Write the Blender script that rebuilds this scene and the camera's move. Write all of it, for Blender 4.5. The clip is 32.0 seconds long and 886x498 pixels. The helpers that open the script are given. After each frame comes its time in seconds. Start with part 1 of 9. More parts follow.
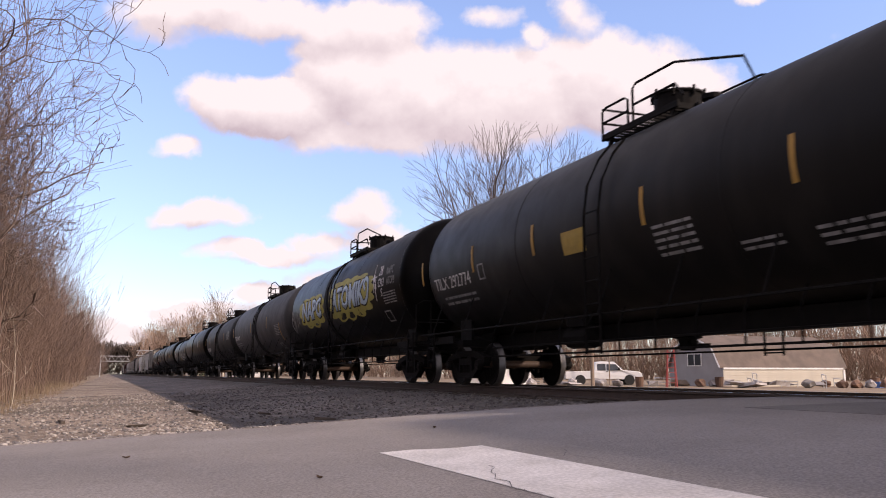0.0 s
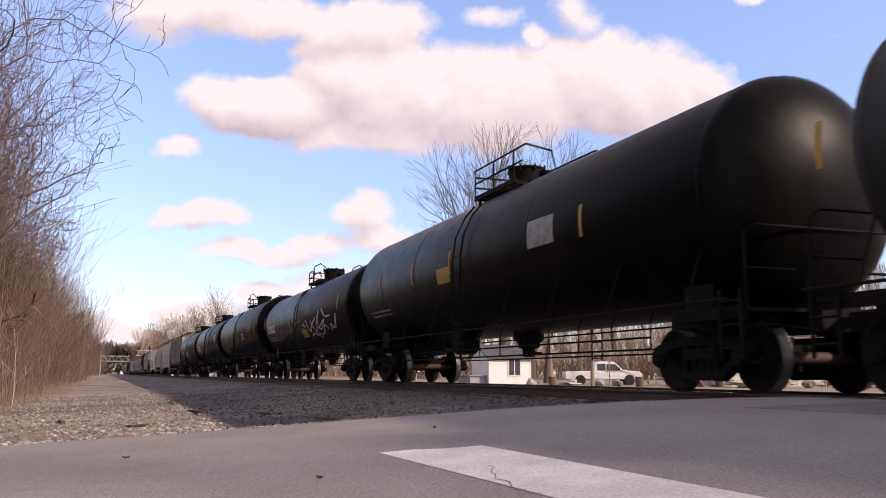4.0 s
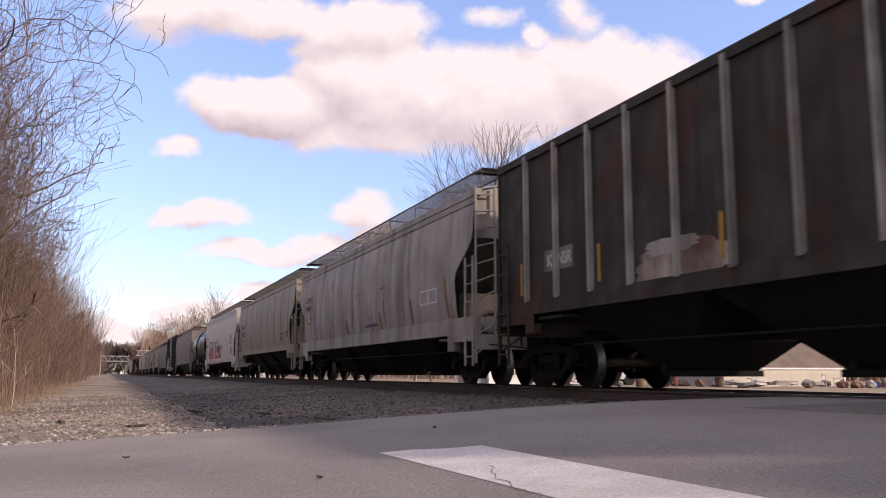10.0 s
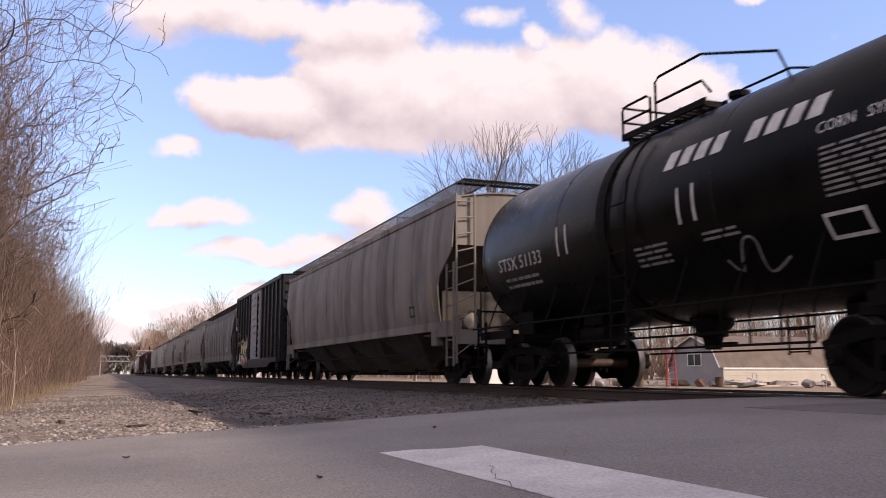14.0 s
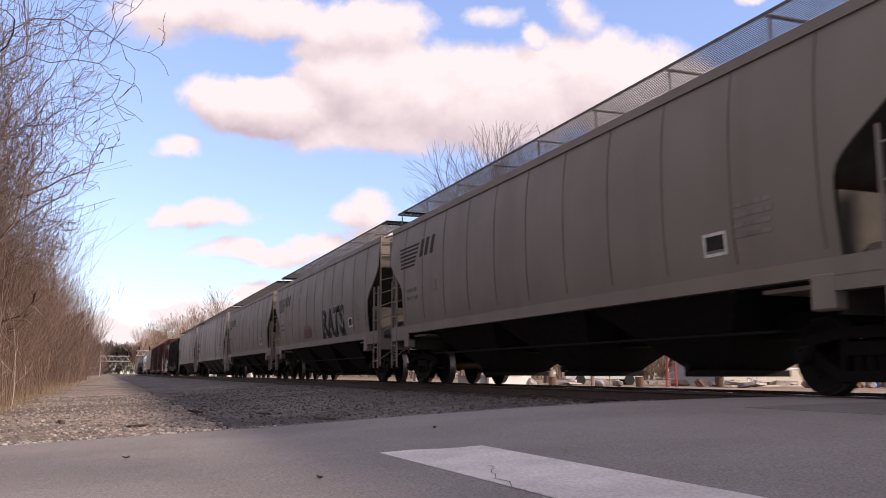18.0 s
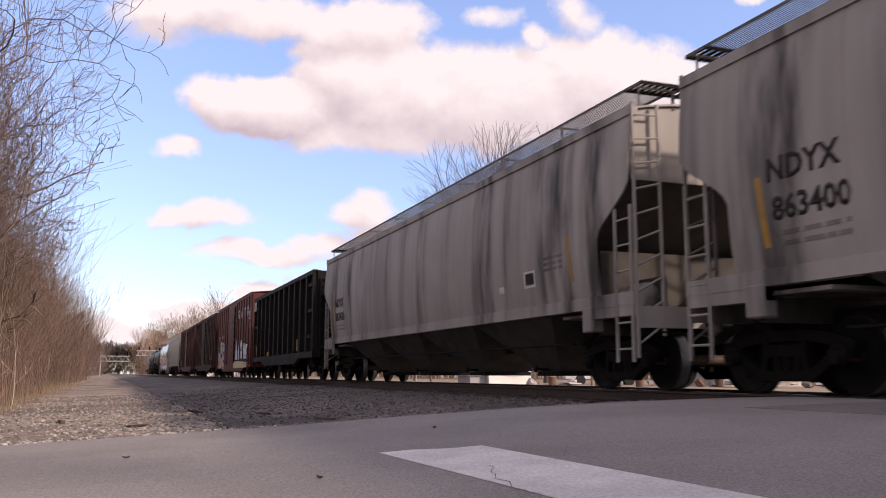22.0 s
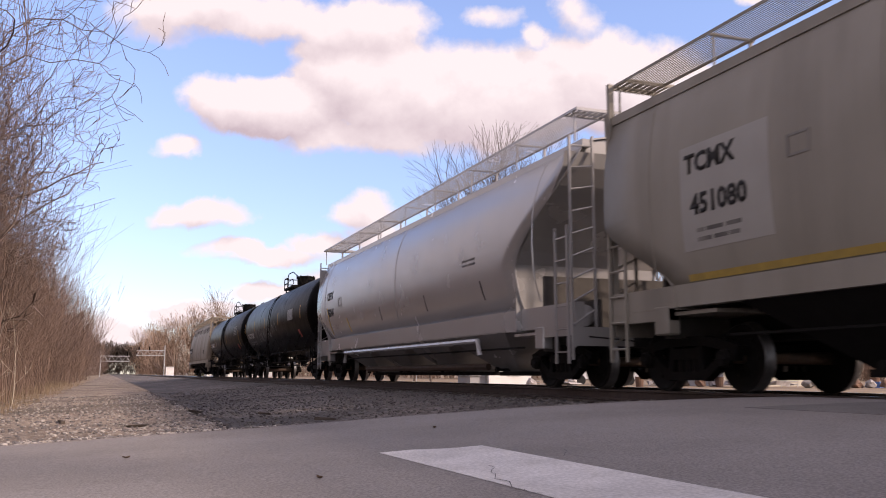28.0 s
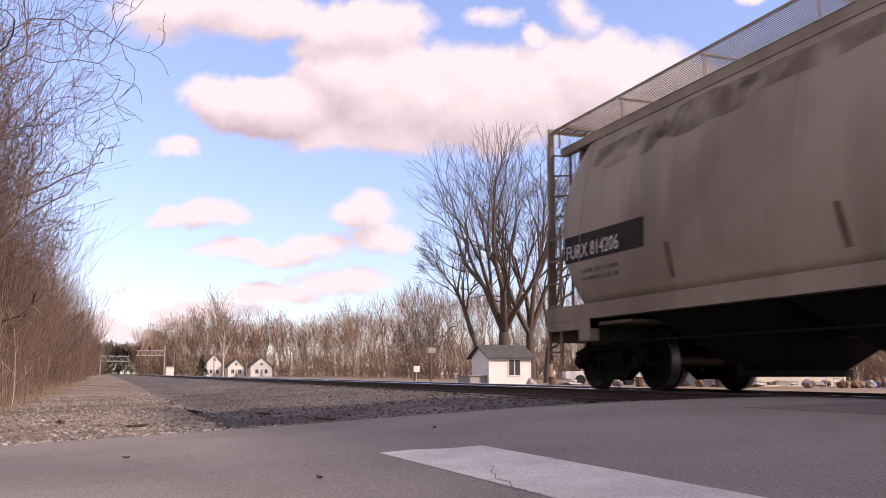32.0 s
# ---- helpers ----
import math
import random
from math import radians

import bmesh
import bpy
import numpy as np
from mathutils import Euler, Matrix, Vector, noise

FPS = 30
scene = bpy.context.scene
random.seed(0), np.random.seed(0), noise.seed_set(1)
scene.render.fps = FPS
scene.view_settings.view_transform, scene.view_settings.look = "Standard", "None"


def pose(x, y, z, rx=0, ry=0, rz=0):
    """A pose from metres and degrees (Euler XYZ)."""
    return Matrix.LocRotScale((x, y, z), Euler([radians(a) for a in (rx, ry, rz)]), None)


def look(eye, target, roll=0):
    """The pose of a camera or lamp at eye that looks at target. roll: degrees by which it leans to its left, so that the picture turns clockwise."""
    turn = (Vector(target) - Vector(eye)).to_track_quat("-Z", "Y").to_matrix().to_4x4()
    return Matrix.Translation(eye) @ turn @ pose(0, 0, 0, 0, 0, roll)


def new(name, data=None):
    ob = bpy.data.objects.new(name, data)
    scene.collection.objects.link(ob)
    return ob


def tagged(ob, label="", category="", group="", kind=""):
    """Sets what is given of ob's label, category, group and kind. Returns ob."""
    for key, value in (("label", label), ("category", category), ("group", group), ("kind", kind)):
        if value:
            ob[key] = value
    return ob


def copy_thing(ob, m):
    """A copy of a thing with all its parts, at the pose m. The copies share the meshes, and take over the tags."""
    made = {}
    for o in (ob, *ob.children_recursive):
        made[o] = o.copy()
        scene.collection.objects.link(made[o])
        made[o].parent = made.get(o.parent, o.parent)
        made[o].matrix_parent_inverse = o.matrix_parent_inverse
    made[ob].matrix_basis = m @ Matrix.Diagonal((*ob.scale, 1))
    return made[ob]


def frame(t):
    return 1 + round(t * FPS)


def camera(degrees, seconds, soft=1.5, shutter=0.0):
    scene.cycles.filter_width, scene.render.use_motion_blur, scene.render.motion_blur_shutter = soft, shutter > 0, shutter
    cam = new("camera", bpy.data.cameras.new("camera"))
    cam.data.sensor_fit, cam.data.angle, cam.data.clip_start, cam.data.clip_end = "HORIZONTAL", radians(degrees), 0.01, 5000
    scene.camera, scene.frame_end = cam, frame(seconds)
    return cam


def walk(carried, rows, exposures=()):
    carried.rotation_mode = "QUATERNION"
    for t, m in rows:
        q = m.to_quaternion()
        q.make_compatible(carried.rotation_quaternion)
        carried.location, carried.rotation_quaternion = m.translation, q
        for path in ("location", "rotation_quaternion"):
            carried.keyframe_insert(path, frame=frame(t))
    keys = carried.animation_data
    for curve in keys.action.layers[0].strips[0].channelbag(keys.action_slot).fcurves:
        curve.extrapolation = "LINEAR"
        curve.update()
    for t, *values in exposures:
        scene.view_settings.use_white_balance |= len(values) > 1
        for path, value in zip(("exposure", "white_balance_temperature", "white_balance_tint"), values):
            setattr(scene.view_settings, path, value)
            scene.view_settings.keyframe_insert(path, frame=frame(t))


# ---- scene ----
cam = camera(53.66, 32.0, soft=1.0, shutter=0.12)
EYE = (0.0, 0.0, 0.25)
AIM = (0.35013, 0.92600, 0.14115 + 0.25)
walk(cam, [(0.0, look(EYE, AIM)), (32.0, look(EYE, AIM))], exposures=[(0.0, 1.1, 6900, 22), (25.0, 1.1, 6900, 22), (30.0, 1.1, 6900, 25), (32.0, 1.1, 7000, 28)])

# ---------------------------------------------------------------- light
SUN_FROM = Vector((1.30, -1.20, 1.0)).normalized()
SUN_ELEV = math.asin(SUN_FROM.z)
sun_data = bpy.data.lights.new("sun", "SUN")
sun_data.energy, sun_data.angle, sun_data.color = 2.15, radians(2.4), (1.0, 0.87, 0.72)
sun = new("sun", sun_data)
sun.matrix_world = look(SUN_FROM * 60, (0, 0, 0))

world = bpy.data.worlds.new("sky_world")
scene.world = world
world.use_nodes = True
WN, WL = world.node_tree.nodes, world.node_tree.links
WN.clear()


def wmath(op, a, b=None, c=None, clamp=False):
    n = WN.new("ShaderNodeMath")
    n.operation, n.use_clamp = op, clamp
    for i, v in enumerate((a, b, c)):
        if v is None:
            continue
        if isinstance(v, (int, float)):
            n.inputs[i].default_value = v
        else:
            WL.new(v, n.inputs[i])
    return n.outputs[0]


def wmix(fac, a, b):
    n = WN.new("ShaderNodeMix")
    n.data_type = "RGBA"
    if isinstance(fac, (int, float)):
        n.inputs[0].default_value = fac
    else:
        WL.new(fac, n.inputs[0])
    for v, slot in ((a, n.inputs[6]), (b, n.inputs[7])):
        if isinstance(v, tuple):
            slot.default_value = (*v, 1)
        else:
            WL.new(v, slot)
    return n.outputs[2]


def build_sky():
    sky = WN.new("ShaderNodeTexSky")
    sky.sky_type, sky.sun_disc = "NISHITA", False
    sky.sun_elevation = SUN_ELEV
    sky.sun_rotation = math.atan2(SUN_FROM.x, SUN_FROM.y)
    sky.air_density, sky.dust_density, sky.ozone_density = 1.0, 0.35, 2.0
    tex = WN.new("ShaderNodeTexCoord")
    direction = tex.outputs["Generated"]

    def along(v):
        n = WN.new("ShaderNodeVectorMath")
        n.operation = "DOT_PRODUCT"
        WL.new(direction, n.inputs[0])
        n.inputs[1].default_value = v
        return n.outputs["Value"]

    # the cloud deck is laid out on a plane square to the north-north-east
    ahead = along((0.35013, 0.92600, 0.14115))
    ahead = wmath("MAXIMUM", ahead, 0.05)
    u = wmath("DIVIDE", along((0.93537, -0.35367, 0.0)), ahead)
    v = wmath("DIVIDE", along((-0.04992, -0.13203, 0.98999)), ahead)
    # banks of cumulus: centre, half width, half height, weight
    banks = [(-0.190, 0.160, 0.098, 0.036, 1.7), (-0.110, 0.190, 0.078, 0.054, 1.8), (-0.054, 0.180, 0.120, 0.066, 1.7), (0.062, 0.170, 0.115, 0.070, 1.7), (0.191, 0.190, 0.123, 0.066, 1.7),
             (0.268, 0.178, 0.065, 0.042, 1.2), (-0.257, 0.164, 0.046, 0.030, 1.1), (-0.080, 0.128, 0.110, 0.026, 1.0), (-0.285, 0.280, 0.095, 0.026, 1.1), (-0.195, 0.266, 0.090, 0.030, 1.1),
             (-0.093, 0.250, 0.085, 0.036, 1.2), (-0.312, 0.265, 0.055, 0.032, .6), (-0.140, 0.222, 0.045, 0.022, .85), (0.056, 0.268, 0.036, 0.016, .6),
             (0.104, 0.244, 0.020, 0.016, .55), (0.159, 0.265, 0.028, 0.026, .45), (-0.272, 0.041, 0.062, 0.019, 1.0), (-0.309, 0.115, 0.028, 0.011, .6),
             (-0.203, -0.006, 0.084, 0.014, .95), (-0.144, 0.006, 0.040, 0.014, .9), (-0.086, 0.043, 0.037, 0.021, .85), (-0.067, 0.012, 0.040, 0.018, .8),
             (-0.280, -0.069, 0.082, 0.014, .9), (-0.200, -0.051, 0.060, 0.012, .9), (-0.119, -0.035, 0.070, 0.017, .9), (-0.377, -0.096, 0.045, 0.024, .7),
             (0.352, 0.280, 0.020, 0.011, .6)]

    def clump(du, dv):
        """Thickness of the cloud at a place du, dv further on in the deck."""
        comb = WN.new("ShaderNodeCombineXYZ")
        WL.new(wmath("ADD", u, du), comb.inputs[0])
        WL.new(wmath("ADD", v, dv), comb.inputs[1])
        noises = []
        for size, detail, grit in ((8.0, 9.0, 0.60), (11.0, 8.0, 0.58), (26.0, 6.0, 0.55)):
            n = WN.new("ShaderNodeTexNoise")
            n.inputs["Scale"].default_value, n.inputs["Detail"].default_value, n.inputs["Roughness"].default_value = size, detail, grit
            WL.new(comb.outputs[0], n.inputs["Vector"])
            noises.append(n)
        bend = WN.new("ShaderNodeSeparateColor")
        WL.new(noises[0].outputs["Color"], bend.inputs[0])
        uu = wmath("ADD", wmath("ADD", u, du), wmath("MULTIPLY_ADD", bend.outputs[0], 0.110, -0.055))
        vv = wmath("ADD", wmath("ADD", v, dv), wmath("MULTIPLY_ADD", bend.outputs[1], 0.064, -0.032))
        total = None
        for cu, cv, ru, rv, wgt in banks:
            a = wmath("MULTIPLY", wmath("SUBTRACT", uu, cu), 1 / ru)
            b = wmath("MULTIPLY", wmath("SUBTRACT", vv, cv), 1 / rv)
            d2 = wmath("MULTIPLY_ADD", a, a, wmath("MULTIPLY", b, b))
            one = wmath("MAXIMUM", wmath("MULTIPLY", wmath("SUBTRACT", 1.0, d2), wgt), -0.7)
            total = one if total is None else wmath("SMOOTH_MAX", total, one, 0.30)
        ragged = wmath("ADD", wmath("MULTIPLY_ADD", noises[1].outputs[0], 1.6, -0.86), wmath("MULTIPLY_ADD", noises[2].outputs[0], 0.75, -0.38))
        return wmath("ADD", total, ragged), noises[1].outputs[0]

    thick, billow = clump(0.0, 0.0)
    sunward, _ = clump(0.010, 0.024)
    solid = wmath("POWER", wmath("MULTIPLY_ADD", thick, 1.40, 0.36, clamp=True), 1.25)
    under = wmath("MULTIPLY_ADD", wmath("SUBTRACT", sunward, thick), 0.62, 0.31, clamp=True)
    # beyond this sector unseen broken cloud goes on, thickened to whiten the fill light
    far_noise = WN.new("ShaderNodeTexNoise")
    far_noise.inputs["Scale"].default_value = 2.6
    far_noise.inputs["Detail"].default_value = 8.0
    WL.new(direction, far_noise.inputs["Vector"])
    far = wmath("MULTIPLY_ADD", far_noise.outputs[0], 5.0, -1.75, clamp=True)
    wide = wmath("MULTIPLY_ADD", wmath("MAXIMUM", wmath("ABSOLUTE", u), wmath("MULTIPLY", v, 1.55)), 8.0, -4.4, clamp=True)
    solid = wmath("ADD", wmath("MULTIPLY", solid, wmath("SUBTRACT", 1.0, wide)), wmath("MULTIPLY", far, wide), clamp=True)
    shade = wmath("MULTIPLY", under, wmath("MULTIPLY_ADD", billow, 0.9, 0.45), clamp=True)
    cloud = wmix(shade, (3.04, 2.89, 2.92), (1.78, 1.55, 1.72))
    tint = wmix(1.0, sky.outputs[0], sky.outputs[0])
    gain = WN.new("ShaderNodeVectorMath")
    gain.operation = "MULTIPLY"
    WL.new(tint, gain.inputs[0])
    low = wmath("MULTIPLY", along((0.0, 0.0, 1.0)), 2.6, clamp=True)
    WL.new(wmix(low, (0.50, 0.530, 0.63), (0.84, 0.815, 0.885)), gain.inputs[1])
    colour = wmix(solid, gain.outputs[0], cloud)
    back = WN.new("ShaderNodeBackground")
    back.inputs["Strength"].default_value = 0.15
    WL.new(colour, back.inputs["Color"])
    out = WN.new("ShaderNodeOutputWorld")
    WL.new(back.outputs[0], out.inputs["Surface"])


build_sky()


# ---------------------------------------------------------------- materials
def mat(name, base, rough=0.6, metal=0.0, dark=None, var=0.5, scale=3.0, streak=None, streak_amount=0.0, streak_scale=1.6,
        bump=0.15, bump_scale=30.0, spread=0.0, spec=0.5, grime=None, grime_amount=0.0, speckle=0.0, speckle_scale=90.0, bands=0.0, band_tone=(0.03, 0.027, 0.026)):
    """A painted, rusted or mineral surface: base colour, a second tone in patches, vertical run-off and fine relief."""
    m = bpy.data.materials.new(name)
    m.use_nodes = True
    nt = m.node_tree
    N, L = nt.nodes, nt.links
    bsdf = N["Principled BSDF"]
    tex = N.new("ShaderNodeTexCoord")
    co = tex.outputs["Object"]

    def ramp(socket, lo, hi):
        r = N.new("ShaderNodeMapRange")
        r.inputs[1].default_value, r.inputs[2].default_value = lo, hi
        L.new(socket, r.inputs[0])
        return r.outputs[0]

    def blend(fac, a, b):
        n = N.new("ShaderNodeMix")
        n.data_type = "RGBA"
        if isinstance(fac, float):
            n.inputs[0].default_value = fac
        else:
            L.new(fac, n.inputs[0])
        for val, slot in ((a, n.inputs[6]), (b, n.inputs[7])):
            if isinstance(val, tuple):
                slot.default_value = (*val, 1)
            else:
                L.new(val, slot)
        return n.outputs[2]

    def noisy(sc, detail=5.0, stretch=None):
        n = N.new("ShaderNodeTexNoise")
        n.inputs["Scale"].default_value, n.inputs["Detail"].default_value = sc, detail
        src = co
        if stretch:
            mp = N.new("ShaderNodeMapping")
            mp.inputs["Scale"].default_value = stretch
            L.new(co, mp.inputs[0])
            src = mp.outputs[0]
        L.new(src, n.inputs["Vector"])
        return n.outputs[0]

    def times(sock, k):
        n = N.new("ShaderNodeMath")
        n.operation = "MULTIPLY"
        n.inputs[1].default_value = k
        L.new(sock, n.inputs[0])
        return n.outputs[0]

    second = dark or tuple(c * 0.62 for c in base)
    patch = times(ramp(noisy(scale, 6.0), 0.38, 0.66), var)
    colour = blend(patch, base, second)
    if streak_amount:
        s = ramp(noisy(streak_scale, 4.0, (1.0, 1.0, 0.09)), 0.47, 0.66)
        colour = blend(times(s, streak_amount), colour, streak or tuple(c * 0.35 for c in base))
    if bands:
        wide = ramp(noisy(0.75, 3.0, (0.15, 1.0, 0.05)), 0.46, 0.60)
        torn = ramp(noisy(2.6, 6.0, (0.6, 1.0, 0.22)), 0.30, 0.62)
        both = N.new("ShaderNodeMath")
        both.operation = "MULTIPLY"
        L.new(wide, both.inputs[0])
        L.new(torn, both.inputs[1])
        colour = blend(times(both.outputs[0], bands), colour, band_tone)
    if grime_amount:
        g = ramp(noisy(scale * 0.6, 8.0, (1.0, 1.0, 0.7)), 0.50, 0.62)
        colour = blend(times(g, grime_amount), colour, grime)
    if speckle:
        sp = ramp(noisy(speckle_scale, 2.0), 0.36, 0.64)
        hs = N.new("ShaderNodeHueSaturation")
        vr = N.new("ShaderNodeMapRange")
        vr.inputs[3].default_value, vr.inputs[4].default_value = 1 - speckle, 1 + speckle
        L.new(sp, vr.inputs[0])
        L.new(vr.outputs[0], hs.inputs["Value"])
        L.new(colour, hs.inputs["Color"])
        colour = hs.outputs[0]
    if spread:
        info = N.new("ShaderNodeObjectInfo")
        hsv = N.new("ShaderNodeHueSaturation")
        L.new(colour, hsv.inputs["Color"])
        r = N.new("ShaderNodeMapRange")
        r.inputs[3].default_value, r.inputs[4].default_value = 1 - spread, 1 + spread
        L.new(info.outputs["Random"], r.inputs[0])
        L.new(r.outputs[0], hsv.inputs["Value"])
        colour = hsv.outputs[0]
    L.new(colour, bsdf.inputs["Base Color"])
    fine = noisy(bump_scale, 4.0)
    rr = N.new("ShaderNodeMapRange")
    rr.inputs[3].default_value, rr.inputs[4].default_value = max(rough - 0.12, 0.03), min(rough + 0.12, 1)
    L.new(noisy(scale * 2, 5.0), rr.inputs[0])
    L.new(rr.outputs[0], bsdf.inputs["Roughness"])
    bsdf.inputs["Metallic"].default_value = metal
    bsdf.inputs["Specular IOR Level"].default_value = spec
    if bump:
        b = N.new("ShaderNodeBump")
        b.inputs["Strength"].default_value, b.inputs["Distance"].default_value = bump, 0.02
        L.new(fine, b.inputs["Height"])
        L.new(b.outputs[0], bsdf.inputs["Normal"])
    return m


def stones(name, tones, scale, rough=0.9):
    """Loose stone: cells of several greys and browns with relief."""
    m = bpy.data.materials.new(name)
    m.use_nodes = True
    N, L = m.node_tree.nodes, m.node_tree.links
    bsdf = N["Principled BSDF"]
    tex = N.new("ShaderNodeTexCoord")
    vor = N.new("ShaderNodeTexVoronoi")
    vor.inputs["Scale"].default_value = scale
    L.new(tex.outputs["Object"], vor.inputs["Vector"])
    ramp = N.new("ShaderNodeValToRGB")
    ramp.color_ramp.interpolation = "CONSTANT"
    els = ramp.color_ramp.elements
    els[0].color, els[0].position = (*tones[0], 1), 0
    els[1].color, els[1].position = (*tones[1], 1), 1 / len(tones)
    for i, tone in enumerate(tones[2:], 2):
        e = els.new(i / len(tones))
        e.color = (*tone, 1)
    sep = N.new("ShaderNodeSeparateColor")
    L.new(vor.outputs["Color"], sep.inputs[0])
    L.new(sep.outputs[0], ramp.inputs[0])
    big = N.new("ShaderNodeTexNoise")
    big.inputs["Scale"].default_value, big.inputs["Detail"].default_value = 0.35, 7.0
    L.new(tex.outputs["Object"], big.inputs["Vector"])
    mr = N.new("ShaderNodeMapRange")
    mr.inputs[1].default_value, mr.inputs[2].default_value = 0.40, 0.62
    mr.inputs[3].default_value, mr.inputs[4].default_value = 0.0, 0.75
    L.new(big.outputs[0], mr.inputs[0])
    mix = N.new("ShaderNodeMix")
    mix.data_type = "RGBA"
    L.new(mr.outputs[0], mix.inputs[0])
    L.new(ramp.outputs[0], mix.inputs[6])
    mix.inputs[7].default_value = (*[c * 0.6 for c in tones[1]], 1)
    L.new(mix.outputs[2], bsdf.inputs["Base Color"])
    bsdf.inputs["Roughness"].default_value = rough
    b = N.new("ShaderNodeBump")
    b.inputs["Strength"].default_value, b.inputs["Distance"].default_value = 0.9, 0.03
    L.new(vor.outputs["Distance"], b.inputs["Height"])
    L.new(b.outputs[0], bsdf.inputs["Normal"])
    return m


def glass(name, tint, rough=0.08):
    m = bpy.data.materials.new(name)
    m.use_nodes = True
    b = m.node_tree.nodes["Principled BSDF"]
    b.inputs["Base Color"].default_value = (*tint, 1)
    b.inputs["Roughness"].default_value = rough
    b.inputs["IOR"].default_value = 1.5
    return m


def stain(name, tone, amount=0.85, scale=1.6, tall=1.0, lo=0.44, hi=0.62):
    """A thin soft-edged stain that lets the paint below show through."""
    m = bpy.data.materials.new(name)
    m.use_nodes = True
    N, L = m.node_tree.nodes, m.node_tree.links
    bsdf = N["Principled BSDF"]
    bsdf.inputs["Base Color"].default_value = (*tone, 1)
    bsdf.inputs["Roughness"].default_value = 0.85
    tex = N.new("ShaderNodeTexCoord")
    noise = N.new("ShaderNodeTexNoise")
    noise.inputs["Scale"].default_value, noise.inputs["Detail"].default_value = scale, 7.0
    mp = N.new("ShaderNodeMapping")
    mp.inputs["Scale"].default_value = (1.0, 1.0, tall)
    L.new(tex.outputs["Object"], mp.inputs[0])
    L.new(mp.outputs[0], noise.inputs["Vector"])
    mr = N.new("ShaderNodeMapRange")
    mr.inputs[1].default_value, mr.inputs[2].default_value = lo, hi
    mr.inputs[4].default_value = amount
    L.new(noise.outputs[0], mr.inputs[0])
    L.new(mr.outputs[0], bsdf.inputs["Alpha"])
    return m


def faded_fill(name):
    """Spray fill that passes from lavender at its foot through salmon red to blue-grey."""
    m = bpy.data.materials.new(name)
    m.use_nodes = True
    N, L = m.node_tree.nodes, m.node_tree.links
    bsdf = N["Principled BSDF"]
    bsdf.inputs["Roughness"].default_value = 0.6
    tex, split, grain = N.new("ShaderNodeTexCoord"), N.new("ShaderNodeSeparateXYZ"), N.new("ShaderNodeTexNoise")
    grain.inputs["Scale"].default_value, grain.inputs["Detail"].default_value = 3.0, 5.0
    L.new(tex.outputs["Object"], split.inputs[0])
    L.new(tex.outputs["Object"], grain.inputs["Vector"])
    add = N.new("ShaderNodeMath")
    add.operation = "MULTIPLY_ADD"
    add.inputs[1].default_value = 0.16
    L.new(grain.outputs[0], add.inputs[0])
    L.new(split.outputs[2], add.inputs[2])
    mr = N.new("ShaderNodeMapRange")
    mr.inputs[1].default_value, mr.inputs[2].default_value = 0.9, 2.7
    L.new(add.outputs[0], mr.inputs[0])
    ramp = N.new("ShaderNodeValToRGB")
    els = ramp.color_ramp.elements
    els[0].position, els[0].color = 0.24, (0.36, 0.29, 0.47, 1)
    els[1].position, els[1].color = 0.30, (0.42, 0.10, 0.075, 1)
    for where, tone in ((0.56, (0.44, 0.12, 0.09, 1)), (0.66, (0.25, 0.275, 0.30, 1))):
        e = els.new(where)
        e.color = tone
    L.new(mr.outputs[0], ramp.inputs[0])
    L.new(ramp.outputs[0], bsdf.inputs["Base Color"])
    return m


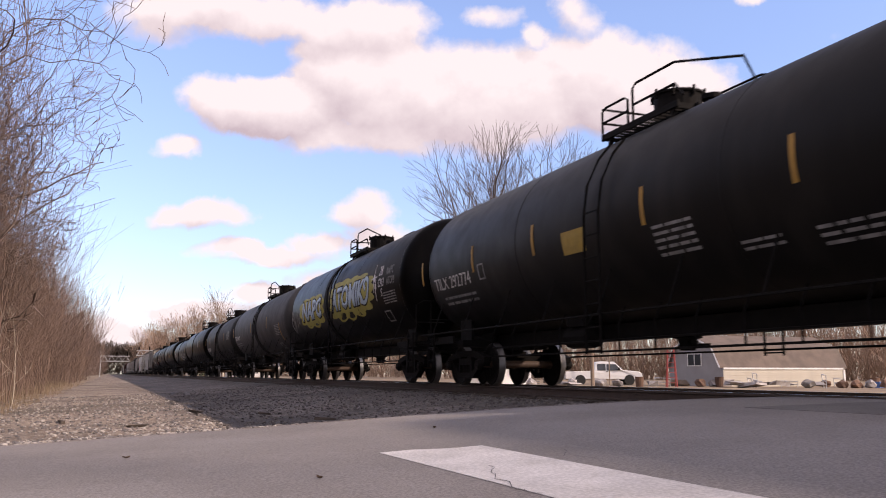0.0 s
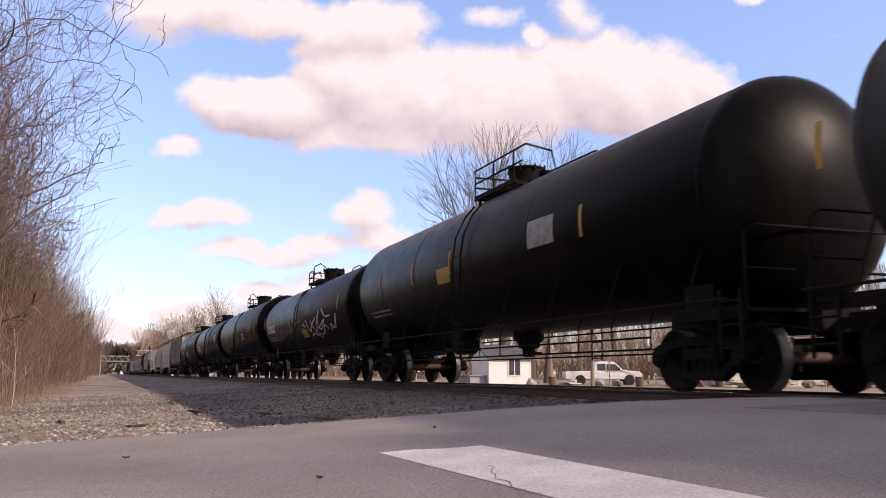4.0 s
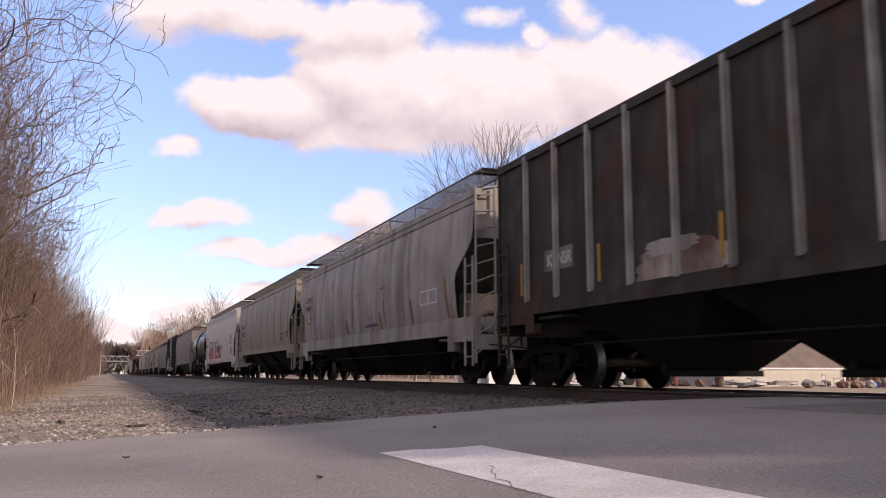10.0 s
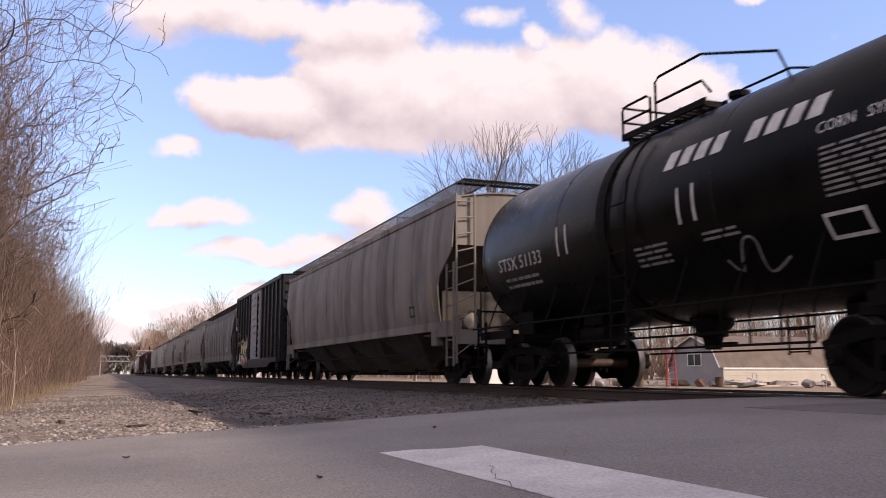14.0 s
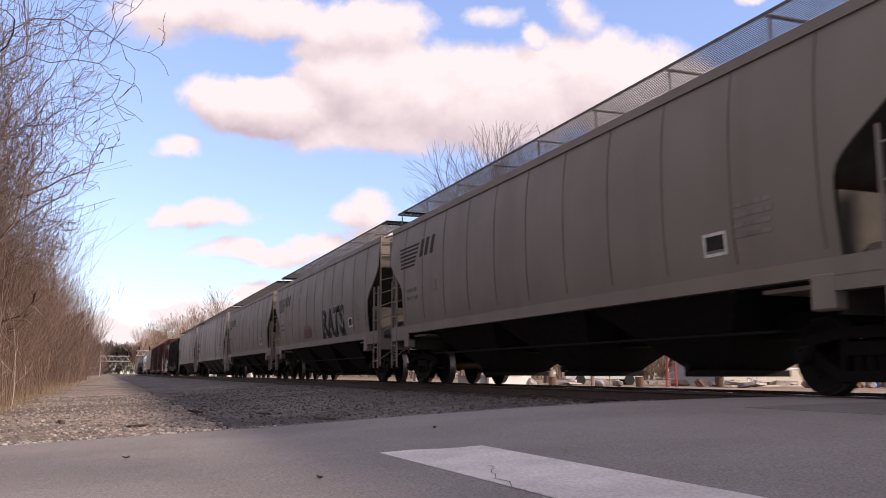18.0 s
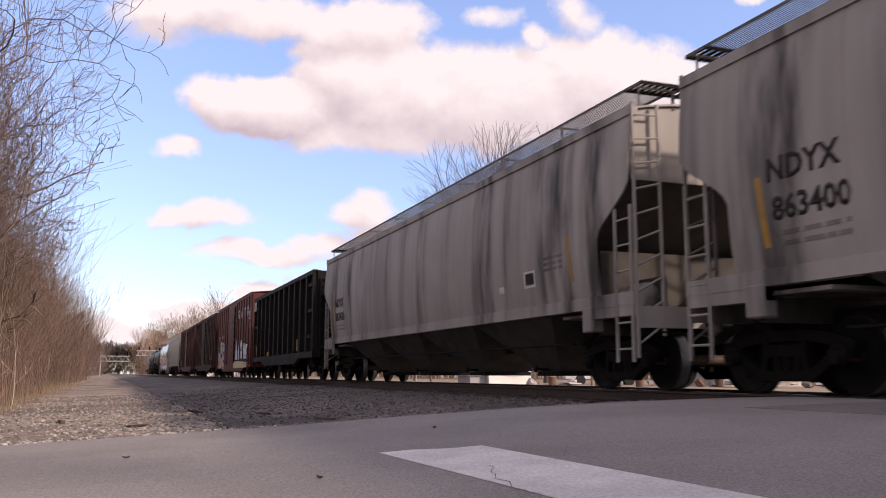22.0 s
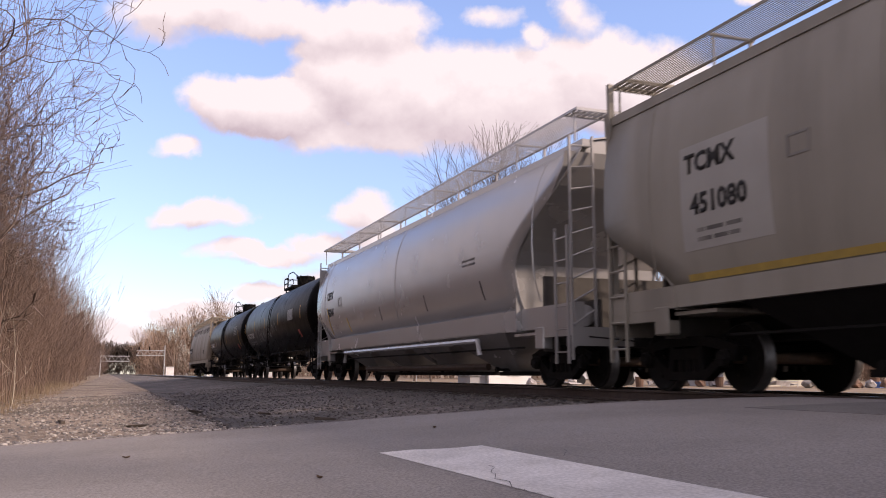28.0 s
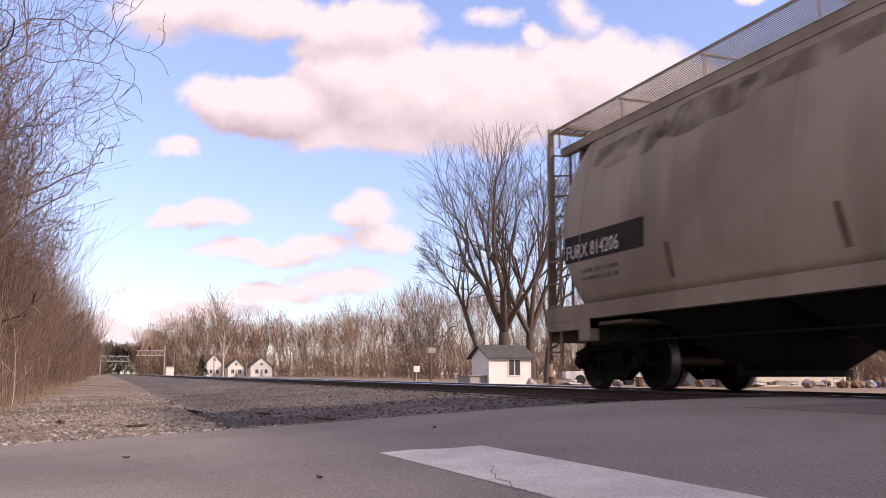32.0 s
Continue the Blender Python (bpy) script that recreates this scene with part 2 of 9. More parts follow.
M = {
    "stain_brown": stain("stain_brown", (0.125, 0.088, 0.056), 0.42, 1.7, 1.0, 0.36, 0.70),
    "faded_white": stain("faded_white", (0.21, 0.135, 0.105), 0.42, 2.0, 0.6, 0.40, 0.70),
    "spray_rust": mat("spray_rust", (0.25, 0.10, 0.065), 0.6, dark=(0.33, 0.16, 0.12), var=0.8, scale=2, bump=0),
    "mark_pale": mat("mark_pale", (0.30, 0.285, 0.26), 0.6, dark=(0.26, 0.245, 0.225), var=0.6, scale=1.5, bump=0.03),
    # dark for grime and for the shade inside the end recesses
    "slope_shade_dirt": mat("slope_shade_dirt", (0.060, 0.052, 0.045), 0.85, dark=(0.030, 0.026, 0.023), var=0.8, scale=2.0, bump=0.1),
    "rib_pale": mat("rib_pale", (0.30, 0.285, 0.26), 0.75, dark=(0.15, 0.14, 0.125), var=0.8, scale=2.0, streak=(0.06, 0.035, 0.025), streak_amount=0.5, bump=0.1),
    "dead_leaf": mat("dead_leaf", (0.085, 0.052, 0.030), 0.8, dark=(0.05, 0.03, 0.02), scale=20, bump=0.1),
    "stain_dark": stain("stain_dark", (0.030, 0.027, 0.025), 0.8, 1.1),
    # seam colour holds both rust and the shadow in the recess
    "weld_shadow_rust": mat("weld_shadow_rust", (0.084, 0.069, 0.055), 0.8, spec=0.32, dark=(0.148, 0.127, 0.106), var=0.9, scale=1.6, bump=0),
    "asphalt": mat("asphalt", (0.216, 0.196, 0.186), 0.92, dark=(0.170, 0.154, 0.147), var=0.8, scale=0.7, bump=0.25, bump_scale=130, grime=(0.238, 0.222, 0.214), grime_amount=0.5, speckle=0.24, speckle_scale=75),
    "asphalt_patch": mat("asphalt_patch", (0.150, 0.139, 0.134), 0.92, var=0.6, scale=1.3, bump=0.25, bump_scale=120, speckle=0.22, speckle_scale=75),
    "line_paint": mat("line_paint", (0.60, 0.575, 0.56), 0.8, dark=(0.46, 0.44, 0.425), var=0.7, scale=2.6, bump=0.2, bump_scale=110, grime=(0.30, 0.285, 0.275), grime_amount=0.35, speckle=0.15, speckle_scale=60),
    "crack": mat("crack", (0.07, 0.068, 0.068), 0.95),
    "ballast": stones("ballast", [(0.135, 0.118, 0.109), (0.070, 0.061, 0.058), (0.21, 0.184, 0.166), (0.108, 0.085, 0.074), (0.150, 0.130, 0.119)], 16),
    "gravel": stones("gravel", [(0.275, 0.222, 0.176), (0.165, 0.130, 0.102), (0.37, 0.307, 0.25), (0.225, 0.166, 0.126), (0.29, 0.24, 0.20)], 20),
    "soil": mat("soil", (0.24, 0.175, 0.115), 0.97, dark=(0.15, 0.11, 0.075), var=0.9, scale=0.5, bump=0.8, bump_scale=12, grime=(0.30, 0.24, 0.15), grime_amount=0.6),
    "stone_b": mat("stone_b", (0.15, 0.135, 0.13), 0.9, var=0.7, scale=6, spread=0.3),
    "stone_c": mat("stone_c", (0.16, 0.142, 0.132), 0.9, var=0.7, scale=6, spread=0.3),
    "stone_d": mat("stone_d", (0.085, 0.074, 0.070), 0.9, var=0.7, scale=6, spread=0.3),
    "stone_e": mat("stone_e", (0.40, 0.365, 0.33), 0.9, var=0.6, scale=6, spread=0.3),
    "rail_side": mat("rail_side", (0.055, 0.036, 0.028), 0.8, dark=(0.03, 0.02, 0.017), scale=5, bump=0.3),
    "rail_top": mat("rail_top", (0.62, 0.60, 0.58), 0.22, 1.0, scale=8, bump=0.05),
    "tie": mat("tie", (0.075, 0.058, 0.046), 0.95, dark=(0.035, 0.028, 0.024), scale=4, bump=0.6, bump_scale=18, spread=0.25),
    "bark": mat("bark", (0.092, 0.072, 0.058), 0.95, dark=(0.055, 0.043, 0.036), scale=5, bump=0.7, bump_scale=14),
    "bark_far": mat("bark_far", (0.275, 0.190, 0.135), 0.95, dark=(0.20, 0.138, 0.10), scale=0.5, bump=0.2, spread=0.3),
    "twig": mat("twig", (0.165, 0.122, 0.102), 0.9, dark=(0.105, 0.078, 0.066), scale=1.0, bump=0, spread=0.22),
    "brush": mat("brush", (0.178, 0.122, 0.096), 0.9, dark=(0.115, 0.078, 0.062), scale=0.6, bump=0, spread=0.25),
    "birch": mat("birch", (0.50, 0.44, 0.36), 0.9, dark=(0.3, 0.25, 0.2), scale=1.5, bump=0.1),
    "evergreen": mat("evergreen", (0.040, 0.055, 0.028), 0.9, dark=(0.02, 0.03, 0.015), scale=2),
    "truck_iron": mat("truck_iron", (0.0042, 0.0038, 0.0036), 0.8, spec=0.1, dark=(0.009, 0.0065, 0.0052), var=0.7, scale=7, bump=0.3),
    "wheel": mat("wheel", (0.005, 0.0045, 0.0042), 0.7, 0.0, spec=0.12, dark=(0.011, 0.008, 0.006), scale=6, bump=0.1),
    "tread": mat("tread", (0.16, 0.155, 0.15), 0.45, 1.0, scale=8, bump=0.03),
    "axle_rust": mat("axle_rust", (0.072, 0.041, 0.025), 0.7, 0.2, dark=(0.028, 0.019, 0.015), scale=6),
    "black_a": mat("tank_black", (0.0018, 0.0017, 0.0018), 0.36, spec=0.05, dark=(0.0045, 0.0042, 0.004), var=0.6, scale=1.2, streak=(0.009, 0.008, 0.007), streak_amount=0.4, bump=0.06, bump_scale=6),
    "black_b": mat("tank_dusty", (0.0066, 0.0062, 0.0061), 0.5, spec=0.13, dark=(0.009, 0.0085, 0.0082), var=0.7, scale=1.0, streak=(0.02, 0.018, 0.016), streak_amount=0.5, bump=0.06, bump_scale=6),
    "black_c": mat("tank_grey", (0.048, 0.046, 0.048), 0.6, spec=0.3, dark=(0.022, 0.021, 0.022), var=0.7, scale=1.0, streak=(0.010, 0.010, 0.010), streak_amount=0.6, bump=0.06, bump_scale=6),
    "rust_white": mat("rust_white", (0.38, 0.345, 0.30), 0.8, spec=0.3, dark=(0.085, 0.045, 0.030), var=0.95, scale=1.1, streak=(0.07, 0.035, 0.022), streak_amount=0.7, streak_scale=2.2, grime=(0.075, 0.032, 0.020), grime_amount=0.9, bump=0.1),
    "spray_fade": faded_fill("spray_fade"),
    "black_d": mat("tank_slate", (0.017, 0.0165, 0.0175), 0.55, spec=0.18, dark=(0.011, 0.0105, 0.011), var=0.7, scale=0.9, streak=(0.007, 0.007, 0.007), streak_amount=0.7, bump=0.06, bump_scale=6),
    "gloss_black": mat("tank_gloss", (0.0028, 0.0028, 0.003), 0.30, spec=0.09, dark=(0.008, 0.008, 0.008), var=0.5, scale=1.2, bump=0.03, bump_scale=5),
    "rust_ochre": mat("rust_ochre", (0.23, 0.135, 0.055), 0.85, dark=(0.12, 0.07, 0.04), scale=5, bump=0),
    "soot_mark": mat("soot_mark", (0.075, 0.066, 0.066), 0.9, dark=(0.16, 0.145, 0.14), var=0.9, scale=7, bump=0),
    "walk_steel": mat("walk_steel", (0.13, 0.122, 0.12), 0.7, spec=0.2, dark=(0.05, 0.04, 0.036), scale=5, bump=0.1),
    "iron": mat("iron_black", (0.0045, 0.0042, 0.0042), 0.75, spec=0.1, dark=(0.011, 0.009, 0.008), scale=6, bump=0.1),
    "yellow": mat("mark_yellow", (0.34, 0.185, 0.025), 0.6, dark=(0.20, 0.11, 0.022), scale=5, bump=0),
    "yellow_box": mat("box_yellow", (0.36, 0.24, 0.045), 0.65, dark=(0.2, 0.14, 0.04), scale=5, bump=0),
    "white_mark": mat("mark_white", (0.60, 0.59, 0.57), 0.65, dark=(0.35, 0.34, 0.33), var=0.6, scale=7, bump=0),
    "grey_mark": mat("mark_grey", (0.26, 0.255, 0.25), 0.65, dark=(0.1, 0.1, 0.1), var=0.7, scale=7, bump=0),
    "dark_mark": mat("mark_dark", (0.020, 0.0185, 0.018), 0.75, spec=0.15, dark=(0.040, 0.037, 0.035), var=0.7, scale=6, bump=0),
    "red_mark": mat("mark_red", (0.42, 0.075, 0.05), 0.6, scale=6, bump=0),
    "spray_yellow": mat("spray_yellow", (0.35, 0.305, 0.04), 0.6, dark=(0.20, 0.17, 0.03), scale=2, bump=0),
    "spray_blue": mat("spray_paleblue", (0.42, 0.53, 0.60), 0.6, dark=(0.33, 0.40, 0.5), scale=2, bump=0),
    "spray_red": mat("spray_red", (0.31, 0.036, 0.030), 0.6, dark=(0.22, 0.026, 0.024), scale=1.6, bump=0),
    "spray_white": mat("spray_white", (0.66, 0.64, 0.64), 0.6, dark=(0.5, 0.42, 0.42), scale=2, bump=0),
    "spray_green": mat("spray_green", (0.30, 0.42, 0.22), 0.6, dark=(0.42, 0.24, 0.20), var=0.9, scale=2.4, bump=0),
    "spray_pink": mat("spray_pink", (0.50, 0.30, 0.26), 0.6, dark=(0.46, 0.42, 0.24), var=0.9, scale=1.3, bump=0),
    "spray_violet": mat("spray_violet", (0.30, 0.25, 0.50), 0.6, dark=(0.42, 0.36, 0.55), var=0.8, scale=2, bump=0),
    "spray_cream": mat("spray_cream", (0.52, 0.50, 0.26), 0.6, dark=(0.55, 0.36, 0.24), var=0.8, scale=1.1, bump=0),
    "maroon": mat("spray_maroon", (0.12, 0.03, 0.05), 0.6, scale=2, bump=0),
    # near-black: the shade beneath the cars is put into this colour
    "under": mat("under_shade_steel", (0.009, 0.008, 0.0076), 0.8, spec=0.15, dark=(0.008, 0.007, 0.007), var=0.8, scale=3, bump=0.2),
    "hopper_rib": mat("hopper_rib_grey", (0.050, 0.045, 0.041), 0.75, spec=0.25, dark=(0.020, 0.018, 0.016), var=0.85, scale=1.5, streak=(0.023, 0.018, 0.015), streak_amount=0.92, streak_scale=3.2, grime=(0.054, 0.023, 0.013), grime_amount=0.75, bump=0.12, bands=0.7),
    "hopper_acf": mat("hopper_pale_grey", (0.355, 0.335, 0.312), 0.65, spec=0.32, dark=(0.27, 0.25, 0.228), var=0.7, scale=1.2, streak=(0.11, 0.095, 0.085), streak_amount=0.6, streak_scale=1.9, grime=(0.152, 0.098, 0.064), grime_amount=0.25, bump=0.08, bands=0.2),
    "hopper_tan": mat("hopper_tan", (0.268, 0.242, 0.200), 0.6, spec=0.32, dark=(0.214, 0.192, 0.158), var=0.6, scale=0.9, streak=(0.144, 0.123, 0.093), streak_amount=0.5, streak_scale=1.1, bump=0.06),
    "hopper_white": mat("hopper_white", (0.455, 0.440, 0.415), 0.5, spec=0.32, dark=(0.405, 0.390, 0.368), var=0.5, scale=0.8, streak=(0.303, 0.276, 0.240), streak_amount=0.25, bump=0.04),
    "hopper_grey": mat("hopper_grey", (0.240, 0.216, 0.192), 0.65, spec=0.32, dark=(0.173, 0.154, 0.138), var=0.7, scale=0.9, streak=(0.096, 0.081, 0.070), streak_amount=0.6, streak_scale=1.4, bump=0.08, bands=0.6),
    "hopper_soot": mat("hopper_soot", (0.200, 0.185, 0.168), 0.65, spec=0.32, dark=(0.118, 0.108, 0.099), var=0.8, scale=0.9, streak=(0.032, 0.029, 0.027), streak_amount=0.95, streak_scale=1.7, bump=0.08, bands=0.85),
    "hopper_ns": mat("hopper_warm_grey", (0.186, 0.164, 0.140), 0.6, spec=0.32, dark=(0.153, 0.134, 0.116), var=0.5, scale=0.7, streak=(0.131, 0.113, 0.094), streak_amount=0.45, streak_scale=1.1, bump=0.06),
    "hopper_band": mat("hopper_banded_grey", (0.345, 0.318, 0.290), 0.65, spec=0.32, dark=(0.285, 0.260, 0.235), var=0.5, scale=0.8, streak=(0.12, 0.105, 0.095), streak_amount=0.35, streak_scale=0.85, bump=0.07, bands=0.95),
    "hopper_silver": mat("hopper_bright_white", (0.36, 0.35, 0.345), 0.24, 0.3, dark=(0.31, 0.30, 0.296), spec=0.8, var=0.5, scale=0.6, bump=0.03, bump_scale=4),
    "hopper_cream": mat("hopper_cream", (0.295, 0.250, 0.195), 0.55, spec=0.4, dark=(0.235, 0.195, 0.15), var=0.7, scale=0.8, streak=(0.120, 0.089, 0.063), streak_amount=0.5, streak_scale=1.2, grime=(0.095, 0.061, 0.037), grime_amount=0.4, bump=0.06),
    "hopper_tcm": mat("hopper_warm_white", (0.255, 0.232, 0.195), 0.55, spec=0.32, dark=(0.211, 0.191, 0.158), var=0.6, scale=0.8, streak=(0.149, 0.130, 0.105), streak_amount=0.5, streak_scale=1.2, bump=0.05),
    "dark_steel": mat("dark_green_steel", (0.0085, 0.0082, 0.0072), 0.7, spec=0.15, dark=(0.014, 0.0125, 0.011), var=0.7, scale=1.6, streak=(0.026, 0.021, 0.017), streak_amount=0.4, bump=0.1),
    "blue_black": mat("navy_steel", (0.012, 0.013, 0.017), 0.55, spec=0.22, dark=(0.022, 0.021, 0.022), var=0.7, scale=1.6, streak=(0.033, 0.025, 0.021), streak_amount=0.4, bump=0.08),
    "box_red": mat("box_red", (0.112, 0.025, 0.020), 0.6, spec=0.22, dark=(0.076, 0.018, 0.015), var=0.7, scale=1.2, streak=(0.076, 0.025, 0.021), streak_amount=0.4, bump=0.06),
    "box_brown": mat("box_brown", (0.042, 0.0140, 0.0102), 0.7, spec=0.2, dark=(0.028, 0.0115, 0.009), var=0.8, scale=1.2, streak=(0.062, 0.032, 0.025), streak_amount=0.4, streak_scale=1.6, bump=0.08),
    "box_oxide": mat("box_oxide", (0.085, 0.025, 0.020), 0.7, spec=0.22, dark=(0.052, 0.018, 0.015), var=0.8, scale=1.2, streak=(0.043, 0.021, 0.017), streak_amount=0.5, bump=0.08),
    "siding_white": mat("siding_white", (0.72, 0.71, 0.69), 0.6, dark=(0.62, 0.61, 0.58), var=0.5, scale=0.8, bump=0.05),
    "siding_cream": mat("siding_cream", (0.459, 0.422, 0.348), 0.65, dark=(0.370, 0.340, 0.281), var=0.6, scale=0.8, bump=0.05),
    "siding_grey": mat("siding_grey", (0.30, 0.295, 0.30), 0.7, dark=(0.23, 0.225, 0.23), var=0.6, scale=0.8, bump=0.05),
    "roof_dark": mat("roof_shingle", (0.075, 0.078, 0.080), 0.9, dark=(0.05, 0.05, 0.052), var=0.8, scale=2, bump=0.5, bump_scale=14),
    "roof_brown": mat("roof_brown", (0.15, 0.115, 0.095), 0.9, dark=(0.10, 0.08, 0.068), var=0.8, scale=1.2, bump=0.5, bump_scale=14),
    "glass": glass("window_glass", (0.05, 0.055, 0.06)),
    "trim_white": mat("trim_white", (0.74, 0.73, 0.72), 0.5, bump=0.03),
    "pole_wood": mat("pole_wood", (0.26, 0.20, 0.15), 0.9, dark=(0.17, 0.13, 0.10), scale=3, bump=0.4),
    "galv": mat("galvanised", (0.50, 0.50, 0.50), 0.45, 0.5, dark=(0.4, 0.4, 0.4), scale=4, bump=0.05),
    "car_white": mat("car_white", (0.72, 0.72, 0.72), 0.3, bump=0.02, var=0.2),
    "tyre": mat("tyre", (0.018, 0.018, 0.018), 0.85, bump=0.2),
    "chrome": mat("bumper_chrome", (0.6, 0.6, 0.6), 0.2, 1.0, bump=0.02),
    "red_paint": mat("red_paint", (0.36, 0.07, 0.06), 0.6, scale=3),
    "junk_a": mat("junk_grey", (0.33, 0.31, 0.30), 0.85, dark=(0.18, 0.16, 0.15), var=0.8, scale=3, spread=0.4),
    "junk_b": mat("junk_rust", (0.15, 0.085, 0.055), 0.9, dark=(0.08, 0.05, 0.04), var=0.8, scale=3, spread=0.4),
    "tarp_blue": mat("tarp_blue", (0.06, 0.13, 0.33), 0.6, scale=2),
    "dry_grass": mat("dry_grass", (0.27, 0.205, 0.140), 0.95, dark=(0.19, 0.14, 0.095), scale=1.5, bump=0, spread=0.3),
}


# ---------------------------------------------------------------- mesh helpers
def thing(name, m, label, category, group="", kind=""):
    ob = new(name)
    ob.matrix_basis = m
    ob.empty_display_size = 0.3
    return tagged(ob, label, category, group, kind)


def mesh_of(name, bm, material, smooth=False):
    me = bpy.data.meshes.new(name)
    bm.to_mesh(me)
    bm.free()
    for one in material if isinstance(material, (list, tuple)) else (material,):
        me.materials.append(one)
    if smooth:
        for poly in me.polygons:
            poly.use_smooth = True
    return me


def part(name, bm, material, parent, label="", smooth=False, at=None):
    ob = new(name, mesh_of(name, bm, material, smooth) if isinstance(bm, bmesh.types.BMesh) else bm)
    ob.parent = parent
    if at is not None:
        ob.matrix_basis = at
    if label:
        ob["label"] = label
    return ob


def box(bm, x0, x1, y0, y1, z0, z1, mi=0):
    v = [bm.verts.new(c) for c in ((x0, y0, z0), (x1, y0, z0), (x1, y1, z0), (x0, y1, z0), (x0, y0, z1), (x1, y0, z1), (x1, y1, z1), (x0, y1, z1))]
    for q in ((3, 2, 1, 0), (4, 5, 6, 7), (0, 1, 5, 4), (1, 2, 6, 5), (2, 3, 7, 6), (3, 0, 4, 7)):
        bm.faces.new([v[i] for i in q]).material_index = mi
    return v


def boxes(*items):
    bm = bmesh.new()
    for it in items:
        box(bm, *it)
    return bm


def tube(bm, pts, r, sides=6, r_end=None, caps=True):
    """A round bar through the points."""
    pts = [Vector(p) for p in pts]
    rings = []
    for i, p in enumerate(pts):
        d = (pts[min(i + 1, len(pts) - 1)] - pts[max(i - 1, 0)]).normalized()
        side = d.cross(Vector((0, 0, 1)) if abs(d.z) < 0.9 else Vector((1, 0, 0))).normalized()
        up = side.cross(d)
        rr = r if r_end is None else r + (r_end - r) * i / (len(pts) - 1)
        rings.append([bm.verts.new(p + rr * (math.cos(2 * math.pi * k / sides) * side + math.sin(2 * math.pi * k / sides) * up)) for k in range(sides)])
    for a, b in zip(rings, rings[1:]):
        for k in range(sides):
            bm.faces.new((a[k], a[(k + 1) % sides], b[(k + 1) % sides], b[k]))
    if caps:
        bm.faces.new(rings[0][::-1])
        bm.faces.new(rings[-1])


def tubes(r, *lines, sides=6):
    bm = bmesh.new()
    for ln in lines:
        tube(bm, ln, r, sides)
    return bm


def lathe(bm, axis_pts, centre, axis="y", sides=24, mi=None):
    """Turn (along, radius) pairs round an axis."""
    rings = []
    for a, r in axis_pts:
        ring = []
        for k in range(sides):
            c, s = math.cos(2 * math.pi * k / sides), math.sin(2 * math.pi * k / sides)
            off = {"y": (r * c, a, r * s), "x": (a, r * c, r * s), "z": (r * c, r * s, a)}[axis]
            ring.append(bm.verts.new(Vector(centre) + Vector(off)))
        rings.append(ring)
    for i, (a, b) in enumerate(zip(rings, rings[1:])):
        for k in range(sides):
            f = bm.faces.new((a[k], a[(k + 1) % sides], b[(k + 1) % sides], b[k]))
            if mi:
                f.material_index = mi[i]
    for ring in (rings[0][::-1], rings[-1]):
        if (ring[0].co - ring[len(ring) // 2].co).length > 1e-4:
            bm.faces.new(ring)
    bmesh.ops.recalc_face_normals(bm, faces=bm.faces[:])


def beam(bm, pts, width, x0, x1):
    """A flat bar of that width along points in the y-z plane, from x0 to x1."""
    for (ya, za), (yb, zb) in zip(pts, pts[1:]):
        d = Vector((yb - ya, zb - za)).normalized()
        n = Vector((-d.y, d.x)) * width / 2
        d = d * width * 0.3
        c = [(ya - d.x + n.x, za - d.y + n.y), (yb + d.x + n.x, zb + d.y + n.y), (yb + d.x - n.x, zb + d.y - n.y), (ya - d.x - n.x, za - d.y - n.y)]
        v = [bm.verts.new((x, y, z)) for x in (x0, x1) for y, z in c]
        for q in ((0, 1, 2, 3), (7, 6, 5, 4), (0, 4, 5, 1), (1, 5, 6, 2), (2, 6, 7, 3), (3, 7, 4, 0)):
            bm.faces.new([v[i] for i in q])


def ladder(parent, a0, a1, b0, b1, rungs, r=0.018, material=None, label=""):
    """Stiles from a0 to a1 and from b0 to b1, and rungs between them."""
    bm = bmesh.new()
    a0, a1, b0, b1 = (Vector(p) for p in (a0, a1, b0, b1))
    tube(bm, (a0, a1), r * 1.6, 5)
    tube(bm, (b0, b1), r * 1.6, 5)
    for i in range(rungs):
        k = (i + 0.5) / rungs
        tube(bm, (a0.lerp(a1, k), b0.lerp(b1, k)), r, 5)
    return part("ladder", bm, material or M["iron"], parent, label)


def weighted(t, rows):
    """Piecewise-linear value at t from (t, value) rows."""
    for (ta, va), (tb, vb) in zip(rows, rows[1:]):
        if t <= tb:
            return va + (vb - va) * max(0.0, (t - ta) / (tb - ta))
    return rows[-1][1]


# ---------------------------------------------------------------- ground, road and track
TRACK_X = 8.65
ROAD_EDGE = 8.0
ROAD_ROWS = [(-60, -2.2), (-20, -1.25), (-10, -0.80), (-4, -0.49), (-0.9, -0.33), (1.2, -0.225), (2.6, -0.145), (3.8, -0.082), (5.2, -0.032), (6.4, -0.008), (7.4, -0.004), (10.4, -0.004), (12.5, -0.05), (18, -0.35), (40, -0.5), (3000, -0.5)]
BED_ROWS = [(-3000, -0.7), (-60, -0.9), (-12, -0.62), (-3, -0.52), (0.6, -0.46), (1.5, -0.45), (1.9, -0.58), (2.4, -0.58), (3.4, -0.51), (5.2, -0.35), (6.4, -0.235), (7.0, -0.215), (10.3, -0.215), (11.2, -0.27), (13.0, -0.50), (20, -0.50), (60, -0.6), (3000, -0.6)]


def road_z(x):
    return weighted(x, ROAD_ROWS)


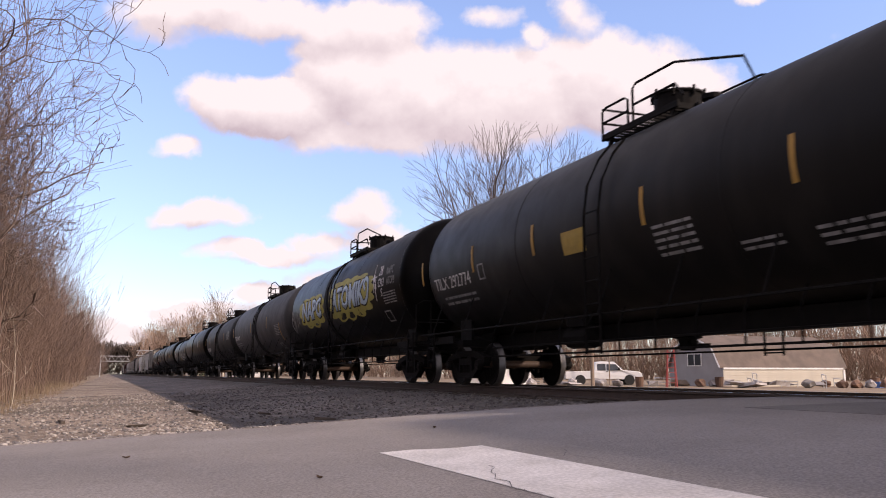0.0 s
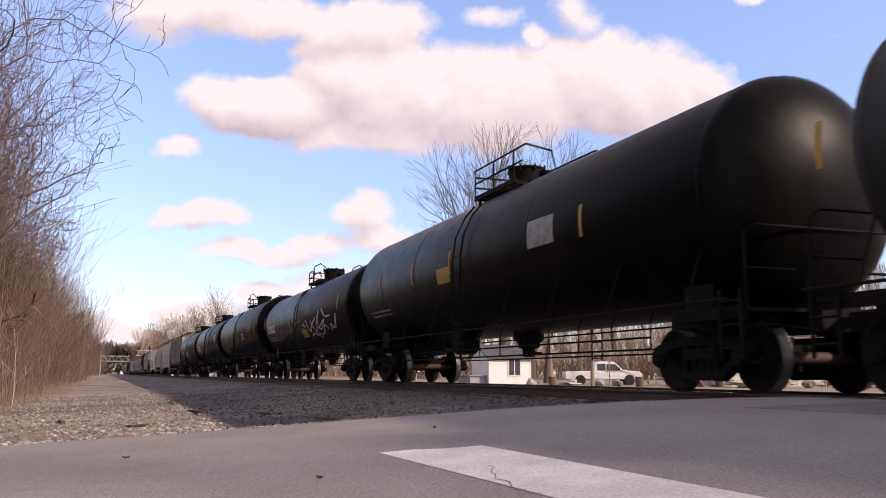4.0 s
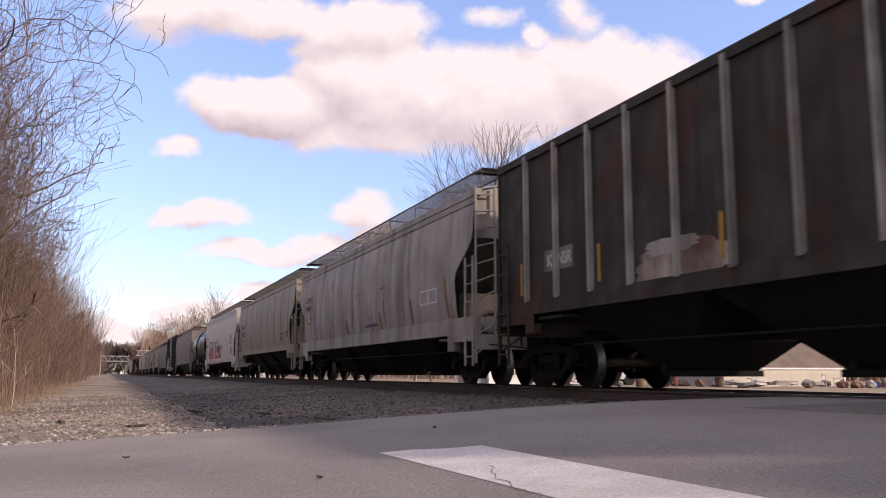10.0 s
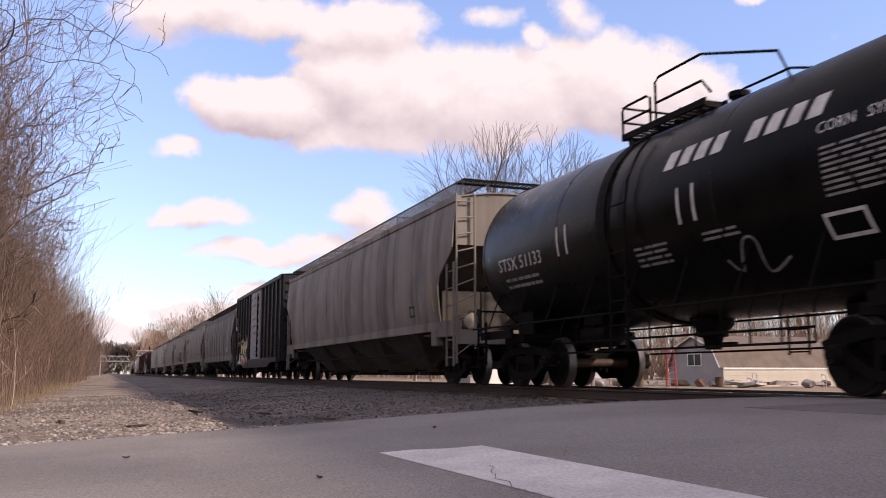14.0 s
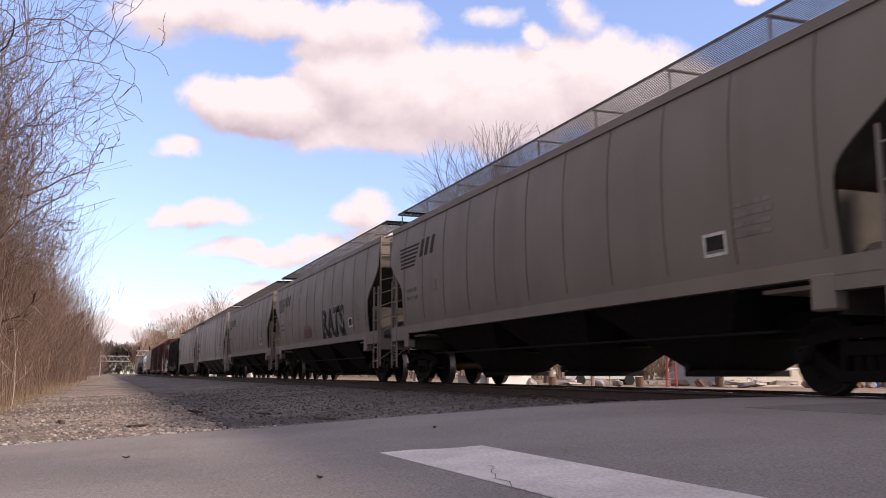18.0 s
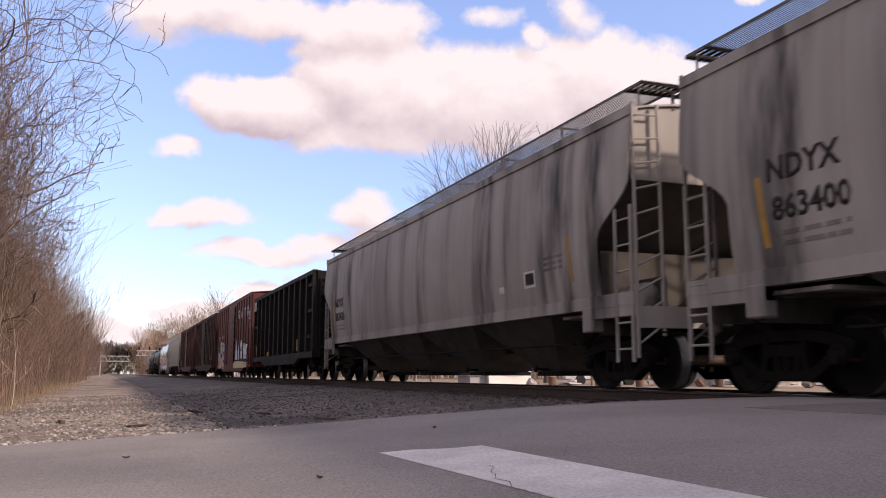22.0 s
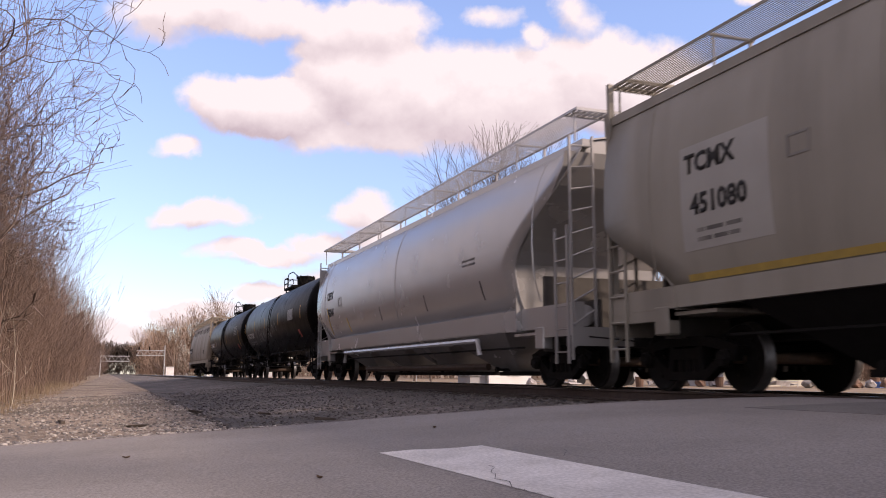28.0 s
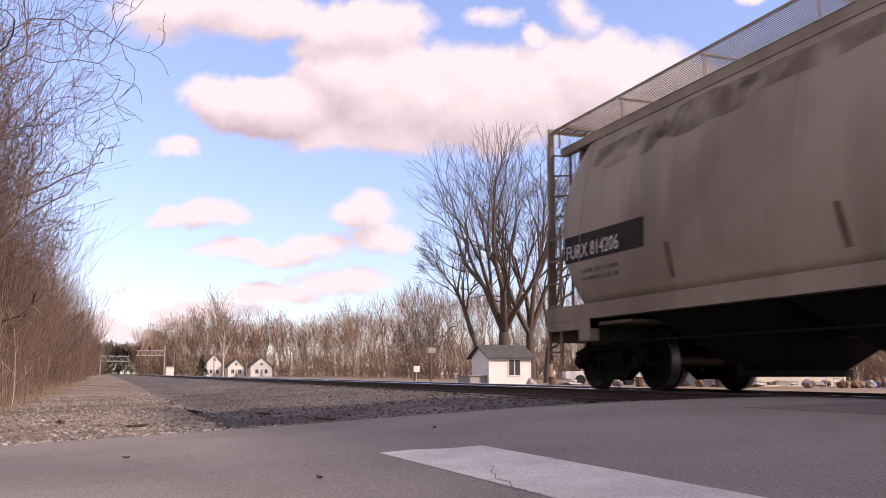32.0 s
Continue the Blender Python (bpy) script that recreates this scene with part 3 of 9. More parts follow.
def ground_z(x, y):
    bed = weighted(x, BED_ROWS)
    if -6 < x < 60 and y > ROAD_EDGE:
        near = 1.0 if y < 120 else 0.0
        bed += near * 0.035 * noise.noise((x * 0.7, y * 0.45, 0.3)) + near * 0.02 * noise.noise((x * 2.1, y * 1.7, 4.0))
    verge = road_z(x) - 0.03
    if x > 5.5:
        verge = min(verge, bed)
    if y <= ROAD_EDGE - 0.3:
        return road_z(x) - 0.12
    k = min(1.0, max(0.0, (y - ROAD_EDGE) / (3.2 if x < 5.5 else 0.9)))
    k = k * k * (3 - 2 * k)
    if y < ROAD_EDGE:
        return verge - 0.05
    return verge + (bed - verge) * k


def ground():
    xs = [-3000, -1200, -400, -150, -60, -30, -18, -12, -9, -7, -5.5, -4.5, -3.8, -3.2] + [-2.8 + 0.2 * i for i in range(51)] + [7.4, 7.8, 8.2, 8.65, 9.1, 9.5, 9.9, 10.3, 10.6, 11, 11.5, 12, 12.5, 13, 14, 16, 18, 21, 25, 30, 36, 43, 52, 65, 90, 140, 250, 500, 1200, 3000]
    ys = [-3000, -800, -200, -60, -30, -15, -8, -4, 0, 4, 7, 7.69, 7.7, 8.0] + [8.2 + 0.2 * i for i in range(60)] + [20.5 + 0.6 * i for i in range(50)] + [52 + 2 * i for i in range(30)] + [115, 125, 140, 160, 190, 230, 280, 350, 450, 600, 900, 1400, 2200, 3000]
    verts = [(x, y, ground_z(x, y)) for y in ys for x in xs]
    n = len(xs)
    faces, slots = [], []
    for j in range(len(ys) - 1):
        for i in range(n - 1):
            faces.append((j * n + i, j * n + i + 1, (j + 1) * n + i + 1, (j + 1) * n + i))
            xm, ym = (xs[i] + xs[i + 1]) / 2, (ys[j] + ys[j + 1]) / 2
            wob = 0.5 * noise.noise((xm * 0.4, ym * 0.25, 2.0))
            slots.append(0 if 1.75 < xm < 12.2 else 1 if -1.9 + wob < xm <= 1.75 and ym < 500 else 2)
    me = bpy.data.meshes.new("ground")
    me.from_pydata(verts, [], faces)
    for m in ("ballast", "gravel", "soil"):
        me.materials.append(M[m])
    me.polygons.foreach_set("material_index", slots)
    me.polygons.foreach_set("use_smooth", [True] * len(faces))
    return tagged(new("ground", me), "gravel verge, ballast bed and dry brown soil", "ground", kind="structure")


def strip(name, xs, y0, y1, zfun, thick, material, skew=0.0):
    """A slab that follows the road's profile between y0 and y1."""
    bm = bmesh.new()
    rows = []
    for x in xs:
        z = zfun(x)
        rows.append([bm.verts.new(c) for c in ((x, y0, z), (x, y1, z), (x, y1, z - thick), (x, y0, z - thick))])
    for a, b in zip(rows, rows[1:]):
        for k in range(4):
            bm.faces.new((a[k], a[(k + 1) % 4], b[(k + 1) % 4], b[k]))
    bm.faces.new(rows[0])
    bm.faces.new(rows[-1][::-1])
    bmesh.ops.recalc_face_normals(bm, faces=bm.faces[:])
    return mesh_of(name, bm, material)


def road():
    ob = tagged(new("road"), "worn grey asphalt road rising to the crossing", "road", kind="structure")
    side_a = [-60, -40, -20, -10, -6] + [-4 + 0.4 * i for i in range(28)] + [7.30]
    part("carriageway", strip("carriageway", side_a, -14.0, ROAD_EDGE, road_z, 0.10, M["asphalt"]), None, ob)
    part("crossing_panel", strip("crossing_panel", [8.02, 8.4, 8.9, 9.28], -14.0, ROAD_EDGE - 0.3, lambda x: -0.006, 0.12, M["asphalt_patch"]), None, ob)
    part("carriageway", strip("carriageway", [10.02, 10.8, 12.5, 15, 18, 24, 40, 80], -14.0, ROAD_EDGE - 0.6, road_z, 0.10, M["asphalt"]), None, ob)
    part("asphalt_patch", strip("asphalt_patch", [5.1, 5.6, 6.2, 6.8, 7.3], -14.0, 6.2, lambda x: road_z(x) + 0.004, 0.02, M["asphalt_patch"]), None, ob, "darker newer asphalt apron beside the rail")
    # frayed edge of the asphalt
    rnd = random.Random(3)
    bm = bmesh.new()
    x = -20.0
    while x < 7.2:
        w = rnd.uniform(0.10, 0.34)
        y1 = ROAD_EDGE + rnd.uniform(0.015, 0.09)
        z = road_z(x + w / 2)
        v = [bm.verts.new(c) for c in ((x, ROAD_EDGE - 0.05, road_z(x) + 0.003), (x + w, ROAD_EDGE - 0.05, road_z(x + w) + 0.003), (x + w * 0.9, y1, z - 0.02), (x + w * 0.1, y1 + rnd.uniform(-0.03, 0.03), z - 0.02))]
        u = [bm.verts.new((c.co.x, c.co.y, c.co.z - 0.10)) for c in v]
        bm.faces.new(v)
        for k in range(4):
            bm.faces.new((v[k], u[k], u[(k + 1) % 4], v[(k + 1) % 4]))
        x += w
    part("frayed_edge", bm, M["asphalt"], ob)
    return ob


def stop_line():
    bm = bmesh.new()
    rows = []
    for i in range(60):
        y = 5.02 - i * 0.25
        lift = 0.0015
        xa, xb = 1.50 + 0.030 * (5.02 - y), 2.10 + 0.012 * (5.02 - y)
        rows.append([bm.verts.new((x, y + (0.0 if x < 1.9 else -0.12), road_z(x) + lift)) for x in (xa, (2 * xa + xb) / 3, (xa + 2 * xb) / 3, xb)])
    for a, b in zip(rows, rows[1:]):
        for k in range(3):
            bm.faces.new((a[k], b[k], b[k + 1], a[k + 1]))
    ret = bmesh.ops.extrude_face_region(bm, geom=bm.faces[:])
    for g in ret["geom"]:
        if isinstance(g, bmesh.types.BMVert):
            g.co.z += 0.0015
    bmesh.ops.recalc_face_normals(bm, faces=bm.faces[:])
    ob = new("stop_line", mesh_of("stop_line", bm, M["line_paint"]))
    return tagged(ob, "worn white stop line painted on the asphalt", "road marking", kind="structure")


def cracks():
    rnd = random.Random(11)
    lines = [[(1.75, 4.0), (1.62, 3.6), (1.55, 3.3), (1.58, 3.0)], [(2.7, 5.3), (2.95, 5.0), (3.1, 4.4)], [(3.9, 6.3), (4.5, 5.9), (5.0, 5.6)], [(-0.6, 4.6), (0.1, 4.4), (0.7, 4.5)], [(2.35, 4.3), (2.2, 4.05), (2.3, 3.8)], [(4.2, 4.4), (4.0, 3.9), (4.15, 3.5)]]
    for ln in lines:
        pts = []
        for (xa, ya), (xb, yb) in zip(ln, ln[1:]):
            for i in range(5):
                k = i / 5
                pts.append((xa + (xb - xa) * k + rnd.uniform(-0.025, 0.025), ya + (yb - ya) * k + rnd.uniform(-0.03, 0.03)))
        bm = bmesh.new()
        prev = None
        for i, (x, y) in enumerate(pts):
            w = 0.0012 + 0.0022 * rnd.random()
            cur = [bm.verts.new((x - w, y - w * 0.5, road_z(x) + 0.0045)), bm.verts.new((x + w, y + w * 0.5, road_z(x) + 0.0045))]
            if prev:
                bm.faces.new((prev[0], prev[1], cur[1], cur[0]))
            prev = cur
        ob = new("crack", mesh_of("crack", bm, M["crack"]))
        tagged(ob, "thin dark crack in the asphalt", "crack", group="cracks in the asphalt", kind="structure")


def rails():
    prof = [(-0.07, -0.178), (0.07, -0.178), (0.07, -0.165), (0.012, -0.145), (0.012, -0.045), (0.036, -0.036), (0.036, -0.008), (0.028, 0.0), (-0.028, 0.0), (-0.036, -0.008), (-0.036, -0.036), (-0.012, -0.045), (-0.012, -0.145), (-0.07, -0.165)]
    bm = bmesh.new()
    ys = [-160, 0, 200, 900]
    rings = [[bm.verts.new((px, y, pz)) for px, pz in prof] for y in ys]
    for a, b in zip(rings, rings[1:]):
        for k in range(len(prof)):
            f = bm.faces.new((a[k], a[(k + 1) % len(prof)], b[(k + 1) % len(prof)], b[k]))
            f.material_index = 1 if k in (6, 7, 8) else 0
    bmesh.ops.recalc_face_normals(bm, faces=bm.faces[:])
    me = mesh_of("rail", bm, [M["rail_side"], M["rail_top"]])
    track = tagged(new("railway_track"), "single railway track of rusty steel rails on dark wooden ties", "railway track", kind="structure")
    track.matrix_basis = pose(TRACK_X, 0, 0)
    for x in (-0.7525, 0.7525):
        part("rail", me, None, track, at=pose(x, 0, 0))
    rnd = random.Random(5)
    bm = bmesh.new()
    box(bm, -1.3, 1.3, -0.115, 0.115, -0.36, -0.18)
    bmesh.ops.bevel(bm, geom=bm.edges[:], offset=0.012, segments=1, affect="EDGES")
    tie = mesh_of("tie", bm, M["tie"])
    for i in range(150):
        y = 8.1 + i * 0.53
        part("tie", tie, None, track, at=pose(rnd.uniform(-0.03, 0.03), y, rnd.uniform(-0.012, 0.004), 0, 0, rnd.uniform(-1, 1)))
    bm = bmesh.new()
    for i in range(900):
        y = 8.1 + (150 + i) * 0.53
        box(bm, -1.3, 1.3, y - 0.11, y + 0.11, -0.36, -0.182)
    far = part("far_ties", bm, M["tie"], track)
    far["kind"] = "stuff"
    # spikes' plates under the near rail
    bm = bmesh.new()
    box(bm, -0.17, 0.17, -0.09, 0.09, -0.184, -0.170)
    plate = mesh_of("tie_plate", bm, M["rail_side"])
    for i in range(60):
        part("tie_plate", plate, None, track, at=pose(-0.7525, 8.1 + i * 0.53, 0))
    return track


def loose_stones():
    """Stones scattered on the ballast and the verge."""
    rnd = np.random.RandomState(4)
    base = []
    for s in range(6):
        r2 = random.Random(s)
        bm = bmesh.new()
        bmesh.ops.create_icosphere(bm, subdivisions=1, radius=1.0)
        for v in bm.verts:
            v.co *= r2.uniform(0.62, 1.1)
            v.co.z *= 0.7
        base.append((np.array([v.co[:] for v in bm.verts]), [[v.index for v in f.verts] for f in bm.faces]))
        bm.free()

    def scatter(name, count, xr, yr, size, materials, label, ypow=2.0):
        allv, allf, slots = [], [], []
        off = 0
        for i in range(count):
            x = rnd.uniform(*xr)
            y = yr[0] + (yr[1] - yr[0]) * rnd.rand() ** ypow
            if abs(x - TRACK_X) < 0.95 and rnd.rand() < 0.4:
                continue
            sz = size[0] + (size[1] - size[0]) * rnd.rand() ** 2
            v, f = base[rnd.randint(6)]
            a = rnd.rand() * 6.28
            rot = np.array([[math.cos(a), -math.sin(a), 0], [math.sin(a), math.cos(a), 0], [0, 0, 1]])
            allv.append(v @ rot.T * sz * rnd.uniform(0.7, 1.3, 3) + (x, y, ground_z(x, y) + sz * 0.25))
            allf.extend([[k + off for k in q] for q in f])
            slots.extend([int(rnd.rand() < 0.4)] * len(f))
            off += len(v)
        me = bpy.data.meshes.new(name)
        me.from_pydata(np.concatenate(allv).tolist(), [], allf)
        for m in materials:
            me.materials.append(M[m])
        me.polygons.foreach_set("material_index", slots)
        tagged(new(name, me), label, "gravel", kind="stuff")

    scatter("ballast_stones", 9000, (1.5, 7.6), (8.15, 40), (0.014, 0.042), ("stone_c", "stone_d"), "grey crushed stone beside the railway track")
    scatter("verge_gravel", 6500, (-2.6, 1.6), (8.1, 32), (0.010, 0.034), ("stone_b", "stone_e"), "pale loose gravel on the verge")


def debris():
    """Broken tie pieces and sticks on the ballast, a dead leaf on the road."""
    rnd = random.Random(8)
    for i, (x, y, ln, rz) in enumerate([(1.75, 10.9, 0.75, 100), (2.6, 10.2, 0.55, 35), (1.5, 16.5, 1.6, 95), (2.2, 13.6, 0.5, 20), (1.9, 12.4, 0.35, 60), (3.4, 14.5, 0.6, 140), (1.45, 22.0, 1.8, 88), (0.4, 12.8, 0.4, 30), (-0.6, 14.2, 0.3, 100), (2.9, 17.5, 0.5, 120)]):
        bm = bmesh.new()
        box(bm, -ln / 3, ln / 3, -0.03, 0.03, -0.02, 0.02)
        for v in bm.verts:
            v.co += Vector((rnd.uniform(-0.05, 0.05), rnd.uniform(-0.02, 0.02), rnd.uniform(-0.015, 0.015)))
        ob = new("wood_scrap", mesh_of("wood_scrap", bm, M["tie"]))
        ob.matrix_basis = pose(x, y, ground_z(x, y) + 0.02, 0, rnd.uniform(-4, 4), rz)
        tagged(ob, "splintered dark piece of old wooden tie on gravel", "wood scrap", group="wood scraps on the ballast")


def leaves():
    rnd = random.Random(12)
    for x, y, rz in ((0.13, 6.0, 20), (0.95, 4.15, 110), (2.35, 6.4, 75)):
        bm = bmesh.new()
        rows = []
        for i, w in enumerate((0.002, 0.011, 0.014, 0.010, 0.002)):
            q = -0.024 + 0.012 * i
            lift = 0.010 + 0.004 * abs(i - 2) + rnd.uniform(0, 0.003)
            rows.append([bm.verts.new((q, -w, lift + 0.005)), bm.verts.new((q, 0, lift)), bm.verts.new((q, w, lift + 0.006))])
        for a, b in zip(rows, rows[1:]):
            for k in range(2):
                bm.faces.new((a[k], b[k], b[k + 1], a[k + 1]))
        ret = bmesh.ops.extrude_face_region(bm, geom=bm.faces[:])
        for g in ret["geom"]:
            if isinstance(g, bmesh.types.BMVert):
                g.co.z -= 0.002
        bmesh.ops.recalc_face_normals(bm, faces=bm.faces[:])
        ob = new("dead_leaf", mesh_of("dead_leaf", bm, M["dead_leaf"]))
        ob.matrix_basis = pose(x, y, road_z(x) - 0.008, 0, 0, rz)
        tagged(ob, "curled brown dead leaf on the asphalt", "leaf", group="dead leaves on the road")


ground()
road()
leaves()
stop_line()
cracks()
rails()
loose_stones()
debris()


# ---------------------------------------------------------------- trees and brush
def grow(seed, height, radius, levels, angle=(28, 52), ratio=(0.50, 0.72), up=0.10, lean=(0, 0), forks=2, start=1, wobble=0.16, trunk_share=0.55, droop=0.0, steps=(5, 4, 3, 3)):
    """The limbs of a bare tree: rows of start, end, start radius, end radius, order of branching."""
    rnd = random.Random(seed)
    rows = []

    def branch(p, d, length, r, lev):
        n = steps[min(lev, 3)]
        for i in range(n):
            d = (d + Vector((rnd.uniform(-1, 1), rnd.uniform(-1, 1), rnd.uniform(-1, 1))) * wobble + Vector((0, 0, up - droop * lev))).normalized()
            q = p + d * length / n
            r2 = r * (0.86 if lev == 0 else 0.80)
            rows.append((*p, *q, r, r2, lev))
            p, r = q, r2
            if lev < levels and (i >= start or lev > 0):
                for _ in range(forks if i < n - 1 else 2):
                    side = d.cross(Vector((rnd.uniform(-1, 1), rnd.uniform(-1, 1), rnd.uniform(-1, 1))))
                    if side.length < 1e-3:
                        continue
                    a = radians(rnd.uniform(*angle))
                    nd = (d * math.cos(a) + side.normalized() * math.sin(a)).normalized()
                    branch(p, nd, length * rnd.uniform(*ratio), max(r * 0.62, 0.0035), lev + 1)

    branch(Vector((0, 0, -0.1)), Vector((lean[0], lean[1], 1)).normalized(), height * trunk_share, radius, 0)
    return np.array(rows)


def branchy(seed, height, radius, crown, first=0.22, limbs=14, rise=0.05, levels=4, wobble=0.20, leaders=0, tilt=(12, 46), lean=(0, 0), shortest=0.14, least=0.004):
    """A bare tree whose shoots shorten along each limb; with leaders the trunk parts low into steep limbs."""
    rnd = random.Random(seed)
    rows = []

    def limb(p, d, length, r, lev):
        n = min(max(3, int(length / (0.55 if lev < 2 else 0.26) / (1 + height / 25))), 9)
        r0 = r
        for i in range(n):
            d = (d + Vector((rnd.uniform(-1, 1), rnd.uniform(-1, 1), rnd.uniform(-1, 1))) * wobble + Vector((0, 0, rise))).normalized()
            q = p + d * length / n
            r2 = max(r0 * (1 - 0.78 * (i + 1) / n), least)
            rows.append((*p, *q, r, r2, lev))
            p, r = q, r2
            if lev >= levels or (i == 0 and lev < 2):
                continue
            for _ in range(1 if lev < 2 or rnd.random() < 0.6 else 2):
                size = length * rnd.uniform(0.28, 0.56) * (0.45 + 0.55 * (n - i) / n)
                if size < shortest:
                    continue
                side = d.cross(Vector((rnd.uniform(-1, 1), rnd.uniform(-1, 1), rnd.uniform(-0.6, 0.6))))
                a = radians(rnd.uniform(28, 62))
                limb(p, (d * math.cos(a) + side.normalized() * math.sin(a)).normalized(), size, max(r * 0.62, least), lev + 1)

    p, d = Vector((0, 0, -0.15)), Vector((lean[0], lean[1], 1)).normalized()
    top = height * (first if leaders else 0.95)
    n = 5 if leaders else 10
    r = radius
    for i in range(n):
        d = (d + Vector((rnd.uniform(-1, 1), rnd.uniform(-1, 1), 0)) * 0.06).normalized()
        q = p + d * top / n
        r2 = radius * (1 - (0.22 if leaders else 0.8) * (i + 1) / n)
        rows.append((*p, *q, r, r2, 0))
        p, r = q, r2
        if not leaders and (i + 1) / n >= first:
            for k in range(max(1, round(limbs / n / (1 - first)))):
                a, e = i * 2.4 + k * 2.1 + rnd.uniform(-0.5, 0.5), radians(rnd.uniform(8, 48))
                limb(p, Vector((math.cos(a) * math.cos(e), math.sin(a) * math.cos(e), math.sin(e))), crown * rnd.uniform(0.75, 1.1) * (1 - 0.35 * i / n), r * 0.55, 1)
    for k in range(leaders):
        a, e = 6.283 * k / leaders + rnd.uniform(-0.4, 0.4), radians(rnd.uniform(*tilt))
        base = Vector((0, 0, -0.15)).lerp(p, rnd.uniform(0.72, 1.0)) if k else p
        limb(base, (d * math.cos(e) + Vector((math.cos(a), math.sin(a), 0)) * math.sin(e)).normalized(), height * (1 - first) * rnd.uniform(0.88, 1.12), r * rnd.uniform(0.5, 0.7), 1)
    return np.array(rows)


def forked(seed, height, radius, bole=0.2, leaders=4, tilt=(12, 45), levels=7, spread=(14, 34), ratio=(0.70, 0.88), rise=0.06, wobble=0.10, shoots=0.35, lean=(0, 0), least=0.006, bends=2):
    """A bare tree that forks again and again into a fan of fine twigs; its crown is scaled to the height."""
    rnd = random.Random(seed)
    rows = []

    def turned(d, deg):
        side = d.cross(Vector((rnd.uniform(-1, 1), rnd.uniform(-1, 1), rnd.uniform(-1, 1))))
        if side.length < 1e-3:
            side = d.orthogonal()
        a = radians(deg)
        return (d * math.cos(a) + side.normalized() * math.sin(a)).normalized()

    def limb(p, d, length, r, lev):
        n = 4 if lev < 3 else 3 if lev < 5 else bends
        for i in range(n):
            d = (d + Vector((rnd.uniform(-1, 1), rnd.uniform(-1, 1), rnd.uniform(-1, 1))) * wobble * (1 + 0.10 * lev) + Vector((0, 0, rise))).normalized()
            q = p + d * length / n
            r2 = max(r * (1 - 0.20 / n), least)
            rows.append((*p, *q, r, r2, lev))
            p, r = q, r2
            if 1 < lev < levels and i < n - 1 and rnd.random() < shoots:
                limb(p, turned(d, rnd.uniform(32, 62)), length * rnd.uniform(0.45, 0.75), max(r * 0.45, least), min(lev + 2, levels))
        if lev < levels:
            for k in range(3 if rnd.random() < 0.22 else 2):
                limb(p, turned(d, rnd.uniform(*spread) * (0.6 if k == 0 else 1.15)), length * rnd.uniform(*ratio), max(r * (0.80 if k == 0 else 0.62), least), lev + 1)

    p, d, r = Vector((0, 0, -0.02 * height)), Vector((lean[0], lean[1], 1)).normalized(), radius
    for i in range(4):
        d = (d + Vector((rnd.uniform(-1, 1), rnd.uniform(-1, 1), 0)) * 0.05).normalized()
        q = p + d * height * bole / 4
        rows.append((*p, *q, r, r * 0.94, 0))
        p, r = q, r * 0.94
    for k in range(leaders):
        a, e = 6.283 * k / leaders + rnd.uniform(-0.5, 0.5), radians(rnd.uniform(*tilt))
        way = (d * math.cos(e) + Vector((math.cos(a), math.sin(a), 0)) * math.sin(e)).normalized()
        limb(p, way, height * (1 - bole) * rnd.uniform(0.20, 0.26), r * rnd.uniform(0.5, 0.72), 1)
    rows = np.array(rows)
    k = height / rows[:, 5].max()
    rows[:, :6] *= k
    return rows


def limb_arrays(rows, sides=3, thin=0.0):
    """Tapered bars round the rows, as vertices and quads."""
    a, b, ra, rb = rows[:, 0:3], rows[:, 3:6], rows[:, 6:7], rows[:, 7:8]
    d = b - a
    d = d / np.maximum(np.linalg.norm(d, axis=1, keepdims=True), 1e-6)
    ref = np.where(np.abs(d[:, 2:3]) < 0.9, np.array([[0, 0, 1.0]]), np.array([[1.0, 0, 0]]))
    s = np.cross(d, ref)
    s /= np.maximum(np.linalg.norm(s, axis=1, keepdims=True), 1e-6)
    u = np.cross(s, d)
    v = []
    for p, r in ((a, np.maximum(ra, thin)), (b, np.maximum(rb, thin))):
        for k in range(sides):
            t = 2 * math.pi * k / sides
            v.append(p + r * (math.cos(t) * s + math.sin(t) * u))
    v = np.stack(v, 1)
    n = len(rows)
    base = (np.arange(n) * 2 * sides)[:, None]
    if sides == 2:
        return v.reshape(-1, 3), np.concatenate([base, base + 1, base + 3, base + 2], 1)
    quads = [np.concatenate([base + k, base + (k + 1) % sides, base + sides + (k + 1) % sides, base + sides + k], 1) for k in range(sides)]
    return v.reshape(-1, 3), np.stack(quads, 1).reshape(-1, 4)


def array_mesh(name, v, f, material):
    me = bpy.data.meshes.new(name)
    me.vertices.add(len(v))
    me.vertices.foreach_set("co", np.asarray(v, dtype=np.float32).ravel())
    me.loops.add(f.size)
    me.loops.foreach_set("vertex_index", f.astype(np.int32).ravel())
    me.polygons.add(len(f))
    me.polygons.foreach_set("loop_start", np.arange(0, f.size, f.shape[1], dtype=np.int32))
    me.materials.append(material)
    me.update(calc_edges=True)
    return me


def make_tree(name, m, rows, label, category, thick_to=1, trunk="bark", twigs="twig", thin=0.0, group=""):
    tree = thing(name, m, label, category, group)
    lev = rows[:, 8]
    part("trunk", array_mesh("trunk", *limb_arrays(rows[lev <= thick_to], 7), M[trunk]), None, tree)
    part("crown", array_mesh("crown", *limb_arrays(rows[lev > thick_to], 3, thin), M[twigs]), None, tree, "bare leafless twigs")
    return tree


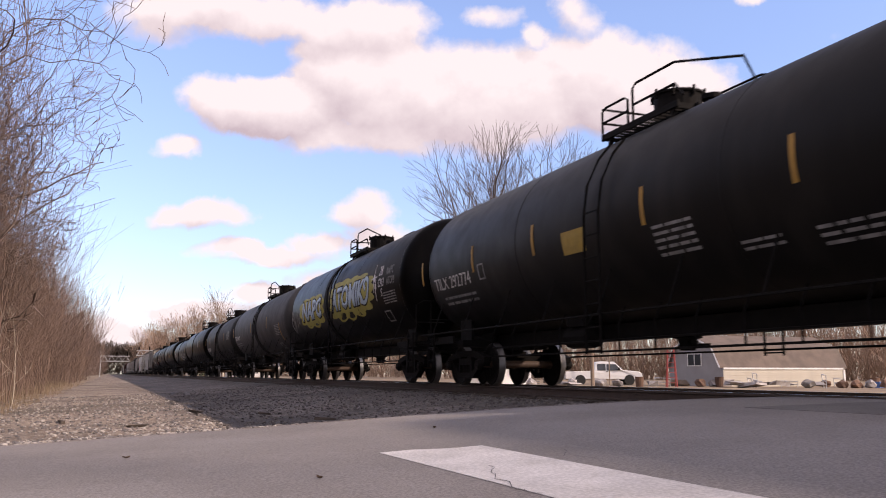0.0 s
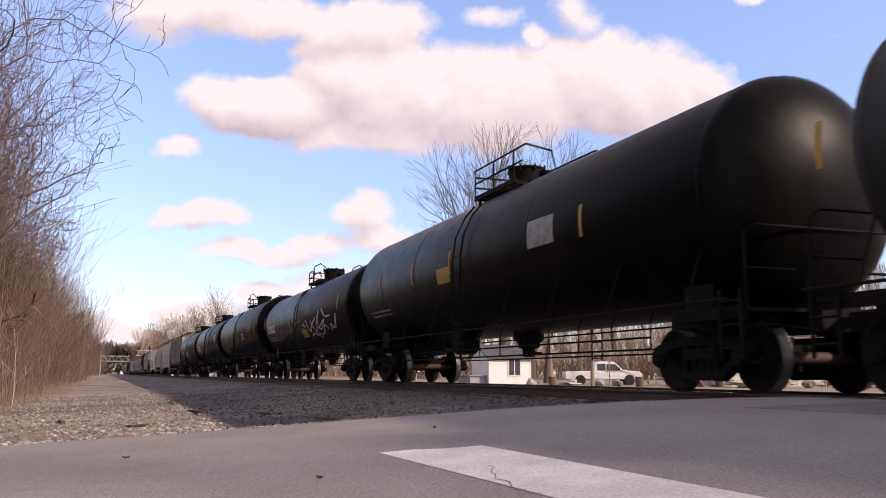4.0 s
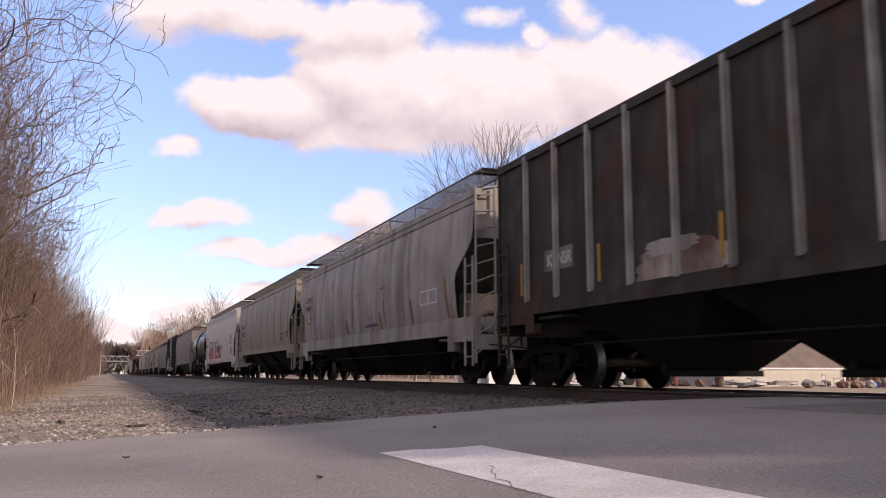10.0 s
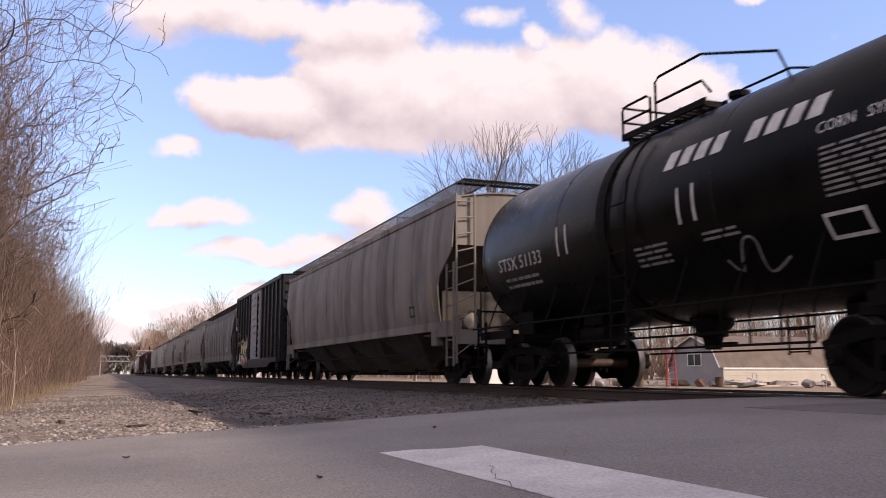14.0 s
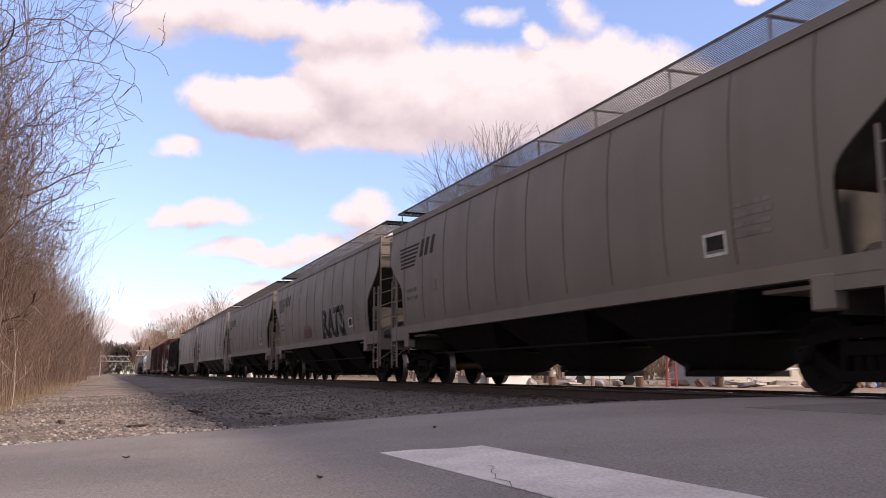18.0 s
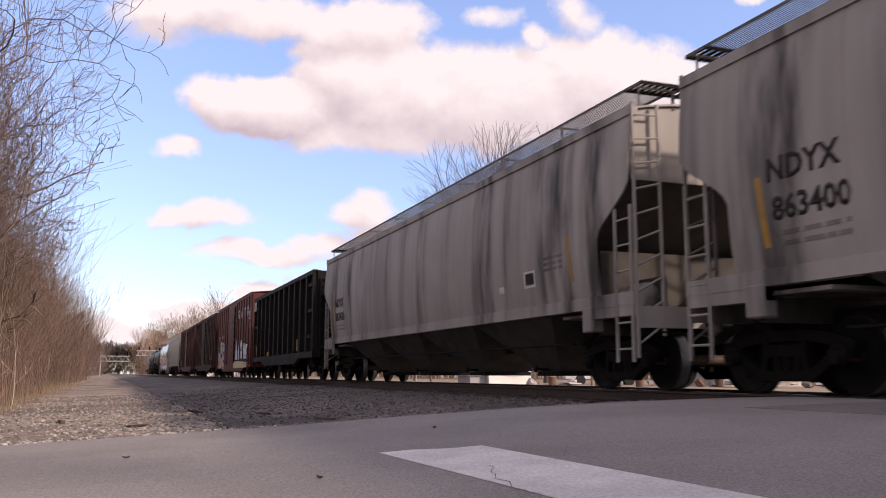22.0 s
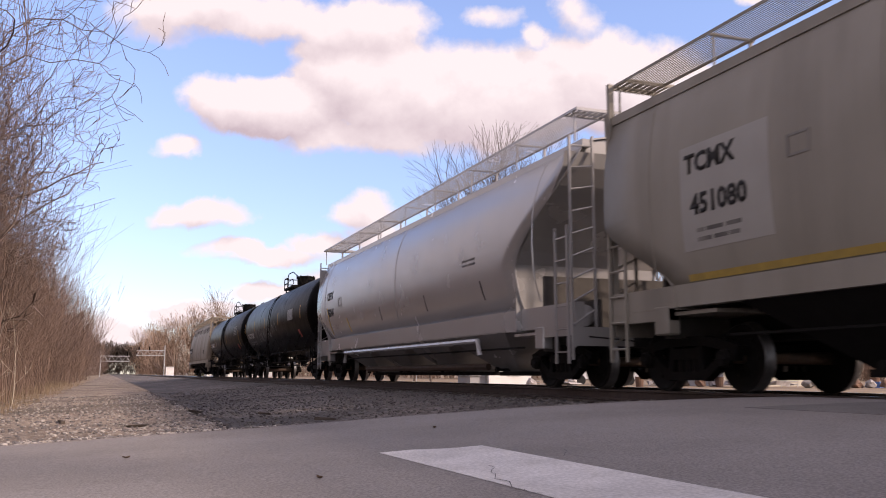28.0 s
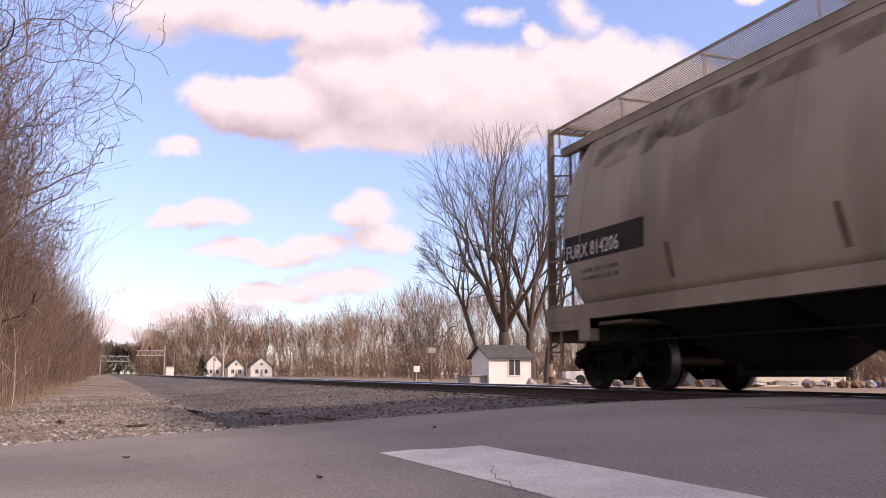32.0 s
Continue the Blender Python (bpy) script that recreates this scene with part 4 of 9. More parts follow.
def thicket_rows(seed, height, spread, stems):
    rnd = random.Random(seed)
    out = []
    for i in range(stems):
        a = rnd.random() * 6.28
        rad = spread * math.sqrt(rnd.random())
        h = height * rnd.uniform(0.45, 1.0)
        sub = grow(seed * 100 + i, h, 0.008 + 0.004 * h / 3, 2, angle=(15, 42), ratio=(0.42, 0.66), up=0.05, lean=(rnd.uniform(-0.22, 0.22), rnd.uniform(-0.22, 0.22)), wobble=0.10, trunk_share=0.80, forks=1, steps=(5, 3, 2, 2))
        sub[:, 0] += rad * math.cos(a)
        sub[:, 3] += rad * math.cos(a)
        sub[:, 1] += rad * math.sin(a)
        sub[:, 4] += rad * math.sin(a)
        out.append(sub)
    return np.concatenate(out)


def left_growth():
    # bare trees that overhang the verge
    kinds = []
    for i, (h, r) in enumerate(((11.5, 0.17), (10.5, 0.16), (12.0, 0.17), (9.8, 0.15))):
        rows = forked(40 + i, h, r, 0.10, 12, (15, 68), 7, (22, 50), (0.60, 0.82), 0.045, 0.40, 0.50, (0, 0), 0.0042, 3)
        rows = rows[np.hypot(rows[:, 3], rows[:, 4]) < 3.4 + 0.72 * rows[:, 5]]
        t = make_tree("bare_tree", pose(0, 0, 0), rows, "leafless grey-brown tree in the brush beside the track", "tree", thick_to=2, thin=0.0055, group="trees along the verge")
        kinds.append(t)
    # plainer ones for the distance
    plain = []
    for i in range(2):
        rows = forked(60 + i, 11.0, 0.12, 0.10, 8, (15, 62), 5, (20, 48), (0.66, 0.88), 0.035, 0.20, 0.45, (0, 0), 0.007, 2)
        plain.append(make_tree("bare_tree", pose(0, 0, 0), rows, "leafless grey-brown tree in the brush beside the track", "tree", thick_to=1, thin=0.011, group="trees along the verge"))
    used = set()
    spots = [(-4.6, 15.2), (-5.2, 17.4), (-4.4, 20.0), (-5.6, 14.0), (-4.7, 22.2), (-4.2, 26.2), (-4.3, 17.8), (-5.9, 19.0), (-6.2, 16.2), (-4.3, 24.0), (-5.4, 28.5), (-4.4, 33.0), (-5.2, 38.0), (-4.5, 44.0), (-5.5, 50.0), (-4.7, 57.0), (-5.4, 65.0), (-4.8, 74.0), (-5.6, 84.0), (-7.8, 21.0), (-8.4, 30.0), (-7.6, 40.0), (-8.6, 52.0), (-8.0, 66.0), (-3.9, 94.0), (-5.0, 104.0)]
    rnd = random.Random(77)
    for i, (x, y) in enumerate(spots):
        x -= 2.75 if y < 29 else 1.4
        m = Matrix.Translation((x, y, ground_z(x, y))) @ Euler((0, 0, rnd.choice((0, 0.4, -0.5, 0.9, -0.9, 0.2)))).to_matrix().to_4x4()
        if i < len(kinds):
            kinds[i].matrix_basis = m
        else:
            source = kinds[i % 4] if y < 29 else plain[i % 2]
            if y >= 29 and i % 2 not in used:
                used.add(i % 2)
                t = source
                t.matrix_basis = m
            else:
                t = copy_thing(source, m)
            k = rnd.uniform(0.92, 1.08) if y < 29 else rnd.uniform(0.56, 0.70)
            t.scale = (k, k, k)
    # brush
    kinds = []
    for i, (h, s) in enumerate(((5.6, 1.1), (6.6, 1.2), (4.4, 1.0), (6.0, 1.3))):
        rows = thicket_rows(7 + i, h, s, 44)
        t = thing("thicket", pose(0, 0, 0), "dense leafless pinkish-brown brush on the verge", "shrub", "brush along the verge")
        lev = rows[:, 8]
        stem = part("stem", array_mesh("stem", *limb_arrays(rows[lev == 0], 4, 0.006), M["brush"]), None, t)
        crown = part("crown", array_mesh("crown", *limb_arrays(rows[lev > 0], 3, 0.0045), M["brush"]), None, t)
        stem["kind"] = crown["kind"] = "stuff"
        kinds.append(t)
    plain = []
    for i, (h, s) in enumerate(((5.8, 1.2), (6.3, 1.3))):
        rows = thicket_rows(27 + i, h, s, 26)
        t = thing("thicket", pose(0, 0, 0), "dense leafless pinkish-brown brush on the verge", "shrub", "brush along the verge")
        lev = rows[:, 8]
        stem = part("stem", array_mesh("stem", *limb_arrays(rows[lev == 0], 3, 0.012), M["brush"]), None, t)
        crown = part("crown", array_mesh("crown", *limb_arrays(rows[lev > 0], 2, 0.011), M["brush"]), None, t)
        stem["kind"] = crown["kind"] = "stuff"
        plain.append(t)
    used = set()
    spots = []
    y = 15.0
    while y < 120:
        spots += [(-3.5 + rnd.uniform(-0.35, 0.35) - (0.5 if y < 19 else 0), y), (-5.2 + rnd.uniform(-0.4, 0.4), y + rnd.uniform(0.3, 1.4))]
        if rnd.random() < 0.8:
            spots.append((-7.2 + rnd.uniform(-0.5, 0.5), y + rnd.uniform(0, 1.5)))
        y += 1.9 + y * 0.022
    for i, (x, y) in enumerate(spots):
        m = Matrix.Translation((x, y, ground_z(x, y))) @ Euler((0, 0, rnd.random() * 6.28)).to_matrix().to_4x4()
        if i < 4:
            kinds[i].matrix_basis = m
            t = kinds[i]
        else:
            source = kinds[i % 4] if y < 40 else plain[i % 2]
            if y >= 40 and i % 2 not in used:
                used.add(i % 2)
                t = source
                t.matrix_basis = m
            else:
                t = copy_thing(source, m)
        k = rnd.uniform(0.75, 1.1) * (0.75 if y < 17 else 1.0)
        t.scale = (k, k, k * rnd.uniform(0.9, 1.12))


def saplings():
    rows = branchy(91, 2.6, 0.014, 0.7, first=0.3, limbs=7, rise=0.10, levels=2, wobble=0.12, shortest=0.15, least=0.003)
    first = make_tree("sapling", pose(0, 0, 0), rows, "thin pale leafless sapling in front of the brush", "sapling", thick_to=0, trunk="birch", twigs="birch", thin=0.0035, group="pale saplings on the verge")
    for i, (x, y, k) in enumerate(((-2.35, 13.4, 1.0), (-2.15, 14.0, 0.9), (-1.95, 14.8, 0.75), (-2.30, 16.5, 1.0), (-1.85, 16.9, 0.7), (-2.1, 19.0, 0.8), (-1.75, 15.6, 0.5), (-2.0, 22.0, 0.9))):
        m = pose(x, y, ground_z(x, y), 0, 0, 70 * i)
        t = copy_thing(first, m) if i else first
        t.matrix_basis = m
        t.scale = (k, k, k)


def woods(name, label, places, seed, material, thin):
    """Far woodland, one sheet of many bare trees."""
    rnd = np.random.RandomState(seed)
    base = []
    for i in range(5):
        base.append(forked(300 + seed * 10 + i, 1.0, 0.013, 0.28, 4, (8, 36), 5, (12, 36), (0.74, 0.92), 0.05, 0.12, 0.30, (0, 0), 0.0016))
    low = [forked(700 + seed * 10 + i, 1.0, 0.012, 0.05, 6, (10, 50), 3, (12, 38), (0.74, 0.95), 0.06, 0.12, 0.30, (0, 0), 0.002) for i in range(4)]
    vs, fs, off = [], [], 0
    for x, y, h in places:
        rows = (low[rnd.randint(4)] if h < 15 else base[rnd.randint(5)]).copy()
        a = rnd.rand() * 6.28
        c, s = math.cos(a), math.sin(a)
        for k in (0, 3):
            px, py = rows[:, k].copy(), rows[:, k + 1].copy()
            rows[:, k] = (px * c - py * s) * h + x
            rows[:, k + 1] = (px * s + py * c) * h + y
            rows[:, k + 2] = rows[:, k + 2] * h + ground_z(x, y)
        rows[:, 6:8] *= h
        v, f = limb_arrays(rows, 2, max(thin, 0.00014 * math.hypot(x, y)))
        vs.append(v)
        fs.append(f + off)
        off += len(v)
    me = array_mesh(name, np.concatenate(vs), np.concatenate(fs), M[material])
    return tagged(new(name, me), label, "woods", kind="stuff")


def far_woods():
    rnd = random.Random(21)
    # bearing from the track's line in degrees, range in metres, height in metres
    edge = [(1.9, 520, 30), (3.0, 420, 29), (4.6, 345, 26), (7.0, 320, 24), (10.0, 310, 23), (14.0, 275, 22), (17.0, 215, 20), (19.5, 165, 19), (23.0, 150, 18), (30.0, 145, 18), (40.0, 130, 17), (50.0, 120, 17)]
    places = []
    b = 1.9
    while b < 50:
        d = weighted(b, [(e[0], e[1]) for e in edge])
        h = weighted(b, [(e[0], e[2]) for e in edge])
        for layer in range(3):
            dd = d * (1.0 + 0.09 * layer) * rnd.uniform(0.97, 1.05)
            bb = b + rnd.uniform(-0.3, 0.3)
            places.append((dd * math.sin(radians(bb)), dd * math.cos(radians(bb)), h * rnd.uniform(0.75, 1.08)))
        # lower growth in front
        for _ in range(8):
            dd = d * rnd.uniform(0.90, 1.10)
            bb = b + rnd.uniform(-0.3, 0.3)
            places.append((dd * math.sin(radians(bb)), dd * math.cos(radians(bb)), h * rnd.uniform(0.12, 0.48)))
        # thick growth behind
        for _ in range(4):
            dd = d * rnd.uniform(1.06, 1.28)
            bb = b + rnd.uniform(-0.35, 0.35)
            places.append((dd * math.sin(radians(bb)), dd * math.cos(radians(bb)), h * rnd.uniform(0.42, 0.78)))
        # undergrowth at the wood's foot
        for _ in range(7):
            dd = d * rnd.uniform(0.90, 1.02)
            bb = b + rnd.uniform(-0.4, 0.4)
            places.append((dd * math.sin(radians(bb)), dd * math.cos(radians(bb)), rnd.uniform(1.6, 4.2)))
        b += 0.26 if b < 9 else 0.46 if b < 20 else 0.9
    places = [p for p in places if p[0] > 14.5]
    ahead = [(rnd.uniform(-22, 44), rnd.uniform(640, 760), rnd.uniform(14, 25)) for _ in range(190)] + [(rnd.uniform(-22, 44), rnd.uniform(640, 700), rnd.uniform(4, 10)) for _ in range(130)]
    # the dark bark colour stands for the shaded side of these trees
    woods("woods_ahead", "leafless woods at the far end of the line, coloured dark for shade", ahead, 4, "bark", 0.17)
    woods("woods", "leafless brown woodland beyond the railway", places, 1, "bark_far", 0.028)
    # the brush line goes on to the vanishing point
    places = []
    y = 118.0
    while y < 620:
        for x in (-3.6, -6.5, -10.0):
            places.append((x + rnd.uniform(-0.8, 0.8), y + rnd.uniform(-2, 2), rnd.uniform(6.0, 8.5) if x > -5 else rnd.uniform(7.5, 10.5)))
        y += 2.2 + (y - 118) * 0.03
    woods("brush_line", "leafless brush running on along the track", places, 2, "brush", 0.014)
    places = [(rnd.uniform(-26, -11), rnd.uniform(14, 120), rnd.uniform(7, 12)) for _ in range(90)]
    woods("brush_depth", "leafless brush and trees behind the verge", places, 3, "brush", 0.010)


def lone_trees():
    for x, y, h, r, lean, seed, bole, tilt, n in ((31.4, 68.3, 22.5, 0.62, (0.0, 0.0), 5, 0.21, (8, 52), 6), (30.4, 69.2, 14.0, 0.25, (-0.30, 0.0), 9, 0.46, (8, 40), 4), (34.6, 69.6, 24.0, 0.46, (0.03, 0.0), 14, 0.20, (6, 36), 5), (37.0, 71.5, 22.5, 0.30, (0.06, 0.0), 17, 0.22, (8, 36), 4)):
        rows = forked(seed, h, r, bole, n, tilt, 7, (12, 34), (0.72, 0.90), 0.045, 0.085, 0.24, lean, 0.010)
        make_tree("tall_tree", pose(x, y, -0.6), rows, "tall leafless dark-barked tree behind the shed", "tree", thick_to=3, twigs="bark", thin=0.011, group="tall trees behind the shed")
    for x, y, h, seed in ((34.4, 95.0, 8.6, 51), (31.4, 92.0, 7.6, 52)):
        rows = forked(seed, h, 0.12, 0.20, 5, (15, 60), 6, (16, 38), (0.70, 0.9), 0.03, 0.12, 0.4, (0, 0), 0.012)
        make_tree("small_tree", pose(x, y, -0.6), rows, "small bushy leafless tree before the woods", "tree", thick_to=2, twigs="bark", thin=0.013, group="small trees before the woods")
    rows = branchy(6, 15.5, 0.30, 0, first=0.45, leaders=3, tilt=(4, 17), rise=0.03, levels=3, wobble=0.10, shortest=0.7)
    make_tree("tall_tree", pose(16.8, -12.6, -0.5), rows, "leafless tree across the track that shades the road", "tree", thick_to=2, twigs="bark", thin=0.012)
    rows = grow(31, 17, 0.16, 3, angle=(18, 36), up=0.12, lean=(0.02, 0), forks=2, wobble=0.08)
    make_tree("pale_tree", pose(57.7, 215, -0.6), rows, "slender pale-barked leafless tree at the wood's edge", "tree", thick_to=1, trunk="birch", twigs="bark_far", thin=0.024)
    rows = grow(33, 24, 0.3, 3, angle=(20, 40), up=0.12, forks=2, wobble=0.10)
    make_tree("pale_tree", pose(31.0, 262, -0.6), rows, "slender pale-barked leafless tree at the wood's edge", "tree", thick_to=1, trunk="birch", twigs="bark_far", thin=0.03)
    # a clipped evergreen by the houses
    rnd = random.Random(2)
    tree = thing("evergreen", pose(25.4, 266, -0.6), "small dark evergreen beside the white houses", "tree")
    part("trunk", tubes(0.15, ((0, 0, 0), (0, 0, 4.2))), M["bark"], tree)
    bm = bmesh.new()
    for i in range(260):
        z = rnd.uniform(0.4, 6.0)
        rr = (6.3 - z) / 6 * 2.3 * math.sqrt(rnd.random())
        a = rnd.random() * 6.28
        c = Vector((rr * math.cos(a), rr * math.sin(a), z))
        v = [bm.verts.new(c + Vector((rnd.uniform(-0.45, 0.45), rnd.uniform(-0.45, 0.45), rnd.uniform(-0.4, 0.4)))) for _ in range(4)]
        for q in ((0, 1, 2), (0, 1, 3), (1, 2, 3), (0, 2, 3)):
            bm.faces.new([v[k] for k in q])
    part("crown", bm, M["evergreen"], tree)


def grass():
    rnd = np.random.RandomState(6)
    n = 9000
    x = -1.6 - 2.6 * rnd.rand(n) ** 0.7
    y = 9 + 60 * rnd.rand(n) ** 2.2
    h = rnd.uniform(0.05, 0.28, n) * (1 + 0.9 * (x < -2.4))
    z = np.array([ground_z(a, b) for a, b in zip(x, y)])
    a = rnd.rand(n) * 6.28
    w = 0.006
    lean = rnd.uniform(-0.6, 0.6, (n, 2)) * h[:, None]
    v = np.stack([np.stack([x - w * np.cos(a), y - w * np.sin(a), z - 0.01], 1), np.stack([x + w * np.cos(a), y + w * np.sin(a), z - 0.01], 1), np.stack([x + lean[:, 0], y + lean[:, 1], z + h], 1)], 1).reshape(-1, 3)
    f = np.arange(3 * n).reshape(-1, 3)
    tagged(new("dry_grass", array_mesh("dry_grass", v, f, M["dry_grass"])), "dry straw-coloured grass at the foot of the brush", "grass", kind="stuff")


left_growth()
saplings()
far_woods()
lone_trees()
grass()


# ---------------------------------------------------------------- buildings, poles and vehicles beyond the track
def gable_roof(bm, x0, x1, y0, y1, eave, ridge, over=0.25, thick=0.10, along="x"):
    """Two roof slabs; the ridge runs along x or y."""
    def slab(pts):
        a = [bm.verts.new(p) for p in pts]
        b = [bm.verts.new((p[0], p[1], p[2] + thick)) for p in pts]
        bm.faces.new(a[::-1])
        bm.faces.new(b)
        for k in range(4):
            bm.faces.new((a[k], a[(k + 1) % 4], b[(k + 1) % 4], b[k]))
    if along == "x":
        m = (y0 + y1) / 2
        drop = (ridge - eave) / (m - y0) * over
        slab([(x0 - over, y0 - over, eave - drop), (x1 + over, y0 - over, eave - drop), (x1 + over, m, ridge), (x0 - over, m, ridge)])
        slab([(x0 - over, m, ridge), (x1 + over, m, ridge), (x1 + over, y1 + over, eave - drop), (x0 - over, y1 + over, eave - drop)])
    else:
        m = (x0 + x1) / 2
        drop = (ridge - eave) / (m - x0) * over
        slab([(x0 - over, y0 - over, eave - drop), (m, y0 - over, ridge), (m, y1 + over, ridge), (x0 - over, y1 + over, eave - drop)])
        slab([(m, y0 - over, ridge), (x1 + over, y0 - over, eave - drop), (x1 + over, y1 + over, eave - drop), (m, y1 + over, ridge)])
    bmesh.ops.recalc_face_normals(bm, faces=bm.faces[:])


def window_on(parent, x, y, z, w, h, facing="-y"):
    """A framed window with its panes set into a wall that faces -y or -x."""
    def turn(bm):
        if facing == "-x":
            bmesh.ops.rotate(bm, verts=bm.verts[:], cent=(0, 0, 0), matrix=Matrix.Rotation(radians(-90), 3, "Z"))
        return bm
    win = part("window", turn(boxes((-w / 2, w / 2, -0.03, 0.05, 0, 0.06), (-w / 2, w / 2, -0.03, 0.05, h - 0.06, h), (-w / 2, -w / 2 + 0.06, -0.03, 0.05, 0.06, h - 0.06), (w / 2 - 0.06, w / 2, -0.03, 0.05, 0.06, h - 0.06), (-0.025, 0.025, -0.025, 0.04, 0.06, h - 0.06))), M["trim_white"], parent, at=pose(x, y, z))
    for a, b in ((-w / 2 + 0.06, -0.025), (0.025, w / 2 - 0.06)):
        part("pane", turn(boxes((a, b, 0.0, 0.012, 0.06, h - 0.06))), M["glass"], win)
    return win


def walls_of(parent, x0, x1, y0, y1, z0, z1, material, ridge=None, along="x", courses=0):
    for name, b in (("wall", (x0, x1, y0, y0 + 0.15, z0, z1)), ("wall", (x0, x1, y1 - 0.15, y1, z0, z1)), ("wall", (x0, x0 + 0.15, y0 + 0.15, y1 - 0.15, z0, z1)), ("wall", (x1 - 0.15, x1, y0 + 0.15, y1 - 0.15, z0, z1))):
        part(name, boxes(b), material, parent)
    if ridge:
        for e in (0, 1):
            bm = bmesh.new()
            if along == "x":
                xa = x0 if e == 0 else x1 - 0.15
                pts = [(y0, z1), (y1, z1), ((y0 + y1) / 2, ridge)]
                va, vb = [bm.verts.new((xa, p, q)) for p, q in pts], [bm.verts.new((xa + 0.15, p, q)) for p, q in pts]
            else:
                ya = y0 if e == 0 else y1 - 0.15
                pts = [(x0, z1), (x1, z1), ((x0 + x1) / 2, ridge)]
                va, vb = [bm.verts.new((p, ya, q)) for p, q in pts], [bm.verts.new((p, ya + 0.15, q)) for p, q in pts]
            bm.faces.new(va)
            bm.faces.new(vb[::-1])
            for k in range(3):
                bm.faces.new((va[k], vb[k], vb[(k + 1) % 3], va[(k + 1) % 3]))
            bmesh.ops.recalc_face_normals(bm, faces=bm.faces[:])
            part("gable", bm, material, parent)
    if courses:
        step = (z1 - z0) / courses
        lap = shared_lap(x1 - x0, step, material)
        for i in range(courses):
            part("siding_board", lap, None, parent, at=pose(x0, y0, z0 + i * step))


LAPS = {}


def shared_lap(length, step, material):
    key = (round(length, 3), round(step, 3), material.name)
    if key not in LAPS:
        bm = bmesh.new()
        prof = [(-0.004, 0.0), (-0.028, 0.0), (-0.008, step), (-0.004, step)]
        va, vb = [bm.verts.new((0.0, y, z)) for y, z in prof], [bm.verts.new((length, y, z)) for y, z in prof]
        bm.faces.new(va[::-1])
        bm.faces.new(vb)
        for k in range(4):
            bm.faces.new((va[k], va[(k + 1) % 4], vb[(k + 1) % 4], vb[k]))
        LAPS[key] = mesh_of("siding_board", bm, material)
    return LAPS[key]


def shed():
    s = thing("shed", pose(0, 0, 0), "small white shed with a grey shingle roof and one window", "shed")
    walls_of(s, 23.7, 26.75, 54.0, 57.0, -0.62, 1.38, M["siding_white"], 2.15, "x", 14)
    bm = bmesh.new()
    gable_roof(bm, 23.7, 26.75, 54.0, 57.0, 1.40, 2.15, 0.28, 0.08)
    part("roof", bm, M["roof_dark"], s)
    window_on(s, 25.55, 53.965, 0.10, 0.95, 1.15)
    part("corner_board", boxes((26.66, 26.79, 53.96, 54.06, -0.62, 1.36)), M["trim_white"], s)
    part("corner_board", boxes((23.66, 23.79, 53.96, 54.06, -0.62, 1.36)), M["trim_white"], s)
    # dark lean-to clutter against the gable
    part("lean_to", boxes((22.5, 23.66, 54.4, 56.6, -0.62, 0.1), (22.4, 23.66, 54.3, 56.7, 0.1, 0.16)), M["siding_grey"], s)


def barn():
    b = thing("barn", pose(0, 0, 0), "low gambrel-roofed barn with cream siding and a gable greyed for shade", "barn")
    x0, x1, y0, y1, z0, ev = 36.4, 46.3, 46.1, 51.8, -0.75, 0.62
    walls_of(b, x0, x1, y0, y1, z0, ev, M["siding_cream"], None, "x", 9)
    prof = [(y0, ev), (y0 + 0.75, 1.9), ((y0 + y1) / 2, 2.72), (y1 - 0.75, 1.9), (y1, ev)]
    # the gable faces away from the sun; its shade is coloured in as grey
    for xa in (x0 - 0.004, x1 - 0.146):
        bm = bmesh.new()
        va, vb = [bm.verts.new((xa, p, q)) for p, q in prof], [bm.verts.new((xa + 0.15, p, q)) for p, q in prof]
        bm.faces.new(va)
        bm.faces.new(vb[::-1])
        for k in range(5):
            bm.faces.new((va[k], vb[k], vb[(k + 1) % 5], va[(k + 1) % 5]))
        bmesh.ops.recalc_face_normals(bm, faces=bm.faces[:])
        part("gable", bm, M["siding_grey"], b)
    # grey sheet over the cream end wall, standing in for shade
    part("gable_cladding", boxes((x0 - 0.03, x0 - 0.004, y0, y1, z0, ev)), M["siding_grey"], b)
    for (ya, za), (yb, zb) in zip(prof, prof[1:]):
        bm = bmesh.new()
        pts = [(x0 - 0.25, ya, za), (x1 + 0.25, ya, za), (x1 + 0.25, yb, zb), (x0 - 0.25, yb, zb)]
        va, vb = [bm.verts.new(p) for p in pts], [bm.verts.new((p[0], p[1], p[2] + 0.09)) for p in pts]
        bm.faces.new(va)
        bm.faces.new(vb[::-1])
        for k in range(4):
            bm.faces.new((va[k], va[(k + 1) % 4], vb[(k + 1) % 4], vb[k]))
        bmesh.ops.recalc_face_normals(bm, faces=bm.faces[:])
        part("roof_slope", bm, M["roof_brown"], b)
        bm = bmesh.new()
        tube(bm, ((x0 - 0.28, ya, za + 0.02), (x0 - 0.28, yb, zb + 0.02)), 0.06, 4)
        part("verge_board", bm, M["trim_white"], b)
    part("eave_board", boxes((x0, x1 + 0.02, y0 - 0.06, y0 - 0.01, ev - 0.08, ev + 0.03)), M["trim_white"], b)
    part("corner_board", boxes((x1 - 0.14, x1 + 0.02, y0 - 0.06, y0 + 0.02, z0, ev)), M["trim_white"], b)
    window_on(b, x0 - 0.035, 48.95, 0.75, 1.5, 0.85, "-x")


